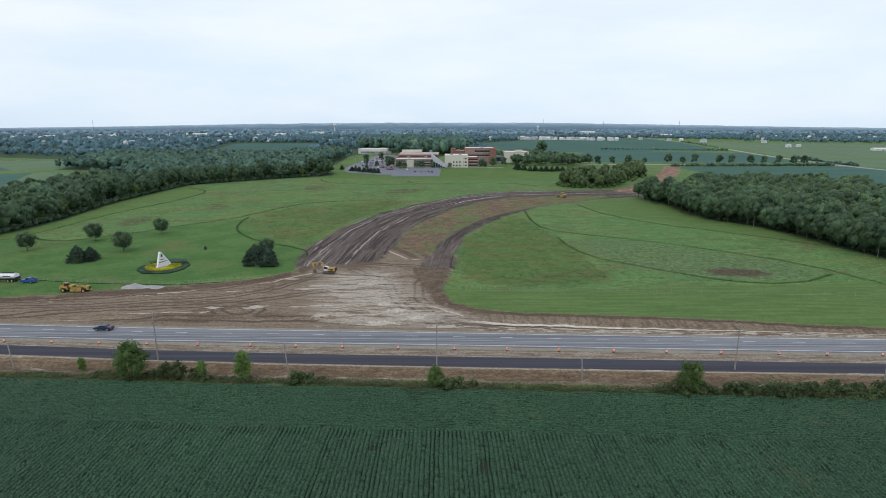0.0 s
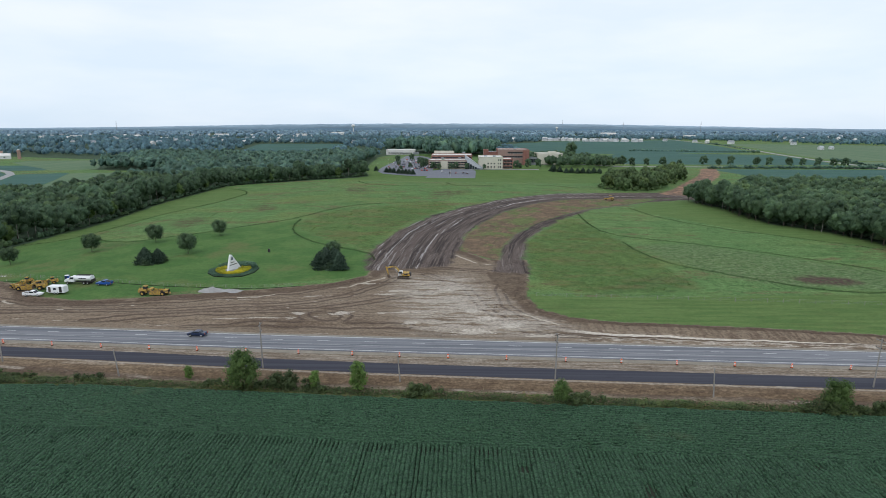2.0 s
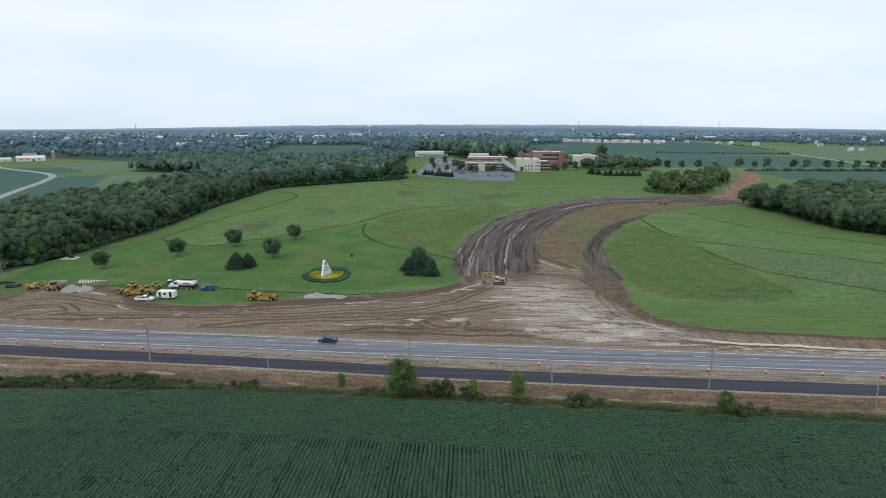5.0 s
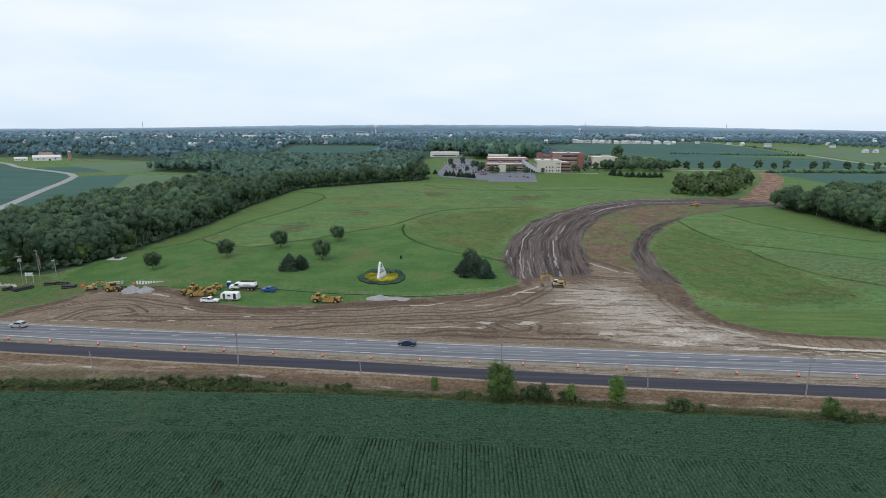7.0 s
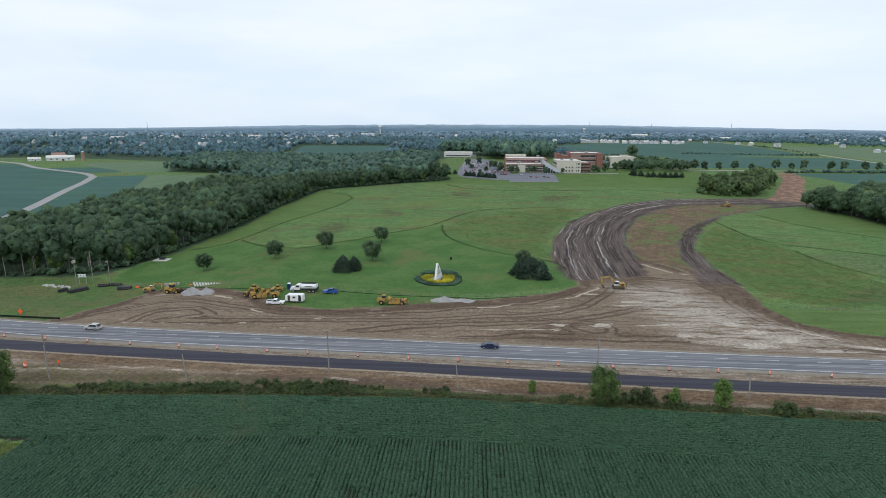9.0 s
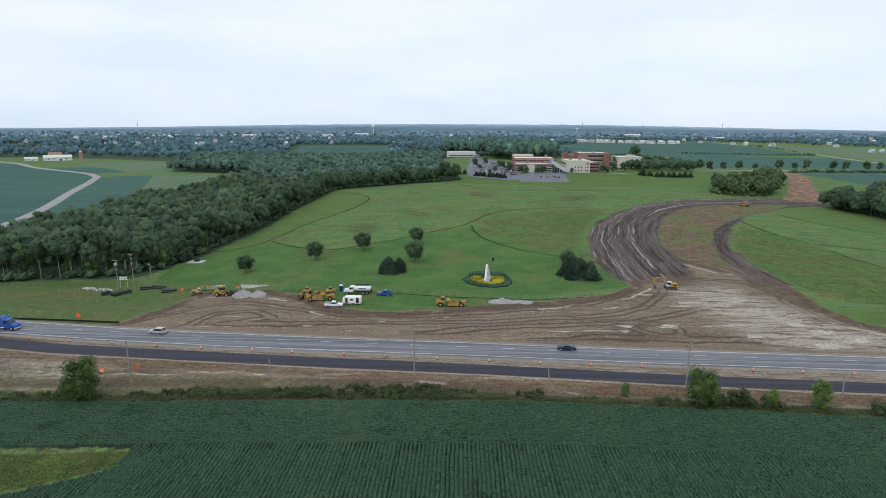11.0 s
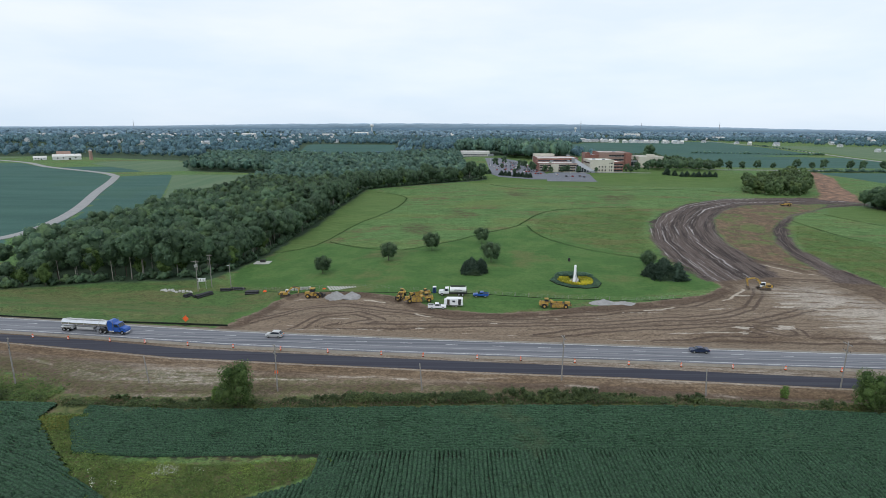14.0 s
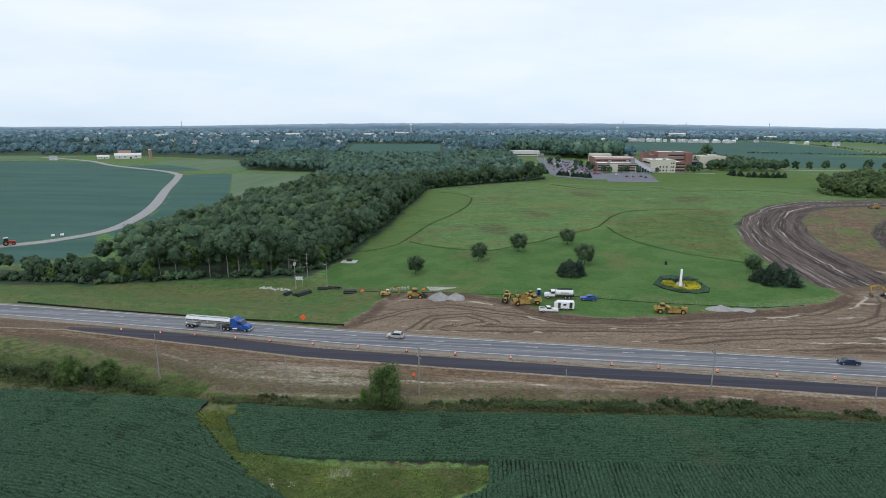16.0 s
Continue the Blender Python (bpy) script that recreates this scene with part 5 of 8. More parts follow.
def forest(name, spots, tops, label, mat, seed=1, sizes=(12, 18), girth=(0.85, 1.25)):
    """Treetops grown together, each with its own turn, size and tone."""
    r = np.random.RandomState(seed)
    which = r.randint(len(tops), size=len(spots))
    ground = rise(spots[:, 0], spots[:, 1]) - 0.4
    vs, fs, tones, k = [], [], [], 0
    for i, (tv, tf) in enumerate(tops):
        at, z = spots[which == i], ground[which == i]
        n = len(at)
        if not n:
            continue
        h, w, a = r.uniform(*sizes, n), r.uniform(*girth, n), r.uniform(0, 2 * math.pi, n)
        x = (np.cos(a)[:, None] * tv[None, :, 0] - np.sin(a)[:, None] * tv[None, :, 1]) * (h * w)[:, None] + at[:, 0][:, None]
        y = (np.sin(a)[:, None] * tv[None, :, 0] + np.cos(a)[:, None] * tv[None, :, 1]) * (h * w)[:, None] + at[:, 1][:, None]
        vs.append(np.stack([x, y, tv[None, :, 2] * h[:, None] + z[:, None]], 2).reshape(-1, 3))
        fs.append((tf[None] + (np.arange(n) * len(tv))[:, None, None]).reshape(-1, 4) + k)
        tones.append(np.repeat(r.uniform(-0.26, 0.26, n), len(tv)))
        k += n * len(tv)
    me = quads(name, np.concatenate(vs), np.concatenate(fs), mat)
    me.attributes.new("tone", "FLOAT", "POINT").data.foreach_set("value", np.concatenate(tones).astype(np.float32))
    return tagged(new(name, me), label, "woodland", kind="stuff")


NEAR_TOPS = [treetop(300 + i, 10, 24, 0.028, w, low) for i, (w, low) in enumerate(((0.30, 0.22), (0.34, 0.15), (0.27, 0.30), (0.32, 0.25)))]
MID_TOPS = [treetop(320 + i, 5, 12, 0.05, w, 0.12, 3, 7) for i, w in enumerate((0.32, 0.36, 0.30))]
FAR_TOPS = [treetop(340 + i, 4, 5, 0.09, w, 0.02, 3, 6, False) for i, w in enumerate((0.42, 0.50, 0.36))]
BUSH_TOPS = [treetop(360 + i, 5, 20, 0.065, w, 0.0, 3, 7) for i, w in enumerate((0.55, 0.70))]


def wood_tree(label, height, seed, leaf, wide, low, clumps, cards, size, radius, bark):
    """A tree of the woods: trunk with limbs under one treetop."""
    t = thing("tree", label, "tree", "trees of the woods")
    part("trunk", trunk_geo(height, radius, wide * height * 1.6, low * height, 7, seed), bark, t)
    v, f = treetop(seed, clumps, cards, size / height, wide, low)
    part("crown", quads("crown", v * height, f, leaf), None, t)
    return t


WOOD_KINDS = [
    wood_tree("tall broadleaf tree with a dense dark green crown", 17, 31, LEAF_A, 0.29, 0.18, 14, 30, 0.44, 0.24, BARK),
    wood_tree("slender broadleaf tree with a high open crown", 19, 32, LEAF_A, 0.19, 0.40, 12, 36, 0.38, 0.2, PALE_BARK),
    wood_tree("broad broadleaf tree with a rounded green crown", 15, 33, LEAF_A, 0.37, 0.08, 14, 32, 0.46, 0.26, BARK),
    wood_tree("light green young tree at the wood's edge", 12, 34, LEAF_B, 0.28, 0.05, 12, 38, 0.36, 0.15, BARK),
    wood_tree("thin tree with pale trunk and sparse crown", 16, 35, LEAF_A, 0.17, 0.48, 9, 40, 0.32, 0.17, PALE_BARK),
]
stand(WOOD_KINDS[0], -272.8, 222), stand(WOOD_KINDS[1], -261.9, 225.2), stand(WOOD_KINDS[2], -255.3, 242.8), stand(WOOD_KINDS[3], -314.4, 207.7, 0, 0.8), stand(WOOD_KINDS[4], -281.6, 218.7)
FRONT_LEFT = [(-422.8, 206.9), (-333, 204.4), (-295.8, 215.4), (-259.7, 224.1), (-253.1, 236.2), (-248.7, 263.6), (-246.5, 308.5), (-241.3, 360.4), (-237.4, 426.8), (-236.3, 495.2), (-176, 551), (-122, 592)]
FRONT_RIGHT = [(153, 408), (161, 366), (158, 318), (173, 298), (182, 274), (185, 244), (188, 214), (215, 195)]


def along_front(line, gap, rows, side, kinds, weights):
    """Trees one by one along a wood's edge, a few rows deep."""
    for row in range(rows):
        run = rng.uniform(0, gap)
        for (ax, ay), (bx, by) in zip(line, line[1:]):
            size = math.hypot(bx - ax, by - ay)
            while run < size:
                t = run / size
                nx, ny = -(by - ay) / size * side, (bx - ax) / size * side
                back = 1.0 + row * 6.5 + rng.uniform(-1.6, 1.6)
                x, y = ax + (bx - ax) * t + nx * back, ay + (by - ay) * t + ny * back
                again(rng.choices(kinds, weights)[0], x, y, rng.uniform(0, 360), rng.uniform(0.72, 1.12) * (0.62 if x < -322 else 1.0))
                run += gap * rng.uniform(0.75, 1.3)
            run -= size


along_front(FRONT_LEFT, 6.0, 2, 1, WOOD_KINDS, (5, 4, 4, 1.6, 3))
EAST_TREES = [
    wood_tree("broad tree at the edge of the eastern wood", 15, 36, LEAF_EAST, 0.34, 0.06, 14, 32, 0.44, 0.26, BARK),
    wood_tree("tall broadleaf tree with a rounded crown", 17, 37, LEAF_EAST, 0.29, 0.12, 14, 32, 0.44, 0.26, BARK),
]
stand(EAST_TREES[0], 163, 372), stand(EAST_TREES[1], 190, 262)
along_front(FRONT_RIGHT, 6.0, 2, -1, EAST_TREES + WOOD_KINDS[:2], (5, 5, 1.5, 1))


def spots_in(poly, gap, seed, keep=None):
    """Uneven spots inside a polygon, about gap apart."""
    r = np.random.RandomState(seed)
    x0, x1, y0, y1 = min(p[0] for p in poly), max(p[0] for p in poly), min(p[1] for p in poly), max(p[1] for p in poly)
    X, Y = [a.ravel() for a in np.meshgrid(np.arange(x0, x1, gap), np.arange(y0, y1, gap))]
    X, Y = X + r.uniform(-0.45, 0.45, X.shape) * gap, Y + r.uniform(-0.45, 0.45, X.shape) * gap
    ok = inside_by(X, Y, poly) > gap * 0.2
    if keep is not None:
        ok &= keep(X, Y)
    return np.stack([X[ok], Y[ok]], 1)


LEFT_WOOD = [(-349.4, 225.2), (-333, 220.9), (-296.9, 231.8), (-272.8, 240.6), (-265.1, 267.9), (-260.6, 368), (-256.8, 439.3), (-254.3, 515.7), (-190, 556), (-134, 600), (-140, 640), (-150, 900), (-577.2, 985.2), (-509.3, 720.2), (-363.7, 687.3), (-354.9, 525.3), (-351.6, 382.9)]
forest("woodland", spots_in(LEFT_WOOD, 8.0, 41, lambda X, Y: Y < 400), NEAR_TOPS, "deep broadleaf woodland behind the meadow", LEAF_A, 51, (11, 19))
forest("woodland", spots_in(LEFT_WOOD, 8.8, 46, lambda X, Y: (Y >= 398) & (Y < 540)), MID_TOPS, "broadleaf woodland at the far end of the meadow", LEAF_A, 60, (11, 18))
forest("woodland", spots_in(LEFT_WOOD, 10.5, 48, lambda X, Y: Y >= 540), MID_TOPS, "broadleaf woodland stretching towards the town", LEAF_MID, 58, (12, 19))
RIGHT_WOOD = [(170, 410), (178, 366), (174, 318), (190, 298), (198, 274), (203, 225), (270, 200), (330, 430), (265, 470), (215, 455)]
forest("woodland", spots_in(RIGHT_WOOD, 8.4, 42), NEAR_TOPS, "dark broadleaf woodland beside the meadow", LEAF_EAST, 52, (11, 17))
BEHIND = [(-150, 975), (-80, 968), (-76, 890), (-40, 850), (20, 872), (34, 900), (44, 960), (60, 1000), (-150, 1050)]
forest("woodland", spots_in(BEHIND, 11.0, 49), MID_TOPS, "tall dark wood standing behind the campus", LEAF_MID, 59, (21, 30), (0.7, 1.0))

def underwood(line, gap, seed, side):
    r = np.random.RandomState(seed)
    out = []
    for (ax, ay), (bx, by) in zip(line, line[1:]):
        size = math.hypot(bx - ax, by - ay)
        for t in np.arange(0, 1, gap / size):
            out.append((ax + (bx - ax) * t + r.uniform(-1, 1) * 2.0, ay + (by - ay) * t + r.uniform(-1, 1) * 2.0))
    return np.array(out)


forest("underwood", underwood(FRONT_LEFT, 2.6, 3, 1), BUSH_TOPS, "bushes and low growth along the wood's edge", LEAF_A, 66, (1.6, 4.0))
forest("underwood", underwood(FRONT_RIGHT, 2.4, 4, 1), BUSH_TOPS, "bushes and low growth along the dark wood's edge", LEAF_A, 67, (2.6, 6.5))
CLUMP = [(98, 482), (112, 468), (138, 464), (150, 478), (172, 505), (215, 575), (225, 620), (200, 620), (160, 560), (110, 520)]
forest("copse", spots_in(CLUMP, 8.5, 43), NEAR_TOPS, "green copse beside the haul road", LEAF_COPSE, 53, (8, 16), (0.8, 1.15))
forest("underwood", spots_in(CLUMP, 7.5, 50), BUSH_TOPS, "bushes under the green copse", LEAF_COPSE, 56, (2.0, 4.5))
CAMPUS_TREES = [(85, 650), (150, 660), (200, 730), (150, 820), (110, 840), (60, 760), (80, 700)]
forest("copse", spots_in(CAMPUS_TREES, 9.0, 44), MID_TOPS, "mature trees grown close beside the campus", LEAF_A, 54, (9, 15))


town = random.Random(77)
TOWN = [(town.uniform(-1750, -520), town.uniform(1320, 2450), town.choice((0, 90)) + town.uniform(-30, 30), town.uniform(0.6, 1.15)) for _ in range(120)]
TOWN += [(town.uniform(-520, 200), town.uniform(1500, 2700), town.uniform(-30, 30), town.uniform(0.6, 1.1)) for _ in range(20)]
TOWN += [(town.uniform(640, 1900), town.uniform(1400, 2300), town.uniform(-30, 30), town.uniform(0.6, 1.1)) for _ in range(26)]
SHEDS = [(x, y, a, size * 0.55) for x, y, a, size in ((-1125, 1765, 0, 1.0), (-1007, 1850, 10, 1.1), (-1250, 2100, 0, 1.5), (-1000, 2300, 0, 1.8), (-700, 2400, 0, 1.6), (-1400, 2000, 5, 1.4), (700, 2700, 0, 2.2), (-600, 2700, 0, 2.0), (900, 2250, 4, 1.5))]


def in_sight(X, Y):
    """Gaps among the far trees: yards before the town's houses."""
    clear = np.ones(X.shape, bool)
    for spots, half in ((TOWN, 7.0), (SHEDS, 30.0)):
        for hx, hy, _, size in spots:
            d = math.hypot(hx + 90, hy)
            ux, uy = (hx + 90) / d, hy / d
            run, side = (X - hx) * ux + (Y - hy) * uy, np.abs((X - hx) * uy - (Y - hy) * ux)
            clear &= ~((side < half * size) & (run > -0.09 * d) & (run < 12 * size))
    return clear


def not_field(X, Y):
    clear = np.ones(X.shape, bool)
    for key in ("crop", "hay"):
        clear &= region(key, X, Y) < -8
    clear &= (inside_by(X, Y, [(-440, 1000), (-270, 1000), (-290, 1100), (-480, 1100)]) < 0)
    for pts in (WEST, EAST):
        clear &= along(X, Y, pts)[0] > 12
    return clear


MIDDLE = [(-1900, 1000), (-1300, 930), (-883.8, 1001.6), (-686.7, 985.2), (-150, 905), (-150, 985), (-60, 985), (-60, 900), (70, 900), (90, 960), (60, 1150), (220, 1600), (260, 2000), (-2000, 2000)]
clusters = lambda X, Y: not_field(X, Y) & in_sight(X, Y) & (inside_by(X, Y, BEHIND) < -4) & (soft_noise(X, Y, 90.0, 61) + 0.5 * soft_noise(X, Y, 35.0, 62) > -0.35)
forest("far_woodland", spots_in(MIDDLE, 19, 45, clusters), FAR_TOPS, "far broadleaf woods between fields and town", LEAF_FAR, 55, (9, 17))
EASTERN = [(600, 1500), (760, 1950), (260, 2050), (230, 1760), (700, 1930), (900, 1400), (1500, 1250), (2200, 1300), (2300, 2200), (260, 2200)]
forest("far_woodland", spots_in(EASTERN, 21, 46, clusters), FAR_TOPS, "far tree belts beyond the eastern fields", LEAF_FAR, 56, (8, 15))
FARTHER = [(-3600, 1200), (-1500, 1250), (-1500, 2000), (2200, 2200), (3600, 1400), (4300, 2400), (2600, 3900), (-2600, 3900), (-4300, 2400)]
belts = lambda X, Y: in_sight(X, Y) & (soft_noise(X, Y * 2.5, 170.0, 63) > -0.3)
# Horizon trees carry painted haze: their leaf colour is paler and bluer.
LEAF_HORIZON = leafy("horizon_haze_foliage", (0.140, 0.222, 0.290), (0.220, 0.318, 0.392), 0.3, 0.12)
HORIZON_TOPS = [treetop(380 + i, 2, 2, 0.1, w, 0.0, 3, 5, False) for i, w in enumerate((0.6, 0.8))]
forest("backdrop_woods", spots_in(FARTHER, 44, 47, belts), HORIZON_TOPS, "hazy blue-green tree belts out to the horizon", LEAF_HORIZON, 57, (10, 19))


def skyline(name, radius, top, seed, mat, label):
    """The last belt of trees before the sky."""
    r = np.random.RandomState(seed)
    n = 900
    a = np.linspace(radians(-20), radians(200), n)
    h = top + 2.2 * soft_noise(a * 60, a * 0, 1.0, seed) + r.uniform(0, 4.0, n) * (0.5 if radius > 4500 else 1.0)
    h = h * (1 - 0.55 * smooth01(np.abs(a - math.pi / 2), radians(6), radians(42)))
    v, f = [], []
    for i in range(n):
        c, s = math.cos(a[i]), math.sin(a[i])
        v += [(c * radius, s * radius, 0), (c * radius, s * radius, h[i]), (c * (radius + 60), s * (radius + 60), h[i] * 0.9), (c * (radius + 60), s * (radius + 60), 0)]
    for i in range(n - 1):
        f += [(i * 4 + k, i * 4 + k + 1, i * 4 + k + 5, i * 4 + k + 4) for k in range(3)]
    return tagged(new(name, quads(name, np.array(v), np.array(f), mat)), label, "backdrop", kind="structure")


# Each belt's tint has haze painted in, paler and bluer the farther out.
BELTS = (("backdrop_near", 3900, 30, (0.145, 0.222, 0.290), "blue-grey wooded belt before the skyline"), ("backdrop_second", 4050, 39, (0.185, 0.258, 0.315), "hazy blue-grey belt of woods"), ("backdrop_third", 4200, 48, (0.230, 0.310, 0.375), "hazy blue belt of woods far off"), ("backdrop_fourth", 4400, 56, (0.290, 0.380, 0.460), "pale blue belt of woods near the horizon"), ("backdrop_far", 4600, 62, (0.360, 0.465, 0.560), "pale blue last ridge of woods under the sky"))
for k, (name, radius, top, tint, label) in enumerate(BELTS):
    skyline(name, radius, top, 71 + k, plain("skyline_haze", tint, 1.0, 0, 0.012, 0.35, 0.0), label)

# single trees on the lawn
lawn_tree = make_tree("lawn_tree", "small round-crowned tree on the mown lawn", "tree", 8.0, 7.8, 1.9, 81, 20, 110, 0.21, LEAF_LAWN, 7, 0.15, "trees on the lawn", 0.7)
stand(lawn_tree, -182.0, 233.0, 30)
for x, y, s in ((-207.4, 219, 0.92), (-164.0, 252, 1.06), (-140.0, 267, 0.98), (-138.0, 230, 1.12), (-74.0, 223.5, 0.9)):
    again(lawn_tree, x, y, rng.uniform(0, 360), s)
spruce = make_spruce("dark green spruce with branches down to the lawn", 7.2, 8.0, 91, "spruces on the lawn")
stand(spruce, -146.8, 213.0)
for x, y, s in ((-143.0, 215.5, 0.86), (-148.8, 216.0, 0.7), (-73.6, 209, 1.22), (-68.4, 207.5, 1.05), (-76.8, 212.0, 0.85), (-71.0, 213, 1.05)):
    again(spruce, x, y, rng.uniform(0, 360), s)
for x, y, s in ((-114, 622, .9), (-101, 612, 1), (-97, 611, 1), (-93, 610, 1), (-87, 606, 1), (-83, 605, 1), (-79, 604, 1), (-75, 602, 1), (-71, 601, 1), (84, 622, 1.4), (91, 618, 1.1), (97, 613, 1), (103, 614, 1.1), (109, 611, 1), (115, 612, 1.1), (121, 611, 1), (127, 613, 1.1), (133, 612, 1)):
    again(spruce, x, y, rng.uniform(0, 360), s * 0.8)
street_tree = make_tree("street_tree", "round street tree beside the campus drive", "tree", 12, 11, 2.0, 82, 13, 12, 0.5, LEAF_A, 5, 0.2, "row of street trees")
stand(street_tree, 204, 728)
for x, y, s in ((226, 738, .9), (250, 745, 1), (274, 750, .7), (308, 755, 1.1), (326, 752, .8), (344, 755, 1.1), (376, 750, 1), (391, 748, 1), (413, 742, 1), (434, 746, .9), (451, 742, 1), (470, 740, .9), (482, 735, 1), (160, 900, 2.0), (-20, 690, 0.7), (-40, 660, .8), (-50, 633, .7), (-44, 630, .6), (-30, 632, .6), (-24, 634, .7), (-12, 632, .6), (8, 632, .5), (48, 636, .6), (-62, 640, .8), (-60, 668, .8), (-66, 690, .8), (-86, 620, .5), (-78, 650, .5), (-95, 680, .5), (-100, 720, .9), (-85, 760, .9), (-70, 700, .8), (45, 640, .8), (60, 650, .9), (72, 655, .9)):
    again(street_tree, x, y, rng.uniform(0, 360), s)

# hedge and saplings between highway and field
edge_tree = make_tree("edge_tree", "leafy young tree at the field's edge", "tree", 8.6, 7.2, 0.8, 83, 22, 190, 0.17, LEAF_B, 8, 0.13, "trees at the field's edge", 0.6)
stand(edge_tree, -199.0, 107.5, 10, 1.1)
again(edge_tree, -67.5, 109.6, 120, 0.98), again(edge_tree, -1.6, 106.0, 75, 0.52), again(edge_tree, 51, 103.4, 300, 0.78)
sapling = make_tree("sapling", "slim bright green sapling at the field's edge", "tree", 7.0, 3.9, 0.3, 84, 20, 120, 0.16, leafy("sapling_leaf", (0.070, 0.135, 0.030), (0.190, 0.290, 0.075), 0.2, 2.2), 6, 0.07, "saplings at the field's edge", 0.6)
stand(sapling, -43.3, 109.0), again(sapling, -81.8, 114.6, 40, 0.5), again(sapling, -52.5, 109.8, 80, 0.62), again(sapling, -203.5, 108.0, 10, 0.6)
again(edge_tree, -262, 112, 140, 0.72), again(edge_tree, -271, 112, 250, 0.8), again(edge_tree, -330, 120, 40, 0.9)


def make_shrub(label, length, depth, height, seed):
    r = np.random.RandomState(seed)
    t = thing("shrub", label, "shrub", "shrubs along the field's edge")
    vs, fs, k = [], [], 0
    g = Geo()
    for i in range(max(3, int(length / 0.6))):
        rad = height * r.uniform(0.16, 0.42)
        c = np.array([r.uniform(-0.5, 0.5) * (length - rad), r.uniform(-0.5, 0.5) * depth, max(rad * 0.6, r.uniform(0.1, 0.75) * height)])
        g.rod((c[0], c[1], -0.4), (c[0] + r.uniform(-.2, .2), c[1], c[2]), 0.035, 0.015, 5)
        way = ball_points(80, r)
        for v, f in (lump(c, rad * 0.7, r, 3, 6), leaf_cards(c + way * rad * r.uniform(0.6, 1.25, (80, 1)), r.uniform(0.6, 1.2, 80) * 0.19, r.randint(1 << 30), 1.0, 1.0, way)):
            vs.append(v)
            fs.append(f + k)
            k += len(v)
    part("stems", g, BARK, t)
    part("foliage", quads("foliage", np.concatenate(vs), np.concatenate(fs), HEDGE), None, t)
    return t


SHRUBS = [
    make_shrub("low dense green shrub at the field's edge", 6.5, 2.2, 2.2, 101),
    make_shrub("long tangled hedge bush at the field's edge", 11.0, 2.6, 2.5, 102),
    make_shrub("tall bushy shrub at the field's edge", 5.0, 2.8, 3.3, 103),
]
stand(SHRUBS[0], -103, 112.6), stand(SHRUBS[1], -128, 112.4), stand(SHRUBS[2], -126, 113)
EDGE_SHRUBS = ((2, -60.0, 110.0, 1.25), (1, -56.5, 110.0, 1.2), (2, -30.5, 108.0, 1.0), (0, -29, 107.8, 1.3), (0, 3.4, 105.8, 1.25), (0, -74, 110.8, 0.8), (0, -63, 110, 0.9), (1, -137, 112.2, 1.1), (2, -133, 112.8, .9), (1, -146, 111.6, .9), (1, -155, 111.3, .8), (0, -162, 111.2, .75), (1, -170, 110.6, .7), (1, -180, 109.8, .8), (0, -188, 109.2, .7), (1, -206, 107.8, .7), (0, -214, 108.2, .6), (1, -222, 108.4, .7), (1, -118, 112.8, .7), (1, 56, 102.9, 1.3), (2, 51, 102.8, 1.15), (1, 64, 102.5, 1.25), (2, 70, 102.3, .95), (1, 75, 102.0, 1.35), (1, 84, 101.4, 1.3), (2, 90, 101, 1.05), (1, 97, 100.6, 1.2), (1, -254, 110, .9), (0, -262, 112, 1.0), (2, -267, 112, 1.0), (1, -276, 112, 1.2), (2, -283, 114, 1.2), (1, -292, 115, 1.2), (1, -270, 117, .9), (0, -282, 120, 1.0), (1, 108, 100.2, 1.2), (0, -72, 109.8, .5), (0, -90, 111.6, .45), (0, -12, 106, .5), (0, 20, 104.4, .5), (0, 33, 103.8, .45))
for kind, x, y, s in EDGE_SHRUBS:
    again(SHRUBS[kind], x, y, rng.choice((-4, 176)) + rng.uniform(-8, 8), s * rng.uniform(0.9, 1.1))

# hedgerows between the eastern fields
for a, b, n in (((288, 698), (500, 704), 46), ((315, 1112), (548, 1064), 30), ((522, 690), (545, 860), 20), ((560, 1090), (640, 1500), 22)):
    line = np.array([(a[0] + (b[0] - a[0]) * (i + 0.5) / n, a[1] + (b[1] - a[1]) * (i + 0.5) / n) for i in range(n)])
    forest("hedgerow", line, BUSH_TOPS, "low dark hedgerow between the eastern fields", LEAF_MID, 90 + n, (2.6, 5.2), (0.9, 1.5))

# ---- paints and other materials of the things ----


def muddy_paint():
    """Machine paint with dried mud on it."""
    n = Nodes("machine_yellow", 0.65)
    c = n.mix(n.step(n.noise(1.3, 5, rough=0.7), 0.46, 0.60), (0.440, 0.285, 0.060), (0.190, 0.140, 0.085))
    return n.done(n.scale(c, n.math("ADD", n.math("MULTIPLY", n.noise(6.0, 3), 0.5), 0.75)))


YELLOW = muddy_paint()
DARK = plain("dark_steel", (0.045, 0.043, 0.042), 0.6, 0.3, 4.0, 0.4)
RUBBER = plain("tyre_rubber", (0.030, 0.029, 0.028), 0.9, 0, 5.0, 0.5, 0.1)
MUDDY = plain("muddy_steel", (0.130, 0.100, 0.075), 0.85, 0.1, 3.0, 0.6)
WHITE = plain("white_paint", (0.760, 0.765, 0.770), 0.45, 0, 2.0, 0.12)
SILVER = plain("silver_paint", (0.520, 0.525, 0.510), 0.35, 0.4, 3.0, 0.15)
BLUE = plain("blue_paint", (0.020, 0.085, 0.340), 0.35, 0, 3.0, 0.15, 0.5)
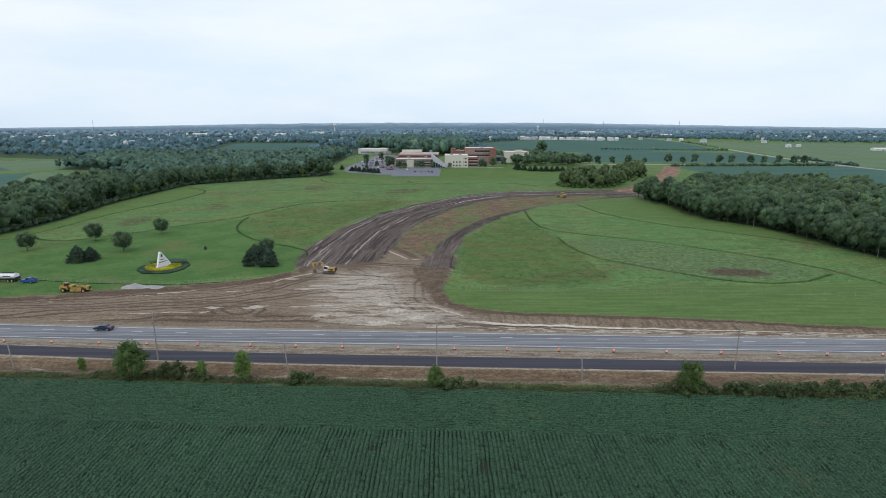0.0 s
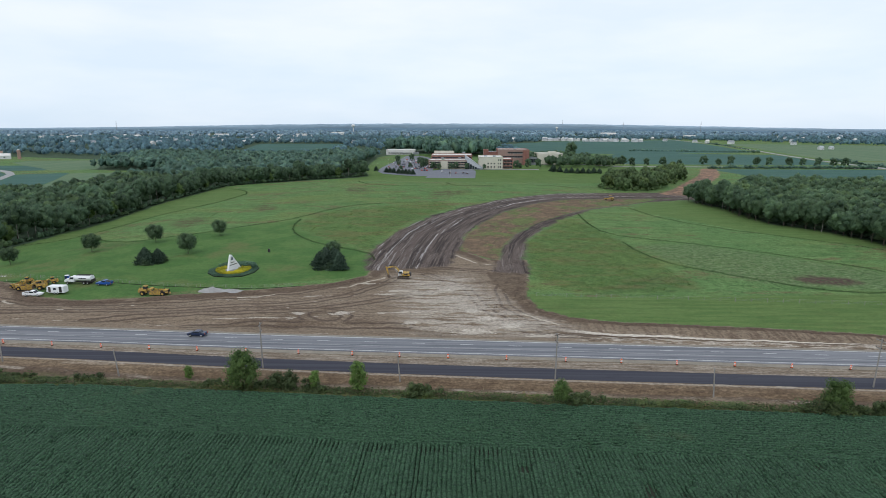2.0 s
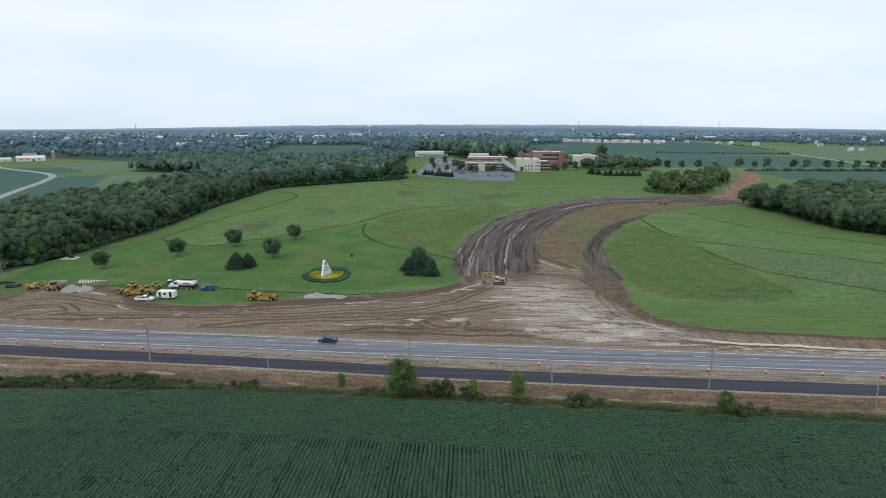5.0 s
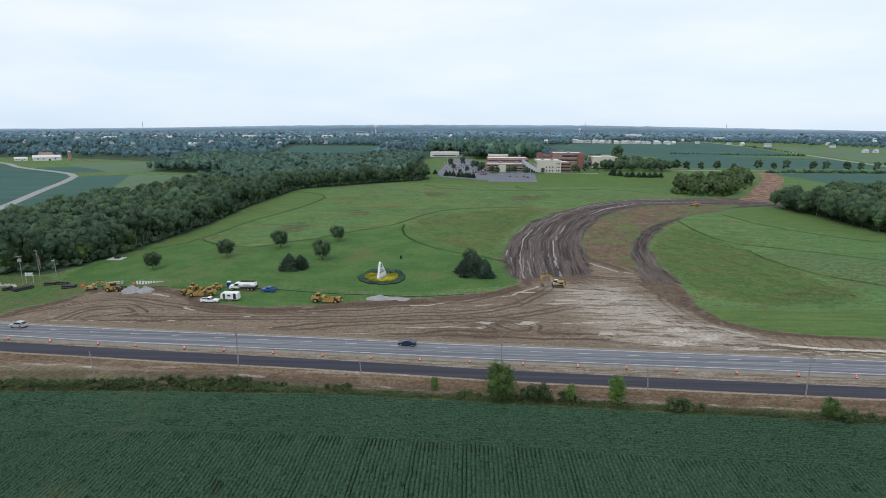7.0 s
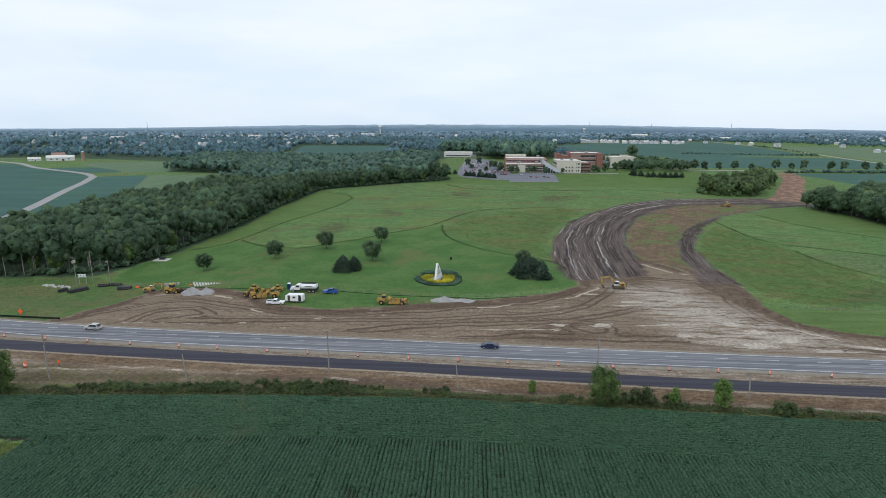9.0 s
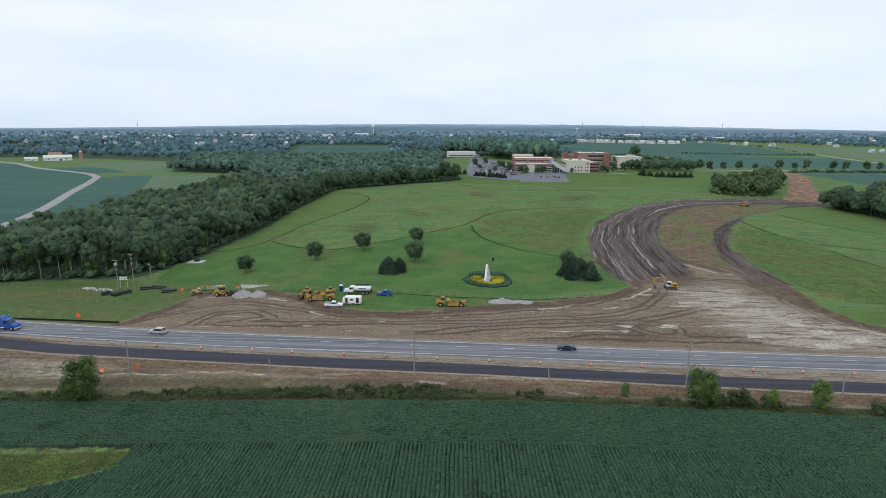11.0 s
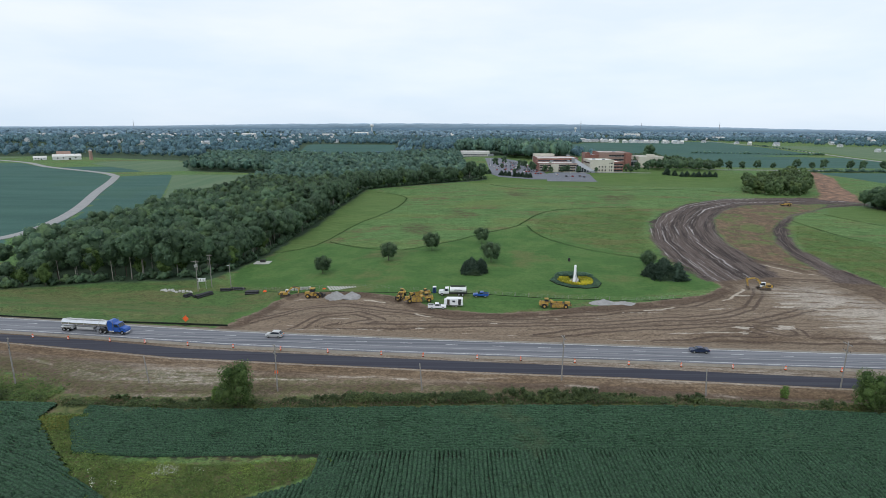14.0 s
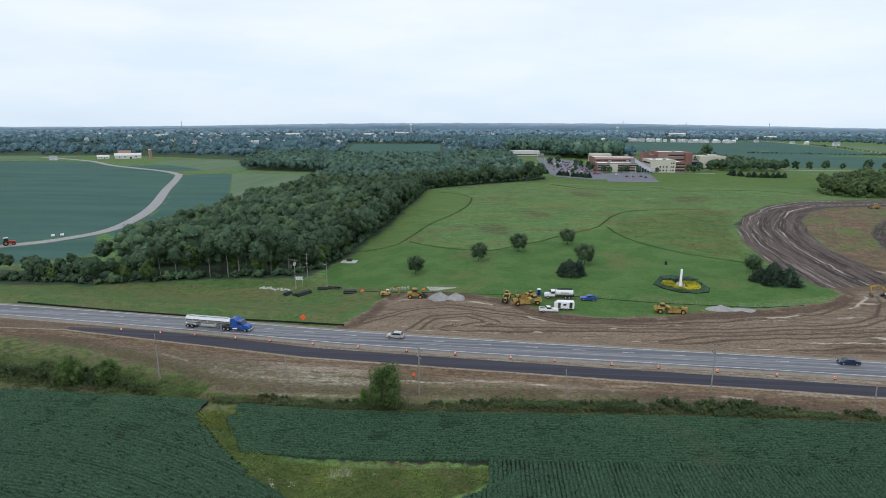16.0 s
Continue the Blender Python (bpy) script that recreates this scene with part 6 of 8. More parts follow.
NAVY = plain("dark_blue_paint", (0.018, 0.030, 0.070), 0.3, 0, 3.0, 0.15, 0.5)
CHROME = plain("polished_aluminium", (0.700, 0.710, 0.720), 0.16, 1.0, 2.0, 0.1)
ORANGE = plain("orange_plastic", (0.780, 0.130, 0.030), 0.6, 0, 3.0, 0.2)
REFLECT = plain("white_reflective_band", (0.780, 0.780, 0.760), 0.5, 0, 4.0, 0.15)
LAMP = plain("lamp_glass", (0.600, 0.600, 0.580), 0.2, 0, 3.0, 0.1, 0.6)
GREY_STONE = plain("grey_gravel", (0.300, 0.295, 0.290), 0.95, 0, 2.5, 0.6, 0.1)
PIPE_BLACK = plain("black_plastic_pipe", (0.022, 0.023, 0.026), 0.5, 0, 3.0, 0.3, 0.4)
SLAB = plain("cast_concrete", (0.440, 0.435, 0.405), 0.9, 0, 2.0, 0.3, 0.1)
CREAM = plain("cream_wall_panel", (0.560, 0.535, 0.450), 0.85, 0, 0.6, 0.2, 0.1)
ROOF_PALE = plain("pale_roof_membrane", (0.640, 0.630, 0.600), 0.9, 0, 0.4, 0.25, 0.1)
ROOF_GREY = plain("grey_metal_roof", (0.270, 0.290, 0.310), 0.5, 0.3, 0.6, 0.2)
BRICK = facade("red_brick", (0.270, 0.128, 0.104), (0.300, 0.205, 0.175))
SILT = plain("black_silt_fabric", (0.024, 0.030, 0.024), 0.9, 0, 2.0, 0.4, 0.05)
FLOWER = leafy("yellow_flowers", (0.220, 0.240, 0.018), (0.520, 0.480, 0.050), 0.0)
EDGING = leafy("blue_green_groundcover", (0.060, 0.120, 0.082), (0.115, 0.190, 0.130), 0.0)
WIRE = plain("galvanised_wire", (0.300, 0.300, 0.290), 0.6, 0.5, 3.0, 0.2)


def glass_material():
    n = Nodes("tinted_glass", 0.08)
    n.bsdf.inputs["Specular IOR Level"].default_value = 0.6
    return n.done(n.mix(n.noise(0.4, 2), (0.018, 0.024, 0.032), (0.040, 0.050, 0.060)))


GLASS = glass_material()


# ---- vehicles ----
def add_wheel(parent, x, y, r, w, rim=DARK):
    t = part("wheel", Geo().rod((x, y - w / 2, r), (x, y + w / 2, r), r, r, 14), RUBBER, parent)
    g = Geo()
    for s in (-1, 1):
        g.rod((x, y + s * (w / 2 - 0.02), r), (x, y + s * (w / 2 + 0.03), r), r * 0.58, r * 0.5, 10)
    part("rim", g, rim, t)


def slab_prism(parent, name, outline, half, mat, label=""):
    return part(name, Geo().prism(outline, -half, half), mat, parent, label)


def side_panes(parent, outline, half, name="side_window"):
    for s in (-1, 1):
        part(name, Geo().prism(outline, s * half - 0.012, s * half + 0.012), GLASS, parent)


def cross_pane(parent, name, a, b, half):
    """A windscreen between two heights of the side outline."""
    d = Vector((b[0] - a[0], 0, b[1] - a[1])).normalized()
    n = Vector((-d.z, 0, d.x)) * 0.02
    v = [(p[0] + s * n.x, y, p[1] + s * n.z) for s in (-1, 1) for p, y in ((a, -half), (b, -half * 0.9), (b, half * 0.9), (a, half))]
    part(name, Geo().add(v, [(0, 1, 2, 3), (7, 6, 5, 4), (0, 4, 5, 1), (1, 5, 6, 2), (2, 6, 7, 3), (3, 7, 4, 0)]), GLASS, parent)


def lights(parent, front, rear, z, half):
    for y in (-half, half):
        part("headlight", Geo().box(front, y, z, 0.06, 0.34, 0.2), LAMP, parent)
        part("tail_light", Geo().box(rear, y, z, 0.06, 0.26, 0.24), ORANGE, parent)


def make_pickup(label, paint, long=5.8):
    t = thing("pickup_truck", label, "pickup truck")
    h = long / 2
    slab_prism(t, "body", [(-h, 0.55), (h - 0.1, 0.5), (h, 0.75), (h - 0.05, 1.05), (h - 1.5, 1.18), (-h, 1.18)], 0.96, paint)
    slab_prism(t, "cab", [(h - 1.75, 1.18), (h - 2.35, 1.82), (h - 3.5, 1.86), (h - 3.75, 1.18)], 0.86, paint)
    cross_pane(t, "windscreen", (h - 1.68, 1.2), (h - 2.30, 1.80), 0.8)
    cross_pane(t, "rear_window", (h - 3.78, 1.25), (h - 3.55, 1.78), 0.75)
    side_panes(t, [(h - 1.95, 1.24), (h - 2.42, 1.74), (h - 3.42, 1.78), (h - 3.6, 1.24)], 0.865)
    part("bed_floor", Geo().box(-h + 0.95, 0, 1.10, 1.75, 1.6, 0.1), DARK, t)
    for s in (-0.9, 0.9):
        part("bed_rail", Geo().box(-h + 0.95, s, 1.18, 1.85, 0.1, 0.22, 0, 1, 0.03), paint, t)
    part("tailgate", Geo().box(-h + 0.05, 0, 0.7, 0.1, 1.8, 0.7, 0, 1, 0.03), paint, t)
    part("bumper", Geo().box(h + 0.02, 0, 0.45, 0.14, 1.85, 0.24, 0, 1, 0.05), CHROME, t)
    for x in (h - 0.95, -h + 1.2):
        for y in (-0.88, 0.88):
            add_wheel(t, x, y, 0.4, 0.26, SILVER)
    lights(t, h - 0.03, -h - 0.02, 0.82, 0.72)
    return t


def make_car(label, paint, name="car", long=4.7, tall=1.72, wagon=True):
    t = thing(name, label, name)
    h = long / 2
    slab_prism(t, "body", [(-h, 0.4), (h - 0.15, 0.36), (h, 0.6), (h - 0.15, 0.9), (h - 1.25, 1.02), (-h + 0.1, 1.05), (-h, 0.8)], 0.9, paint)
    rear = -h + (0.25 if wagon else 1.0)
    slab_prism(t, "cabin", [(h - 1.15, 1.0), (h - 1.95, tall - 0.06), (h - 2.6, tall), (rear + 0.55, tall - 0.05), (rear, 1.03)], 0.78, paint)
    cross_pane(t, "windscreen", (h - 1.12, 1.03), (h - 1.90, tall - 0.08), 0.72)
    cross_pane(t, "rear_window", (rear - 0.02, 1.08), (rear + 0.5, tall - 0.1), 0.7)
    side_panes(t, [(h - 1.4, 1.06), (h - 2.02, tall - 0.14), (rear + 0.6, tall - 0.14), (rear + 0.25, 1.08)], 0.785)
    for x in (h - 0.9, -h + 0.9):
        for y in (-0.82, 0.82):
            add_wheel(t, x, y, 0.35, 0.24, SILVER)
    lights(t, h - 0.08, -h, 0.66, 0.66)
    return t


def make_tanker():
    t = thing("tanker_truck", "blue semi tractor pulling a polished silver tank trailer", "truck")
    slab_prism(t, "hood", [(5.6, 0.7), (8.9, 0.65), (9.0, 1.2), (8.7, 1.75), (7.2, 2.0), (5.6, 2.0)], 1.02, BLUE)
    slab_prism(t, "cab", [(5.4, 0.9), (7.3, 0.9), (7.25, 2.0), (6.75, 3.0), (5.4, 3.1)], 1.15, BLUE)
    slab_prism(t, "sleeper", [(3.7, 0.95), (5.45, 0.95), (5.45, 3.15), (4.6, 3.75), (3.75, 3.7)], 1.2, BLUE)
    cross_pane(t, "windscreen", (7.30, 2.05), (6.80, 2.95), 1.0)
    side_panes(t, [(5.7, 2.0), (7.05, 2.0), (6.7, 2.8), (5.7, 2.85)], 1.155)
    part("chassis", Geo().box(4.6, 0, 0.55, 8.6, 0.9, 0.4, 0, 1, 0.05), DARK, t)
    part("fuel_tank", Geo().rod((4.0, -0.95, 0.75), (5.6, -0.95, 0.75), 0.33, 0.33, 12).rod((4.0, 0.95, 0.75), (5.6, 0.95, 0.75), 0.33, 0.33, 12), CHROME, t)
    part("bumper", Geo().box(9.0, 0, 0.4, 0.25, 2.3, 0.4, 0, 1, 0.08), CHROME, t)
    for y in (-1.05, 1.05):
        part("exhaust_stack", Geo().rod((5.35, y * 1.12, 1.0), (5.35, y * 1.12, 4.0), 0.09, 0.09, 8), CHROME, t)
        add_wheel(t, 7.9, y, 0.52, 0.32, CHROME)
        for x in (2.7, 1.4, -8.6, -9.9):
            add_wheel(t, x, y * 0.95, 0.52, 0.56, CHROME)
    tank = part("tank", Geo().rod((-10.6, 0, 2.35), (3.2, 0, 2.35), 1.02, 1.02, 24), CHROME, t, smooth=False)
    g = Geo()
    for x in np.linspace(-10.6, 3.2, 7):
        g.rod((x - 0.05, 0, 2.35), (x + 0.05, 0, 2.35), 1.05, 1.05, 24)
    part("tank_rib", g, SILVER, tank)
    part("tank_walkway", Geo().box(-3.7, 0, 3.36, 12.0, 0.7, 0.1), SILVER, tank)
    for x in (-8.5, -5.2, -1.9, 1.4):
        part("hatch", Geo().rod((x, 0, 3.4), (x, 0, 3.62), 0.3, 0.26, 12), SILVER, tank)
    part("trailer_frame", Geo().box(-9.2, 0, 0.75, 3.6, 1.9, 0.55, 0, 1, 0.05), SILVER, t)
    part("underbox", Geo().box(-3.6, 0, 0.75, 5.0, 1.7, 0.62, 0, 1, 0.08), SILVER, t)
    for y in (-0.8, 0.8):
        part("landing_leg", Geo().rod((-0.3, y, 0.2), (-0.3, y, 1.5), 0.08, 0.08, 6), DARK, t)
        part("fender", Geo().prism([(-10.9, 0.9), (-10.6, 1.25), (-7.8, 1.25), (-7.5, 0.9), (-7.7, 0.9), (-7.9, 1.15), (-10.5, 1.15), (-10.7, 0.9)], y * 1.25 - 0.3, y * 1.25 + 0.3), CHROME, t)
    return t


def make_water_truck():
    t = thing("water_truck", "white tank truck parked on the grass", "truck")
    part("chassis", Geo().box(-0.3, 0, 0.6, 8.8, 0.9, 0.35, 0, 1, 0.05), DARK, t)
    slab_prism(t, "hood", [(2.9, 0.8), (4.7, 0.75), (4.75, 1.3), (4.5, 1.75), (2.9, 1.9)], 0.95, WHITE)
    slab_prism(t, "cab", [(1.2, 0.9), (3.0, 0.9), (2.95, 1.9), (2.5, 2.75), (1.2, 2.8)], 1.1, WHITE)
    cross_pane(t, "windscreen", (3.0, 1.95), (2.55, 2.7), 0.95)
    side_panes(t, [(1.4, 1.85), (2.8, 1.85), (2.45, 2.55), (1.4, 2.6)], 1.105)
    g = Geo()
    n, half = 20, []
    for i in range(n):
        a = 2 * math.pi * i / n
        half.append((math.cos(a) * 1.22, 2.15 + math.sin(a) * 1.0))
    verts = [(x, y, z) for x in (-4.7, 0.9) for y, z in half]
    g.add(verts, [tuple(range(n - 1, -1, -1)), tuple(range(n, 2 * n))] + [(i, (i + 1) % n, n + (i + 1) % n, n + i) for i in range(n)])
    tank = part("tank", g, WHITE, t)
    part("tank_rail", Geo().box(-1.9, 0.55, 3.12, 5.2, 0.05, 0.25).box(-1.9, -0.55, 3.12, 5.2, 0.05, 0.25), DARK, tank)
    for y in (-1.226, 1.226):
        part("lettering_bar", Geo().box(-1.9, y, 2.1, 2.6, 0.02, 0.26), DARK, tank)
    part("spray_bar", Geo().box(-4.85, 0, 0.9, 0.3, 2.3, 0.9, 0, 1, 0.05), DARK, t)
    for y in (-1.0, 1.0):
        add_wheel(t, 3.6, y, 0.52, 0.32, SILVER)
        for x in (-2.2, -3.5):
            add_wheel(t, x, y * 0.95, 0.52, 0.56, SILVER)
    lights(t, 4.72, -4.95, 1.05, 0.75)
    return t


def make_trailer():
    t = thing("enclosed_trailer", "white box trailer with an open side door", "trailer")
    part("box", Geo().box(0, 0, 0.6, 5.4, 2.3, 2.2, 0, 1, 0.18), WHITE, t)
    part("nose", Geo().box(-3.0, 0, 0.7, 0.9, 1.8, 1.7, 0, 0.75, 0.12), WHITE, t)
    part("door", Geo().box(1.6, -1.162, 0.75, 0.9, 0.05, 1.9), DARK, t, "dark open doorway")
    part("end_door", Geo().box(-2.0, -1.165, 0.75, 0.8, 0.05, 1.8), BARK, t, "brown timber side ramp")
    part("window", Geo().box(-0.3, -1.16, 1.6, 0.9, 0.05, 0.6), GLASS, t)
    part("tongue", Geo().box(-3.9, 0, 0.55, 1.6, 0.16, 0.14), DARK, t)
    for x in (-0.5, 0.5):
        for y in (-1.05, 1.05):
            add_wheel(t, x, y, 0.36, 0.24, SILVER)
    return t


def make_scraper(label):
    """A wheel tractor-scraper: tractor, gooseneck, bowl and rear engine."""
    t = thing("scraper", label, "earthmover", "scrapers parked on the site")
    part("tractor", Geo().prism([(2.6, 1.0), (6.0, 1.0), (6.2, 1.5), (6.0, 2.3), (4.4, 2.5), (2.6, 2.3)], -0.95, 0.95), YELLOW, t)
    part("engine_hood", Geo().box(5.0, 0, 2.2, 2.0, 1.2, 0.6, 0, 0.9, 0.1), YELLOW, t)
    cab = part("cab", Geo().box(3.3, 0.25, 2.3, 1.3, 1.3, 1.5, 0, 0.92, 0.08), YELLOW, t)
    part("cab_glass", Geo().box(3.3, 0.25, 2.75, 1.42, 1.34, 0.75, 0, 0.95), GLASS, cab)
    part("cab_roof", Geo().box(3.3, 0.25, 3.8, 1.6, 1.6, 0.12, 0, 1, 0.05), YELLOW, cab)
    part("fender", Geo().box(3.9, -1.25, 1.95, 2.2, 0.7, 0.12).box(3.9, 1.25, 1.95, 2.2, 0.7, 0.12), YELLOW, t)
    part("gooseneck", Geo().bar((2.9, 0, 1.9), (1.7, 0, 2.7), 0.6, 0.6).bar((1.7, 0, 2.7), (0.6, 0, 2.5), 2.6, 0.45), YELLOW, t)
    for y in (-1.5, 1.5):
        part("draft_arm", Geo().bar((0.9, y, 2.4), (-1.2, y, 1.1), 0.3, 0.4), YELLOW, t)
        part("bowl_side", Geo().prism([(1.3, 0.5), (1.1, 1.6), (0.0, 2.2), (-3.2, 2.2), (-3.6, 0.6)], y * 0.93 - 0.08, y * 0.93 + 0.08), YELLOW, t)
        add_wheel(t, 4.2, y * 0.83, 0.92, 0.75, YELLOW)
        add_wheel(t, -4.1, y * 0.83, 0.92, 0.75, YELLOW)
    part("bowl_floor", Geo().box(-1.2, 0, 0.45, 4.6, 2.7, 0.18), MUDDY, t)
    part("apron", Geo().prism([(1.2, 0.5), (1.75, 0.9), (1.6, 1.7), (1.0, 2.0), (1.1, 1.0)], -1.3, 1.3), MUDDY, t)
    part("ejector", Geo().box(-3.2, 0, 0.6, 0.25, 2.6, 1.5), MUDDY, t)
    part("rear_engine", Geo().box(-4.9, 0, 1.1, 2.2, 1.5, 1.5, 0, 0.92, 0.12), YELLOW, t)
    part("radiator", Geo().box(-6.03, 0, 1.2, 0.1, 1.3, 1.2), DARK, t)
    part("exhaust", Geo().rod((-4.6, 0.4, 2.5), (-4.6, 0.4, 3.4), 0.1, 0.1, 8).rod((5.2, 0.3, 2.7), (5.2, 0.3, 3.5), 0.1, 0.1, 8), DARK, t)
    part("push_block", Geo().box(-6.3, 0, 0.8, 0.5, 0.9, 0.6, 0, 1, 0.06), YELLOW, t)
    return t


def make_excavator(label, size=1.0):
    t = thing("excavator", label, "excavator")
    for y in (-1.15, 1.15):
        tr = part("track", Geo().prism([(-2.1, 0.3), (-1.7, 0.0), (1.7, 0.0), (2.1, 0.3), (2.1, 0.6), (1.7, 0.9), (-1.7, 0.9), (-2.1, 0.6)], y - 0.32, y + 0.32), MUDDY, t)
        g = Geo()
        for x in np.linspace(-1.9, 1.9, 14):
            g.box(x, y, 0.885, 0.12, 0.68, 0.06)
        part("track_shoe", g, DARK, tr)
        g = Geo()
        for x in (-1.6, -0.8, 0, 0.8, 1.6):
            g.rod((x, y - 0.36, 0.42), (x, y + 0.36, 0.42), 0.26, 0.26, 10)
        part("track_roller", g, DARK, tr)
    part("turntable", Geo().rod((0, 0, 0.75), (0, 0, 1.15), 0.8, 0.8, 18).box(0, 0, 0.4, 1.4, 1.9, 0.4), DARK, t)
    part("house", Geo().prism([(-2.5, 1.25), (1.3, 1.15), (1.3, 1.75), (0.3, 2.2), (-2.3, 2.25), (-2.6, 1.9)], -1.3, 1.3), YELLOW, t)
    part("counterweight", Geo().box(-2.4, 0, 1.2, 0.9, 2.6, 1.1, 0, 0.94, 0.2), DARK, t)
    part("grille", Geo().box(-1.2, -1.31, 1.5, 1.2, 0.04, 0.5).box(-1.2, 1.31, 1.5, 1.2, 0.04, 0.5), DARK, t)
    cab = part("cab", Geo().prism([(0.0, 1.2), (1.55, 1.2), (1.6, 2.0), (1.2, 2.95), (0.0, 3.0)], 0.35, 1.3), WHITE, t)
    part("cab_glass", Geo().prism([(0.15, 2.0), (1.63, 2.05), (1.25, 2.8), (0.15, 2.85)], 0.33, 1.32), GLASS, cab)
    boom = [(0.9, 1.7), (2.6, 3.5), (3.6, 4.1), (6.1, 3.6), (6.2, 3.9), (3.7, 4.6), (2.3, 4.1), (0.6, 2.1)]
    part("boom", Geo().prism(boom, -0.28, 0.28), YELLOW, t)
    part("stick", Geo().prism([(6.3, 4.5), (6.6, 4.2), (5.6, 1.3), (5.3, 1.35), (5.8, 3.7)], -0.2, 0.2), YELLOW, t)
    part("bucket", Geo().prism([(5.3, 1.4), (5.8, 1.3), (5.9, 0.7), (5.3, 0.15), (4.7, 0.25), (5.0, 0.7)], -0.6, 0.6), MUDDY, t)
    for y in (-0.4, 0.4):
        part("boom_cylinder", Geo().rod((1.5, y, 1.5), (2.9, y, 3.6), 0.11, 0.07, 8), CHROME, t)
    part("stick_cylinder", Geo().rod((3.4, 0, 4.7), (6.1, 0, 4.6), 0.12, 0.08, 8), DARK, t)
    t.scale = (size, size, size)
    return t


def make_loader():
    t = thing("wheel_loader", "yellow wheel loader with a dark bucket beside gravel", "loader")
    part("rear_frame", Geo().prism([(-3.4, 1.0), (-0.3, 0.9), (-0.3, 1.9), (-1.4, 2.3), (-3.2, 2.15), (-3.5, 1.7)], -0.95, 0.95), YELLOW, t)
    part("front_frame", Geo().prism([(-0.1, 0.8), (2.1, 0.8), (2.1, 1.4), (1.2, 2.0), (0.2, 1.8)], -0.6, 0.6), YELLOW, t)
    cab = part("cab", Geo().box(-0.7, 0, 1.9, 1.5, 1.5, 1.5, 0, 0.92, 0.08), YELLOW, t)
    part("cab_glass", Geo().box(-0.7, 0, 2.25, 1.56, 1.54, 0.95, 0, 0.94), GLASS, cab)
    part("cab_roof", Geo().box(-0.7, 0, 3.4, 1.7, 1.7, 0.14, 0, 1, 0.06), YELLOW, cab)
    for y in (-0.55, 0.55):
        part("lift_arm", Geo().bar((0.6, y, 1.9), (2.4, y, 1.5), 0.2, 0.4).bar((2.4, y, 1.5), (3.3, y, 0.6), 0.2, 0.36), DARK, t)
    part("bucket", Geo().prism([(3.0, 0.1), (4.3, 0.05), (4.35, 0.15), (3.5, 0.4), (3.3, 1.0), (3.5, 1.5), (3.3, 1.5), (2.9, 0.9)], -1.45, 1.45), DARK, t)
    for x in (1.4, -2.2):
        for y in (-1.05, 1.05):
            add_wheel(t, x, y, 0.8, 0.6, YELLOW)
    part("exhaust", Geo().rod((-2.0, 0.3, 2.2), (-2.0, 0.3, 3.0), 0.08, 0.08, 8), DARK, t)
    return t


def make_roller():
    t = thing("soil_compactor", "yellow soil compactor on the haul road", "compactor")
    part("drum", Geo().rod((1.9, -1.05, 0.8), (1.9, 1.05, 0.8), 0.8, 0.8, 18), DARK, t)
    part("drum_frame", Geo().box(1.9, 1.2, 0.7, 2.4, 0.2, 0.5).box(1.9, -1.2, 0.7, 2.4, 0.2, 0.5).box(0.7, 0, 0.7, 0.4, 2.5, 0.6), YELLOW, t)
    part("body", Geo().prism([(-2.8, 0.9), (0.3, 0.8), (0.3, 1.5), (-1.0, 1.9), (-2.8, 1.7)], -0.9, 0.9), YELLOW, t)
    part("canopy", Geo().box(-0.6, 0, 2.9, 1.7, 1.7, 0.12, 0, 1, 0.05), YELLOW, t)
    for x in (-1.3, 0.1):
        for y in (-0.75, 0.75):
            part("canopy_post", Geo().rod((x, y, 1.5), (x, y, 2.9), 0.05, 0.05, 6), DARK, t)
    for y in (-0.95, 0.95):
        add_wheel(t, -1.7, y, 0.75, 0.5, YELLOW)
    return t


def lane_y(x, f):
    a, b = float(lines_at(x, LANE_EDGE)), float(lines_at(x, ROAD_EDGE))
    return a + (b - a) * f


def on_road(ob, x, f, turn):
    slope = math.degrees(math.atan2(lane_y(x + 5, f) - lane_y(x - 5, f), 10))
    ob.matrix_basis = pose(x, lane_y(x, f), 0.15 + 0.07, 0, 0, slope + turn)


on_road(make_tanker(), -253, 0.30, 0)
on_road(make_car("silver sport utility car driving on the highway", SILVER, "suv", 4.7, 1.75), -203, 0.72, 180)
on_road(make_car("dark blue sedan driving on the highway", NAVY, "car", 4.8, 1.45, False), -90.5, 0.74, 180)
stand(make_pickup("white pickup truck parked on the bare soil", WHITE), -159.2, 169.8, 2)
stand(make_pickup("bright blue pickup truck parked on the lawn", BLUE, 5.2), -144.6, 183.4, 178)
stand(make_trailer(), -153.6, 173.4, 0)
stand(make_water_truck(), -154.3, 184.8, 180)
scraper = stand(make_scraper("muddy yellow wheel scraper parked at the soil's edge"), -121.3, 172.8, 178, 0.82)
again(scraper, -165.4, 176.8, 10, 0.78)
again(scraper, -171.8, 181.0, 80, 0.66), again(scraper, -165.5, 183.6, 25, 0.62)
stand(make_excavator("yellow excavator standing on the churned soil"), -42.2, 195.4, 176)
stand(make_excavator("small yellow excavator with its arm raised", 0.8), -214.2, 190.5, 5, 0.82)
stand(make_loader(), -202.6, 186.8, -4)
stand(make_roller(), 88, 404, 170, 1.2)

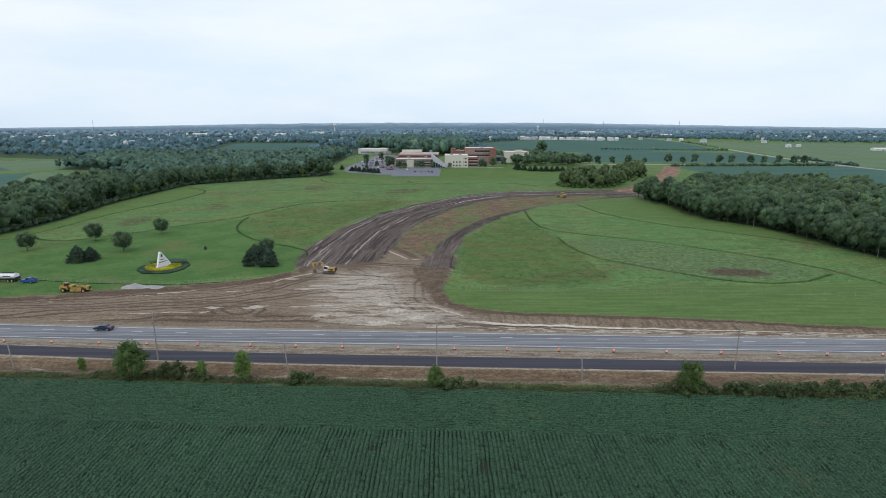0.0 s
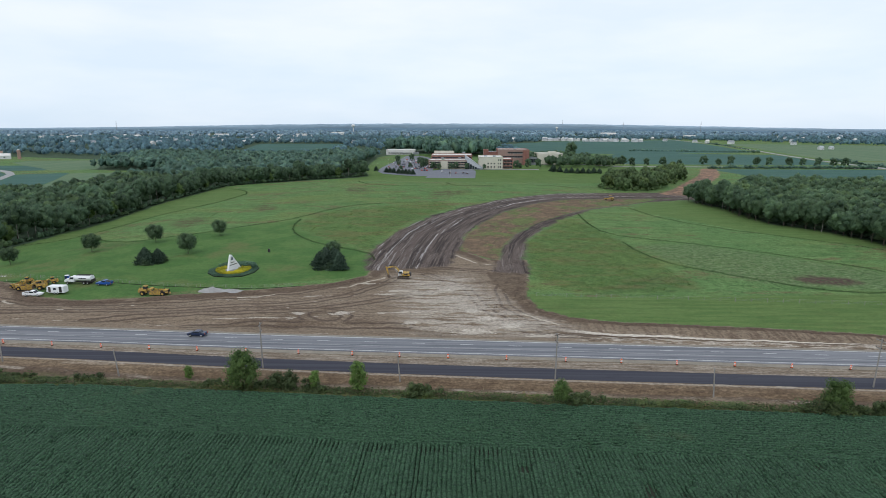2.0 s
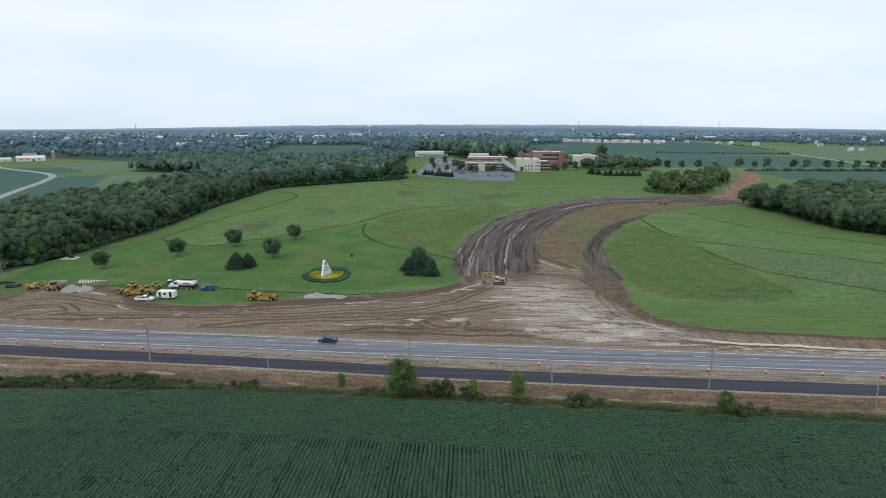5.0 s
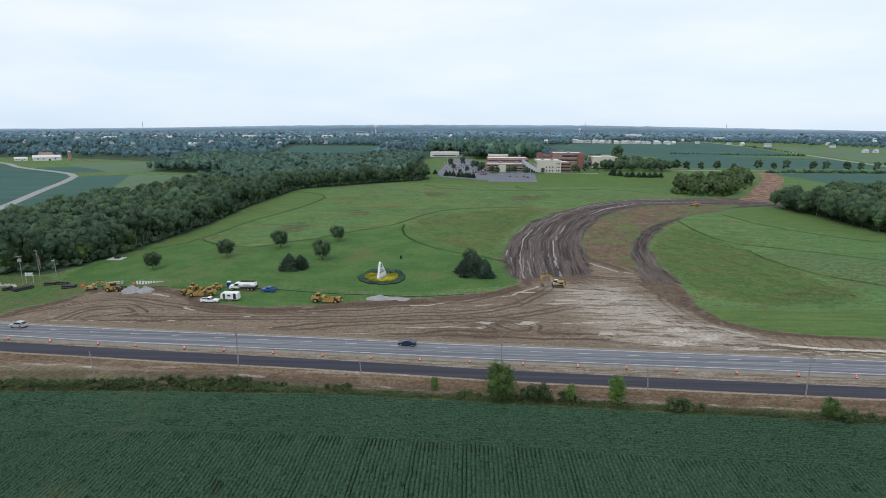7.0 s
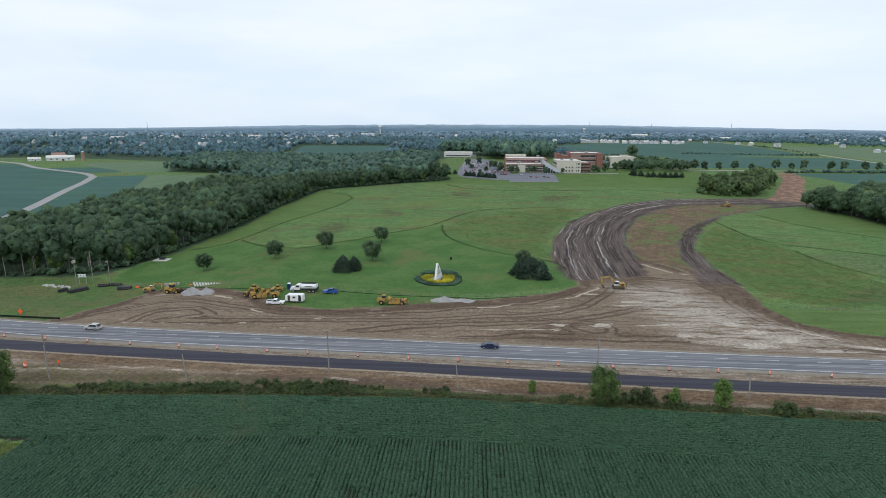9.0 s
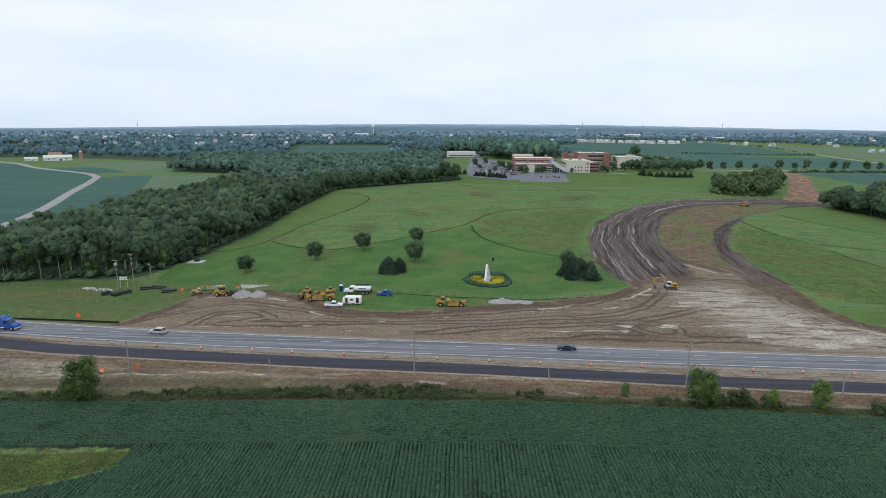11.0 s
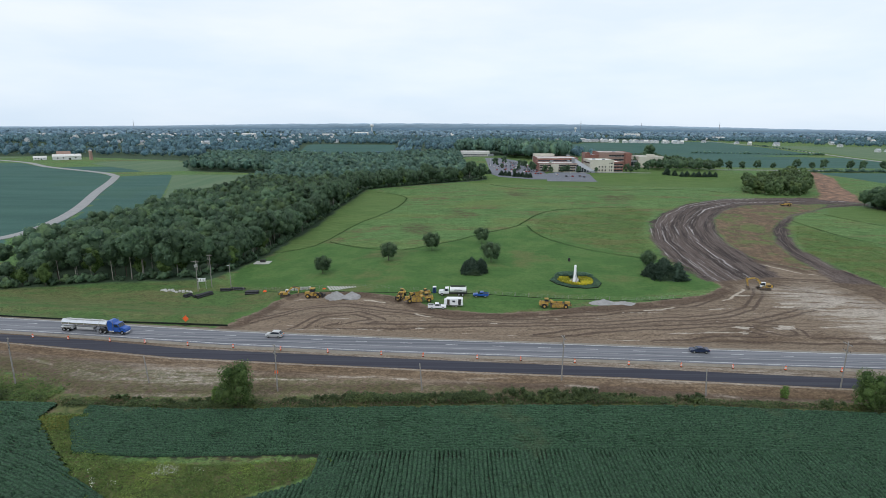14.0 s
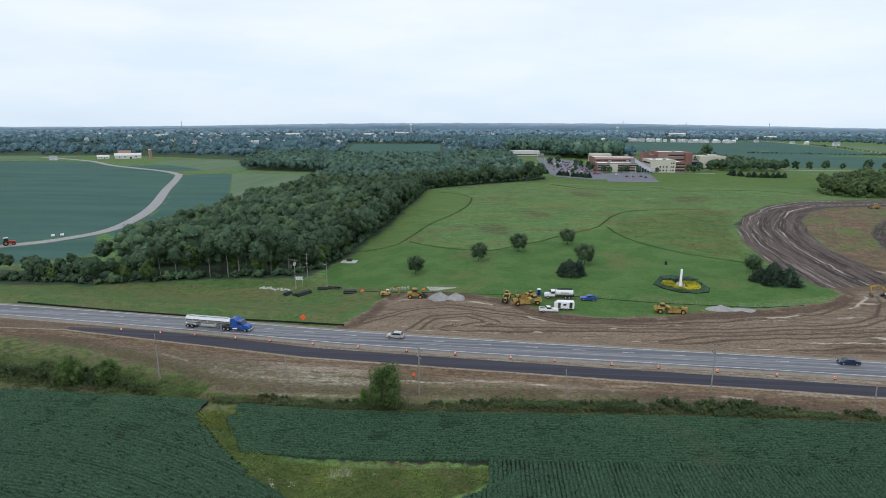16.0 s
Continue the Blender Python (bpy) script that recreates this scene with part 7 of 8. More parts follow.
# ---- heaps, pipes and other building goods ----
for x, y, rx_, ry_, h, s in ((-194.4, 183.7, 3.9, 3.2, 2.4, 1), (-188.6, 182.5, 3.3, 2.9, 2.1, 2)):
    tagged(part("gravel_heap", Geo().heap(x, y, ground_at(x, y), rx_, ry_, h, s), GREY_STONE), "grey heap of gravel dumped on the soil", "gravel", "gravel heaps")
for x, y, rx_, ry_, h, seed in ((-104.5, 177.3, 4.6, 2.4, 1.5, 5), (-98.2, 177.0, 5.3, 1.9, 0.8, 6)):
    tagged(part("gravel_mound", Geo().heap(x, y, ground_at(x, y), rx_, ry_, h, seed), GREY_STONE), "long low heap of grey rubble at the lawn's edge", "rubble", "rubble heaps")
slabs = thing("slab_stack", "row of pale concrete slabs leaning on the grass", "concrete slabs")
slabs.matrix_basis = pose(-199.9, 194.7, ground_at(-199.3, 193.9))
for i in range(10):
    part("slab", Geo().bar((i * 1.1, 0.9, 0.9), (i * 1.1 + 1.7, -1.4, 0.2), 0.6, 0.35), SLAB, slabs)
for i in range(7):
    x, y = -213.6 + i * 1.05, 198.0 + 0.3 * math.sin(i * 2.1)
    g = Geo().rod((0, 0, 0), (0, 0, 0.95), 0.46, 0.46, 12).rod((0, 0, 0.95), (0, 0, 1.0), 0.36, 0.36, 12)
    tagged(stand(part("concrete_ring", g, SLAB), x, y, 0, 1.0 if i != 3 else 1.1), "pale concrete manhole ring on the grass", "concrete ring", "concrete rings")
PIPES = ((-247.1, 197.6, 9, 6.5, 58), (-241.5, 204.7, 4, 4.0, 5), (-237, 205.6, 4, 5.0, -4), (-229.4, 199, 6, 4.8, 8), (-253.1, 197, 5, 3.2, 70))
for px_, py_, count, long, turn in PIPES:
    stack = thing("pipe_stack", "stack of black corrugated drain pipes on the grass", "pipes", "pipe stacks")
    stack.matrix_basis = pose(px_, py_, ground_at(px_, py_), 0, 0, turn)
    for i in range(count):
        layer, k = divmod(i, max(3, count - 3))
        y = (k - 1.5) * 0.66 + layer * 0.33
        part("pipe", Geo().rod((-long / 2 + 0.1 * (i % 3), y, 0.3 + layer * 0.55), (long / 2, y, 0.3 + layer * 0.55), 0.31, 0.31, 10), PIPE_BLACK, stack)
sack_rng = random.Random(12)
for i in range(13):
    x, y = -266.0 + i * 1.05 + sack_rng.uniform(-.3, .3), 203.6 - i * 0.15 + sack_rng.uniform(-0.9, 0.9)
    g = Geo().box(0, 0, 0, sack_rng.uniform(0.9, 1.6), sack_rng.uniform(0.8, 1.3), sack_rng.uniform(0.4, 0.8), sack_rng.uniform(0, 90), 0.82, 0.16)
    tagged(stand(part("concrete_block", g, SLAB), x, y), "pale rough concrete block lying on the grass", "concrete block", "concrete blocks")
tagged(stand(part("orange_tarp", Geo().box(0, 0, 0, 1.6, 1.0, 0.7, 20, 0.6, 0.2), ORANGE), -225, 200.3), "orange plastic bundle lying on the grass", "bundle")
tagged(stand(part("orange_tarp", Geo().box(0, 0, 0, 1.5, 0.7, 0.4, -5, 0.7, 0.12), ORANGE), -201.4, 196.1), "orange plastic mesh bundle beside the slabs", "bundle")
toilet = thing("portable_toilet", "blue portable toilet with a white roof", "toilet")
part("body", Geo().box(0, 0, 0, 1.2, 1.2, 2.1, 0, 0.97, 0.06), BLUE, toilet)
part("roof", Geo().box(0, 0, 2.1, 1.28, 1.28, 0.22, 0, 0.7, 0.05), WHITE, toilet)
part("door", Geo().box(0, -0.61, 0.15, 0.8, 0.05, 1.8), NAVY, toilet)
stand(toilet, -160.6, 187.6)
tank_pad = thing("concrete_pad", "pale concrete pad with a dark metal box on it", "concrete pad")
part("pad", Geo().box(0, 0, 0, 7.0, 5.0, 0.35, 0, 1, 0.05), SLAB, tank_pad)
part("box", Geo().box(0, 0.4, 0.35, 2.4, 1.6, 1.1, 0, 0.95, 0.08), DARK, tank_pad)
stand(tank_pad, -242.1, 247.6)

# ---- monument and flower bed ----
sign = thing("monument_sign", "white triangular monument sign with dark emblem and bars", "sign")
part("base", Geo().box(3.2, 0, 0, 8.2, 2.2, 0.35, 0, 0.97, 0.05), SLAB, sign)
part("sail", Geo().prism([(0.0, 0.3), (7.0, 0.3), (6.7, 0.9), (2.6, 6.2), (2.2, 6.4), (1.8, 6.2)], -0.36, 0.36), WHITE, sign)
for s in (-1, 1):
    part("flank_wall", Geo().bar((-0.6, s * 1.3, 0.45), (2.6, s * 1.3, 0.45), 0.3, 0.9), SLAB, sign)
    part("emblem", Geo().prism([(2.0, 4.3), (2.9, 4.3), (2.9, 5.2), (2.5, 5.6), (2.1, 5.1)], s * 0.36 - 0.03, s * 0.36 + 0.03), NAVY, sign)
    for x, z, w in ((2.6, 3.2, 1.9), (3.0, 2.3, 4.0)):
        part("lettering_bar", Geo().box(x, s * 0.36, z, w, 0.06, 0.26), DARK, sign)
stand(sign, -109.0, 201.2, 72)


def bed_outline(f):
    """The bed's rounded shield outline, scaled."""
    pts = [(-9.2, 0.5), (-7.5, -4.5), (-3.5, -8.6), (2.0, -9.4), (6.5, -8.2), (8.9, -3.0), (8.6, 3.0), (6.0, 7.5), (1.0, 9.6), (-5.0, 8.0)]
    return [(x * f, y * f) for x, y in pts]


def planted(name, outer, inner, height, size, count, mat, label, seed, front=None):
    r = np.random.RandomState(seed)
    pts = r.uniform(-10, 10, (count * 6, 2))
    ok = inside_by(pts[:, 0], pts[:, 1], bed_outline(outer)) > 0
    if inner:
        ok &= inside_by(pts[:, 0], pts[:, 1], bed_outline(inner)) < 0
    if front is not None:
        ok &= front(pts)
    pts = pts[ok][:count]
    c = np.column_stack([pts, r.uniform(0.15, 1, len(pts)) * height])
    v, f = leaf_cards(c, r.uniform(0.6, 1.2, len(c)) * size, seed, 0.3, 0.4)
    ob = tagged(new(name, quads(name, v, f, mat)), label, "planting", kind="stuff")
    ob.matrix_basis = pose(-108.0, 204.0, ground_at(-108, 204))


planted("groundcover", 1.0, 0.72, 0.4, 0.32, 6000, EDGING, "blue-green groundcover edging the flower bed", 5, lambda p: p[:, 1] < 4.5)
planted("yellow_flowers", 0.72, 0.0, 0.9, 0.30, 5200, FLOWER, "bright yellow flowers planted round the monument", 6, lambda p: (p[:, 1] < 4.0) & (np.abs(p[:, 0]) > 1.9) | (p[:, 1] < -4.2))
planted("border_shrubs", 0.98, 0.3, 1.6, 0.3, 2600, EDGING, "low blue-green shrubs behind the monument", 7, lambda p: p[:, 1] > 3.6)
edge = Geo()
ring = bed_outline(1.03)
for a, b in zip(ring, ring[1:] + ring[:1]):
    edge.bar((*a, 0.1), (*b, 0.1), 0.16, 0.3)
edging = tagged(part("bed_edging", edge, SILT), "dark edging strip round the flower bed", "edging")
edging.matrix_basis = pose(-108.0, 204.0, ground_at(-108, 204))
tagged(stand(part("meter_box", Geo().box(0, 0, 0, 0.9, 0.7, 1.5, 0, 0.95, 0.06), DARK), -104.2, 233.5), "dark metal cabinet standing on the lawn", "cabinet")

# ---- roadside ----
barrel = thing("traffic_barrel", "orange traffic drum with white reflective bands", "traffic barrel", "drums along the highway")
part("drum", Geo().rod((0, 0, 0.08), (0, 0, 1.0), 0.33, 0.26, 14), ORANGE, barrel)
part("foot", Geo().rod((0, 0, 0), (0, 0, 0.1), 0.46, 0.42, 14), RUBBER, barrel)
for z in (0.32, 0.66):
    part("band", Geo().rod((0, 0, z), (0, 0, z + 0.16), 0.35 - z * 0.07, 0.345 - (z + 0.16) * 0.07, 14), REFLECT, barrel)
part("handle", Geo().box(0, 0, 1.0, 0.3, 0.08, 0.1), ORANGE, barrel)
BARREL_X = [-280.5, -268.4, -258, -246, -236, -224, -211.5, -198.7, -186.2, -172.3, -161.6, -148.0, -137.2, -124, -111, -98.5, -86.3, -74, -61, -47.8, -36.4, -24.8, -11, 2.8, 15.6, 28.2, 41.2, 53.8, 66.7, 80.3, 91.6, 104.5, 118]
BARREL_Y = [(-281, 142.9), (-246, 139.9), (-224, 137.8), (-186, 134.5), (-148, 131.9), (-111, 129.4), (-86, 128.2), (-48, 126.6), (-11, 125.1), (28, 123.6), (66, 122.1), (118, 120.4)]
for i, x in enumerate(BARREL_X):
    m = pose(x, float(lines_at(x, BARREL_Y)), 0.06, 0, 0, 40 * i)
    if i:
        copy_thing(barrel, m).scale = (0.66, 0.66, 0.95)
    else:
        barrel.matrix_basis = m
        barrel.scale = (0.66, 0.66, 0.95)
again(barrel, -203.8, 120.6, 10, 1.1), again(barrel, -203.0, 119.9, 60, 1.1)
board = thing("road_sign", "orange diamond road works sign on a stand", "road sign")
part("panel", Geo().prism([(-0.85, 1.85), (0, 1.0), (0.85, 1.85), (0, 2.7)], -0.04, 0.04), ORANGE, board)
part("stand", Geo().bar((-0.8, -0.5, 0.05), (0.8, 0.5, 0.05), 0.08, 0.08).bar((-0.8, 0.5, 0.05), (0.8, -0.5, 0.05), 0.08, 0.08).rod((0, 0.06, 0), (0, 0.06, 2.4), 0.04, 0.04, 6), DARK, board)
stand(board, -231.5, 152.6, -8, 1.15)
part_sign = thing("road_sign", "round red and white sign beside the drums", "road sign")
part("panel", Geo().rod((0, -0.03, 1.5), (0, 0.03, 1.5), 0.45, 0.45, 8), ORANGE, part_sign)
part("stand", Geo().rod((0, 0.06, 0), (0, 0.06, 1.5), 0.04, 0.04, 6), DARK, part_sign)
stand(part_sign, -194.8, 120.2, 0)


def make_pole(label, height, arms, group, tilt=0.0):
    t = thing("utility_pole", label, "utility pole", group)
    top = (tilt, 0, height)
    part("pole", Geo().rod((0, 0, -0.6), top, 0.17, 0.11, 10), POLE_WOOD, t)
    for z, w in arms:
        arm = part("crossarm", Geo().box(tilt * z / height, 0.12, z, 0.14, w, 0.16, 90 if False else 0), POLE_WOOD, t)
        for y in np.linspace(-w / 2 + 0.12, w / 2 - 0.12, 4):
            part("insulator", Geo().rod((tilt * z / height, 0.12 + y, z + 0.16), (tilt * z / height, 0.12 + y, z + 0.42), 0.06, 0.04, 8), DARK, arm)
    return t


tall = make_pole("tall weathered wooden utility pole with crossarms", 11.0, ((10.3, 2.6), (8.6, 2.2)), "tall poles by the highway")
stand(tall, -192.8, 114.4, 35)
for x, y, a in ((-252.8, 116.0, 35), (-129.0, 121.0, 10), (-66.8, 119.0, 5), (-1.4, 114.6, 5), (65.5, 113.5, 5)):
    again(tall, x, y, a, 1.0)
short = make_pole("short bare wooden pole leaning by the ditch", 6.4, (), "short poles by the ditch", -0.5)
stand(short, -160.9, 115.8)
for x, y in ((-223.0, 117.2), (-98.2, 115.8), (-35.0, 114.2), (30.4, 109.6), (95, 108)):
    again(short, x, y, 0)
yard = make_pole("wooden pole carrying a platform and transformer rack", 12.0, ((11.6, 3.6),), "poles by the wood")
part("transformer", Geo().rod((0.3, 0, 9.6), (0.3, 0, 10.7), 0.42, 0.42, 12).rod((-0.5, 0, 9.6), (-0.5, 0, 10.6), 0.3, 0.3, 12), SILVER, yard)
stand(yard, -252, 203.6, 80)
second = make_pole("wooden pole with crossarms beside the wood", 13.2, ((12.8, 2.4), (11.2, 1.6), (9.0, 1.2)), "poles by the wood")
stand(second, -248.9, 208.8, 80)
third = make_pole("plain pale wooden pole with a small lamp", 10.0, (), "poles by the wood")
part("lamp", Geo().box(-0.5, 0, 9.2, 0.9, 0.3, 0.2, 0, 1, 0.05), SILVER, third)
stand(third, -240.7, 207.3)
rack = thing("transformer_rack", "pale steel rack holding three grey transformers", "transformer")
for x in (-1.3, 1.3):
    part("leg", Geo().rod((x, 0, 0), (x, 0, 4.2), 0.1, 0.1, 8), SILVER, rack)
part("beam", Geo().box(0, 0, 3.0, 3.2, 0.4, 0.2).box(0, 0, 4.1, 3.2, 0.3, 0.15), WHITE, rack)
for x in (-0.9, 0, 0.9):
    part("transformer", Geo().rod((x, 0, 3.2), (x, 0, 4.1), 0.34, 0.34, 12), WHITE, rack)
stand(rack, -251.6, 206.6, 10)


def make_fence(label, path, gap, height):
    t = thing("wire_fence", label, "fence")
    run, first, last = 0.0, None, None
    for (ax, ay), (bx, by) in zip(path, path[1:]):
        size = math.hypot(bx - ax, by - ay)
        while run < size:
            x, y = ax + (bx - ax) * run / size, ay + (by - ay) * run / size
            z = ground_at(x, y)
            part("post", Geo().rod((x, y, z - 0.3), (x, y, z + height), 0.06, 0.05, 6), POLE_WOOD, t)
            if last:
                for h in (0.4, 0.8, height - 0.1):
                    part("wire", Geo().rod((last[0], last[1], last[2] + h), (x, y, z + h), 0.012, 0.012, 3), WIRE, t)
            last = (x, y, z)
            run += gap
        run -= size
    return t


make_fence("thin wire fence on wooden posts along the lawn", [(-238.7, 204.5), (-160, 188.0), (-146, 187.0), (-122, 182.6), (-91, 180.8), (-75, 184.0)], 4.5, 1.3)
make_fence("wire fence on wooden posts across the mown strip", [(3, 175.2), (40.4, 173.4), (77, 171.2), (112, 168.9), (150, 166.5)], 4.8, 1.35)
def make_silt_fence(label, path, gap=7.0, tall=0.6):
    t = thing("silt_fence", label, "fence")
    for a, b in zip(path, path[1:]):
        n = max(1, int(math.hypot(b[0] - a[0], b[1] - a[1]) / gap))
        pts = [(a[0] + (b[0] - a[0]) * k / n, a[1] + (b[1] - a[1]) * k / n) for k in range(n + 1)]
        for p, q in zip(pts, pts[1:]):
            part("fabric", Geo().bar((*p, ground_at(*p) + tall / 2 - 0.05), (*q, ground_at(*q) + tall / 2 - 0.05), 0.05, tall), SILT, t)
            part("stake", Geo().box(p[0], p[1] + 0.06, ground_at(*p) - 0.2, 0.06, 0.06, 1.2), POLE_WOOD, t)


make_silt_fence("low black silt fence along the highway verge", [(-330, 163.3), (-296, 158.4), (-277, 156.4), (-251, 154.0), (-232, 153.6), (-219.5, 152.8)])
make_silt_fence("low black silt fence below the wire fence", [(-224.3, 199.9), (-204.5, 192.5), (-182.1, 186.7), (-160, 187.6), (-146, 186.6), (-133, 184.1), (-122, 182.2), (-91, 180.4), (-76, 183.4)], 5.0, 0.2)

# ---- campus ----
def patch(name, rows, label, mat, lift=0.18):
    """A paved area that follows the ground; rows of (y, from x, to x)."""
    verts, faces, cols = [], [], 7
    ys = np.linspace(rows[0][0], rows[-1][0], 24)
    for y in ys:
        a, b = np.interp(y, [r[0] for r in rows], [r[1] for r in rows]), np.interp(y, [r[0] for r in rows], [r[2] for r in rows])
        for x in np.linspace(a, b, cols):
            verts.append((x, y, float(rise(np.array(x), np.array(y))) - 0.25 + lift))
    n = len(verts)
    verts += [(x, y, z - 0.6) for x, y, z in verts]
    for i in range(len(ys) - 1):
        for k in range(cols - 1):
            q = (i * cols + k, i * cols + k + 1, (i + 1) * cols + k + 1, (i + 1) * cols + k)
            faces += [q, tuple(n + j for j in reversed(q))]
    return tagged(part(name, Geo().add(verts, faces), mat), label, "car park", kind="structure")


patch("car_park_west", [(590, -70, -56), (606, -112, -50), (700, -110, -52), (814, -106, -56), (890, -104, -80)], "grey asphalt car park west of the campus", LOT)
patch("car_park_south", [(577, -56, -4), (600, -54, -3), (620, -52, -2), (634, -36, -8)], "grey asphalt car park before the campus", LOT)
patch("campus_path", [(630, -30, 70), (634, -30, 70)], "pale concrete walk before the campus building", CONCRETE, 0.22)
bay = thing("bay_lines", "white parking bay lines painted on the car park", "markings")
for y in (583, 597, 611):
    for i in range(18):
        x = -52 + i * 2.7
        z = float(rise(np.array(x), np.array(float(y)))) - 0.05
        part("bay_line", Geo().box(x, y, z, 0.14, 5.0, 0.02), ROAD_PAINT, bay)
PARKED = [make_car("small parked car seen across the campus", paint, "car", 4.5, 1.5, kind) for paint, kind in ((NAVY, True), (SILVER, False), (WHITE, True), (DARK, False), (plain("red_paint", (0.35, 0.03, 0.03), 0.35), True))]
lot_rng = random.Random(9)
spots = [(x, y) for y in (620, 632, 650, 662, 685, 697, 725, 740, 770, 790) for x in np.arange(-106, -56, 2.9) if lot_rng.random() < 0.36]
spots += [(-31, 606), (-24, 606), (-16, 607), (-12, 603), (-40, 615)]
for i, (x, y) in enumerate(spots):
    car = PARKED[i % 5] if i < 5 else copy_thing(PARKED[lot_rng.randrange(5)], pose(0, 0, 0))
    car.matrix_basis = pose(x, y, float(rise(np.array(float(x)), np.array(float(y)))) - 0.06, 0, 0, lot_rng.choice((88, 92, 270)))
lamp_post = thing("street_lamp", "slim grey car park lamp post", "street lamp", "car park lamps")
part("post", Geo().rod((0, 0, 0), (0, 0, 9), 0.12, 0.08, 8), SILVER, lamp_post)
part("lamp_head", Geo().box(0.4, 0, 8.9, 1.2, 0.4, 0.18, 0, 1, 0.04), SILVER, lamp_post)
stand(lamp_post, -90, 640)
for x, y in ((-105, 660), (-75, 660), (-90, 700), (-70, 720), (-105, 740), (-30, 590)):
    again(lamp_post, x, y, 0)


def block(parent, name, x0, x1, y0, y1, z0, z1, mat, roof=ROOF_PALE):
    """A building mass with a parapet and a sunk roof."""
    cx, cy, w, d = (x0 + x1) / 2, (y0 + y1) / 2, x1 - x0, y1 - y0
    wall = part(name, Geo().box(cx, cy, z0, w, d, z1 - z0), mat, parent)
    part("roof", Geo().box(cx, cy, z1, w - 0.8, d - 0.8, 0.12), roof, wall)
    g = Geo()
    for bx, by, sx, sy in ((cx, y0 + 0.2, w + 0.2, 0.4), (cx, y1 - 0.2, w + 0.2, 0.4), (x0 + 0.2, cy, 0.4, d - 0.4), (x1 - 0.2, cy, 0.4, d - 0.4)):
        g.box(bx, by, z1 - 0.1, sx, sy, 0.9)
    part("parapet", g, mat, wall)
    return wall


def ribbon(wall, x0, x1, y, z, h, mat=GLASS, step=3.0):
    """A row of panes along a front, with a sill below."""
    n = max(1, int((x1 - x0) / step))
    w = (x1 - x0) / n
    for i in range(n):
        part("window", Geo().box(x0 + (i + 0.5) * w, y - 0.03, z, w - 0.25, 0.12, h), mat, wall)
    part("sill", Geo().box((x0 + x1) / 2, y - 0.08, z - 0.3, x1 - x0, 0.25, 0.22), ROOF_PALE, wall)


def side_ribbon(wall, x, y0, y1, z, h, step=3.0):
    n = max(1, int((y1 - y0) / step))
    w = (y1 - y0) / n
    for i in range(n):
        part("window", Geo().box(x, y0 + (i + 0.5) * w, z, 0.12, w - 0.25, h), GLASS, wall)


B = 4.6
campus = thing("campus_building", "red brick and cream campus building with flat roofs", "building")
wing = block(campus, "brick_wing", -56, -12, 640, 668, B, B + 9.0, BRICK)
for z in (1.0, 3.9, 6.6):
    ribbon(wing, -55, -13, 640, B + z, 1.3)
    part("stone_band", Geo().box(-34, 639.96, B + z + 1.55, 43.6, 0.2, 0.25), CREAM, wing)
stair = block(campus, "stair_tower", -42, -34, 636, 641, B, B + 8.2, CREAM)
upper = block(campus, "upper_storey", -54, -5, 668.2, 704, B, B + 13.6, BRICK)
ribbon(upper, -53, -6, 668.2, B + 10.4, 1.4)
part("stone_band", Geo().box(-29.5, 668.1, B + 13.0, 48.6, 0.3, 0.35), CREAM, upper)
block(campus, "plant_room", -52, -27, 704.2, 720, B, B + 16.0, CREAM)
cream = block(campus, "cream_wing", 2, 29, 637, 672, B + 0.1, B + 13.2, CREAM)
for z in (1.6, 5.4, 9.4):
    for x in (12.5, 16.0, 19.5, 26.5):
        if not (z > 8 and x < 26):
            part("window", Geo().box(x, 636.97, B + z, 1.5, 0.14, 1.7), GLASS, cream)
    part("window", Geo().box(24.2, 636.97, B + z, 0.9, 0.14, 1.7), GLASS, cream)
side_ribbon(cream, 1.97, 640, 670, B + 9.4, 1.6)
atrium = part("atrium", Geo().add([(-14, 637, B), (6, 630, B), (6, 634, B), (-14, 660, B), (-14, 645, B + 15.0), (6, 630, B + 2.0), (6, 640, B + 2.2), (-14, 664, B + 15.0)], [(0, 1, 5, 4), (1, 2, 6, 5), (2, 3, 7, 6), (3, 0, 4, 7), (4, 5, 6, 7), (3, 2, 1, 0)]), ROOF_GREY, campus, "sloping grey glass and metal atrium roof")
for i in range(6):
    f = (i + 0.5) / 6
    part("pane", Geo().box(-14 + 18 * f * 0.9, 636.4 - 6.2 * f, B + 0.3, 2.2, 0.3, max(0.8, 9.0 * (1 - f))), GLASS, atrium)
east_wing = block(campus, "east_brick_wing", 29.2, 41, 642, 672, B, B + 10.8, BRICK)
for z in (1.0, 4.6, 8.0):
    ribbon(east_wing, 30, 40.4, 642, B + z, 1.7)
back = block(campus, "back_block", 28, 66, 700, 735, B, B + 19.0, BRICK)
ribbon(back, 40, 65, 700, B + 14.5, 2.2), ribbon(back, 30, 65, 700, B + 9.5, 2.0)
block(campus, "back_tower", 10, 16, 698, 716, B, B + 18.4, BRICK)
block(campus, "back_link", 16, 28, 702, 730, B, B + 15.5, BRICK, ROOF_GREY)
block(campus, "back_tower", 59, 66.4, 694, 702, B, B + 18.0, BRICK)
link = block(campus, "glazed_link", 66.6, 80, 706, 716, B, B + 9.0, ROOF_GREY, ROOF_GREY)
ribbon(link, 67, 79.6, 706, B + 3.0, 4.5)
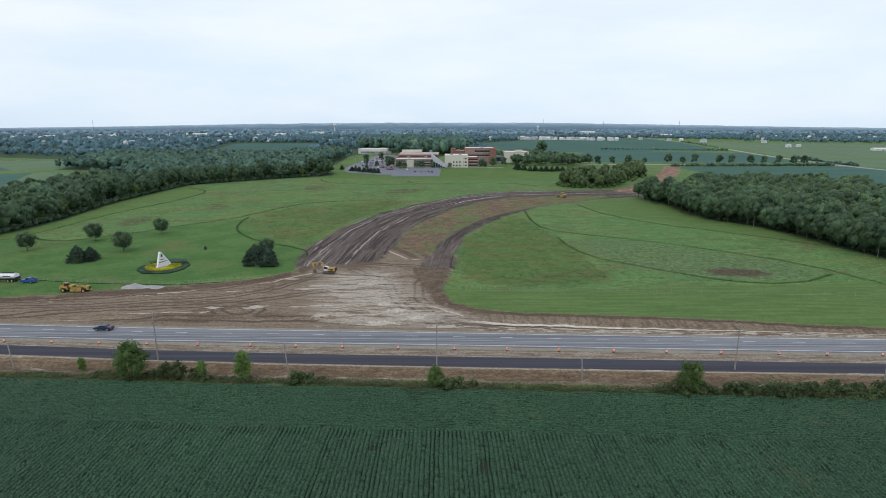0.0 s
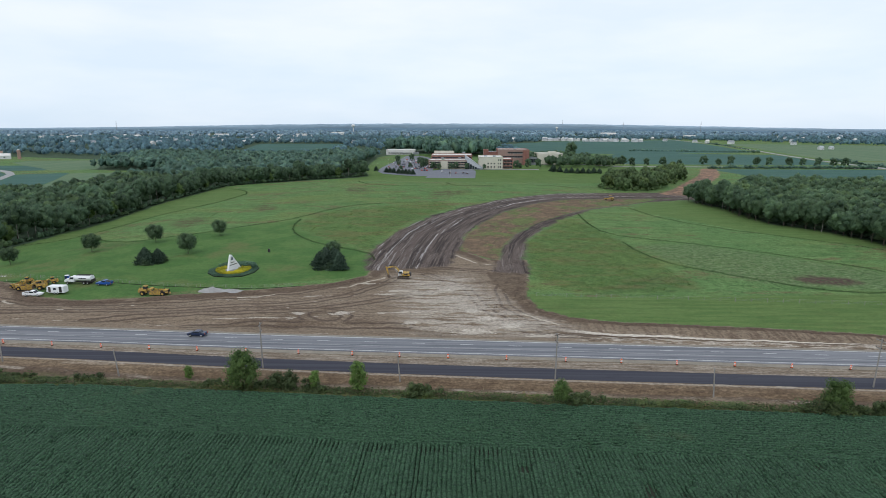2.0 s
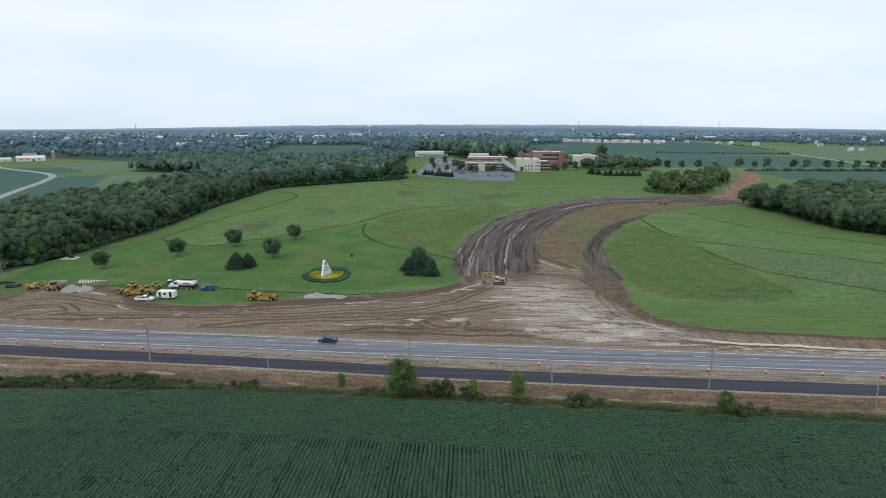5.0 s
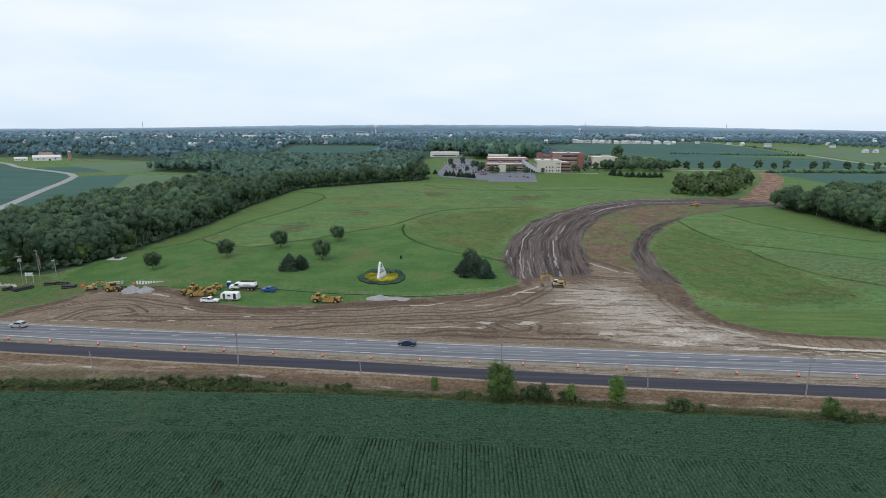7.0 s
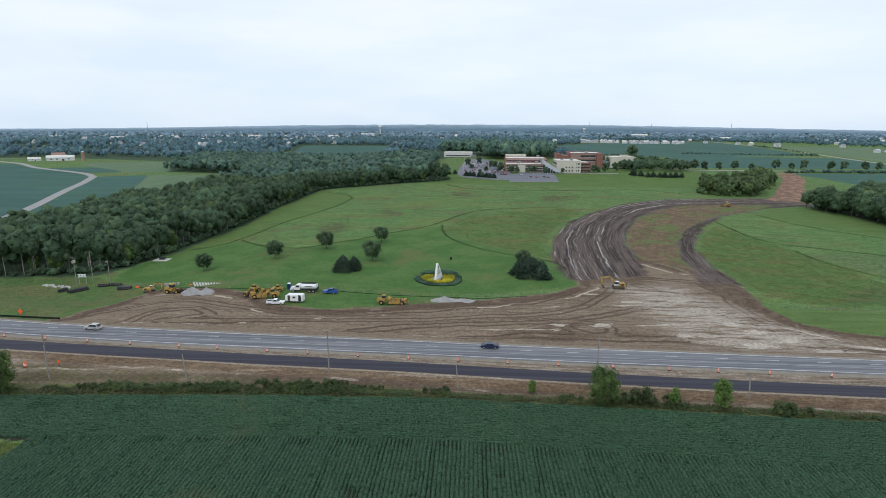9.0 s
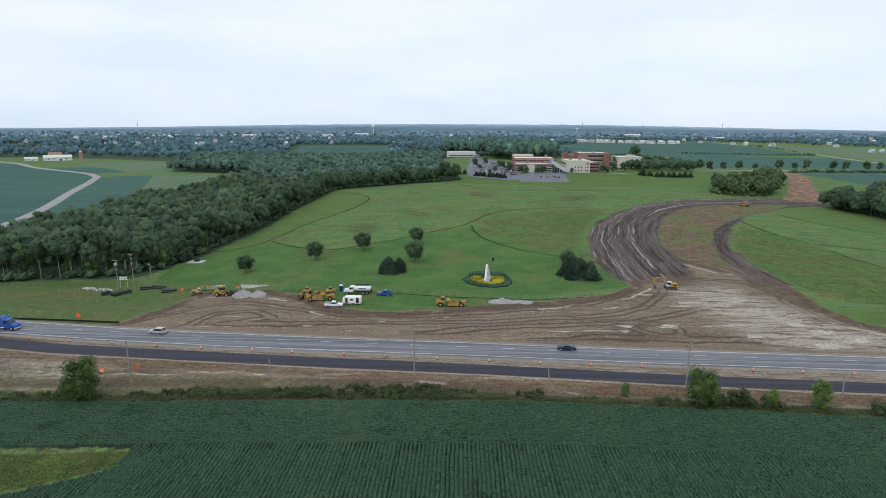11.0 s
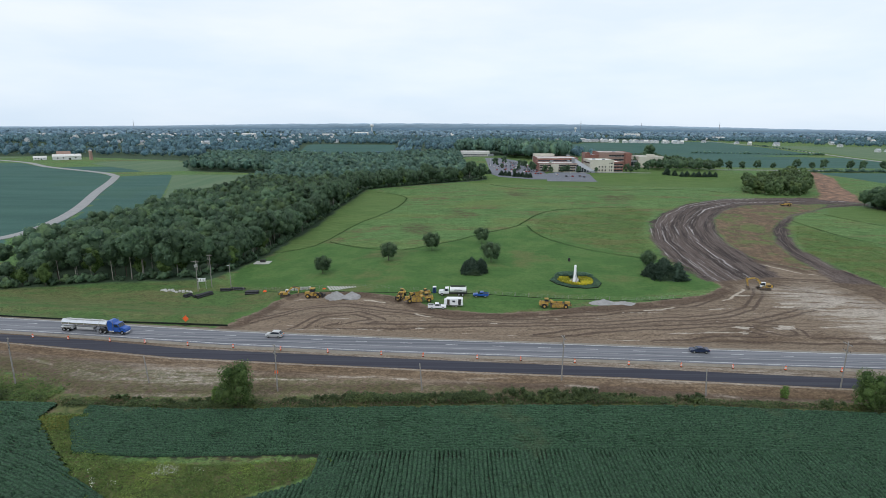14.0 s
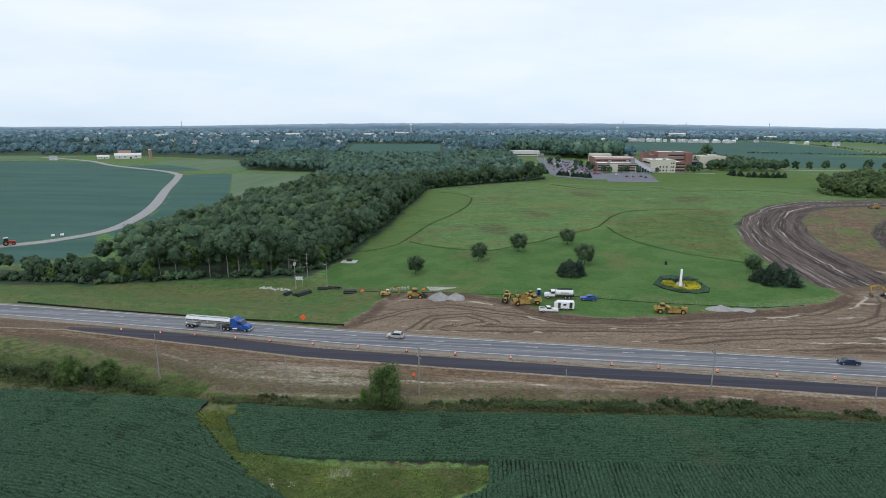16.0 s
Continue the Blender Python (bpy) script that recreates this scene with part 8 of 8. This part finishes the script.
for x, y, z in ((-40, 650, B + 10.7), (-20, 652, B + 10.7), (10, 655, B + 13.4), (20, 650, B + 13.4), (-15, 680, B + 16.0), (50, 715, B + 19.2), (20, 712, B + 15.7)):
    part("roof_unit", Geo().box(x, y, z, 3.4, 2.4, 1.5, 0, 0.95, 0.1), ROOF_GREY, campus)

annex = thing("annex_building", "cream flat-roofed annex with dark square windows", "building")
house = block(annex, "wall", 78, 109, 702, 732, B + 1.0, B + 14.0, CREAM)
for x in (86.5, 91.5):
    for z in (5.8,):
        part("window", Geo().box(x + 3.5, 701.95, B + z, 4.2, 0.16, 3.6), GLASS, house)
side_ribbon(house, 77.96, 704, 730, B + 8.0, 1.5)
part("penthouse", Geo().box(98, 718, B + 14.1, 9, 7, 2.4), CREAM, annex)
low = thing("low_building", "long low white building beyond the car park", "building")
hall = block(low, "wall", -142, -94, 930, 960, 5.0, 12.5, ROOF_PALE)
ribbon(hall, -138, -98, 930, 7.0, 1.6)
part("canopy", Geo().box(-92, 935, 5.0, 9, 12, 4.0), ROOF_GREY, low)

# ---- farm ----
farm_white = plain("farm_white_paint", (0.640, 0.650, 0.640), 0.7, 0, 0.5, 0.25)


def make_barn(name, label, w, d, h, ridge, wall, roof, group=""):
    t = thing(name, label, "barn" if name == "barn" else "house", group)
    part("wall", Geo().box(0, 0, -0.5, w, d, h + 0.5).prism([(-w / 2, h), (w / 2, h), (w / 2, h + 0.02), (0, h + 0.03), (-w / 2, h + 0.02)], -d / 2, d / 2), wall, t)
    g = Geo()
    for s in (-1, 1):
        v = [(x, y, z) for x in (-w / 2 - 0.4, w / 2 + 0.4) for y, z in ((s * (d / 2 + 0.5), h - 0.3), (0, h + ridge), (0, h + ridge + 0.25), (s * (d / 2 + 0.5), h - 0.05))]
        g.add(v, [(0, 1, 2, 3), (7, 6, 5, 4), (0, 4, 5, 1), (1, 5, 6, 2), (2, 6, 7, 3), (3, 7, 4, 0)])
    part("roof", g, roof, t)
    part("gable", Geo().add([(x, y, z) for x in (-w / 2 + 0.02, w / 2 - 0.02) for y, z in ((-d / 2, h), (d / 2, h), (0, h + ridge))], [(0, 1, 2), (5, 4, 3), (0, 3, 4, 1), (1, 4, 5, 2), (2, 5, 3, 0)]), wall, t)
    part("door", Geo().box(w * 0.1, -d / 2 - 0.03, 0, w * 0.08, 0.1, h * 0.55), DARK, t)
    for f in (-0.32, -0.12, 0.3):
        part("window", Geo().box(w * f, -d / 2 - 0.03, h * 0.4, w * 0.06, 0.1, h * 0.3), GLASS, t)
    return t


def far_stand(ob, x, y, turn=0, size=1.0):
    ob.matrix_basis = pose(x, y, float(rise(np.array(float(x)), np.array(float(y)))) - 0.2, 0, 0, turn) @ Matrix.Scale(size, 4)
    return ob


far_stand(make_barn("barn", "long white barn with a pale metal roof", 40, 13, 5.5, 3.5, farm_white, ROOF_PALE), -800.6, 917.3, 33)
far_stand(make_barn("barn", "low white farm shed with a pale roof", 18, 9, 4.0, 2.2, farm_white, ROOF_PALE), -836.7, 904.1, 33)
far_stand(make_barn("barn", "tall barn with a rusty brown roof", 20, 11, 6, 5, farm_white, plain("rusty_roof", (0.300, 0.200, 0.160), 0.8)), -834.5, 957.8, 33)
far_stand(make_barn("house", "small white house beside the farm field", 10, 7, 4, 3, farm_white, ROOF_GREY), -894.8, 864.7, 10)
silo = thing("silo", "tall brownish tile silo with a domed cap", "silo")
part("shaft", Geo().rod((0, 0, -0.5), (0, 0, 15), 2.6, 2.6, 16), plain("silo_tile", (0.330, 0.220, 0.180), 0.9, 0, 1.0, 0.3), silo)
part("cap", Geo().rod((0, 0, 15), (0, 0, 16.6), 2.6, 0.9, 16), SILVER, silo)
far_stand(silo, -760.1, 917.3)

# ---- town on the horizon ----
HOUSE_KINDS = [
    make_barn("house", "small far house with a grey pitched roof", 13, 9, 5.0, 3.5, farm_white, ROOF_GREY, "houses beyond the fields"),
    make_barn("house", "small far house with a slate grey roof", 12, 9, 5.5, 3.5, farm_white, plain("slate_roof", (0.420, 0.450, 0.480), 0.9, 0, 0.5, 0.3), "houses beyond the fields"),
    make_barn("house", "small far white house with a pale roof", 10, 9, 5.5, 4.0, farm_white, ROOF_PALE, "houses beyond the fields"),
]
far_stand(HOUSE_KINDS[0], 246, 1740), far_stand(HOUSE_KINDS[1], 262, 1738), far_stand(HOUSE_KINDS[2], 232, 1748)


def more_houses(spots):
    for x, y, turn, size in spots:
        h = copy_thing(HOUSE_KINDS[rows_rng.randrange(len(HOUSE_KINDS))], pose(0, 0, 0))
        far_stand(h, x, y, turn, size)


rows_rng = random.Random(78)
more_houses([(x, np.interp(x, [240, 510], [1755, 1640]) + rows_rng.uniform(-30, 22), rows_rng.choice((0, 90)) + rows_rng.uniform(-25, 25), rows_rng.uniform(0.8, 1.15)) for x in np.arange(250, 515, 7.0)])
more_houses([(672, 1572, 10, 0.9), (692, 1478, 0, 1.1), (650, 1600, 20, 0.9), (740, 1190, 10, 0.8), (768, 1200, 5, 0.7), (610, 1720, 0, 0.9)])
more_houses(TOWN)
shed = make_barn("barn", "long pale warehouse far across the fields", 60, 20, 7, 3, farm_white, ROOF_PALE, "far warehouses")
far_stand(shed, 850, 1080, 5, 0.5)
for x, y, a, s in SHEDS:
    far_stand(copy_thing(shed, pose(0, 0, 0)), x, y, a, s)
water_tower = thing("water_tower", "white water tower on the far skyline", "water tower")
part("bowl", Geo().rod((0, 0, 34), (0, 0, 40), 8, 11, 16).rod((0, 0, 40), (0, 0, 46), 11, 10, 16).rod((0, 0, 46), (0, 0, 50), 10, 3, 16), farm_white, water_tower)
part("column", Geo().rod((0, 0, -1), (0, 0, 35), 4, 3, 12), farm_white, water_tower)
far_stand(water_tower, -630, 3250)
far_stand(copy_thing(water_tower, pose(0, 0, 0)), 560, 3300, 0, 0.75)
mast = thing("radio_mast", "thin lattice radio mast on the far skyline", "mast")
part("mast", Geo().rod((0, 0, -1), (0, 0, 75), 1.6, 0.7, 4), ROOF_GREY, mast)
part("platform", Geo().box(0, 0, 58, 5, 5, 2.5), ROOF_GREY, mast)
far_stand(mast, 590, 3300)
for x, y, s in ((960, 3350, 0.85), (1350, 3200, 0.9), (-2000, 3200, 0.9)):
    far_stand(copy_thing(mast, pose(0, 0, 0)), x, y, 0, s)

# ---- machines on the western lane ----
tractor = thing("tractor", "red tractor towing an orange implement on the lane", "tractor")
part("body", Geo().prism([(-1.2, 0.8), (2.6, 0.8), (2.7, 1.6), (0.6, 1.9), (-1.2, 1.7)], -0.6, 0.6), plain("red_machine_paint", (0.420, 0.035, 0.030), 0.5), tractor)
part("cab", Geo().box(-0.4, 0, 1.7, 1.5, 1.4, 1.4, 0, 0.9, 0.08), GLASS, tractor)
part("cab_roof", Geo().box(-0.4, 0, 3.1, 1.7, 1.6, 0.15, 0, 1, 0.05), WHITE, tractor)
for x, r_ in ((-0.6, 0.95), (2.0, 0.65)):
    for y in (-0.95, 0.95):
        add_wheel(tractor, x, y, r_, 0.5, YELLOW)
part("implement", Geo().box(-5.6, 0, 0.9, 5.0, 2.4, 1.3, 0, 0.8, 0.15), ORANGE, tractor)
part("drawbar", Geo().bar((-1.0, 0, 0.8), (-3.2, 0, 0.8), 0.2, 0.2), DARK, tractor)
for y in (-1.1, 1.1):
    add_wheel(tractor, -5.8, y, 0.6, 0.4, DARK)
tractor.matrix_basis = pose(-426.6, 264.1, ground_at(-426.1, 263.6) + 0.36, 0, 0, 43) @ Matrix.Scale(1.25, 4)
for x, y in ((-421.2, 287.7), (-417.9, 290.4)):
    tagged(stand(part("wrapped_bale", Geo().rod((-0.9, 0, 0.75), (0.9, 0, 0.75), 0.75, 0.75, 14), WHITE), x, y, 40), "white wrapped bale beside the lane", "bale", "wrapped bales")
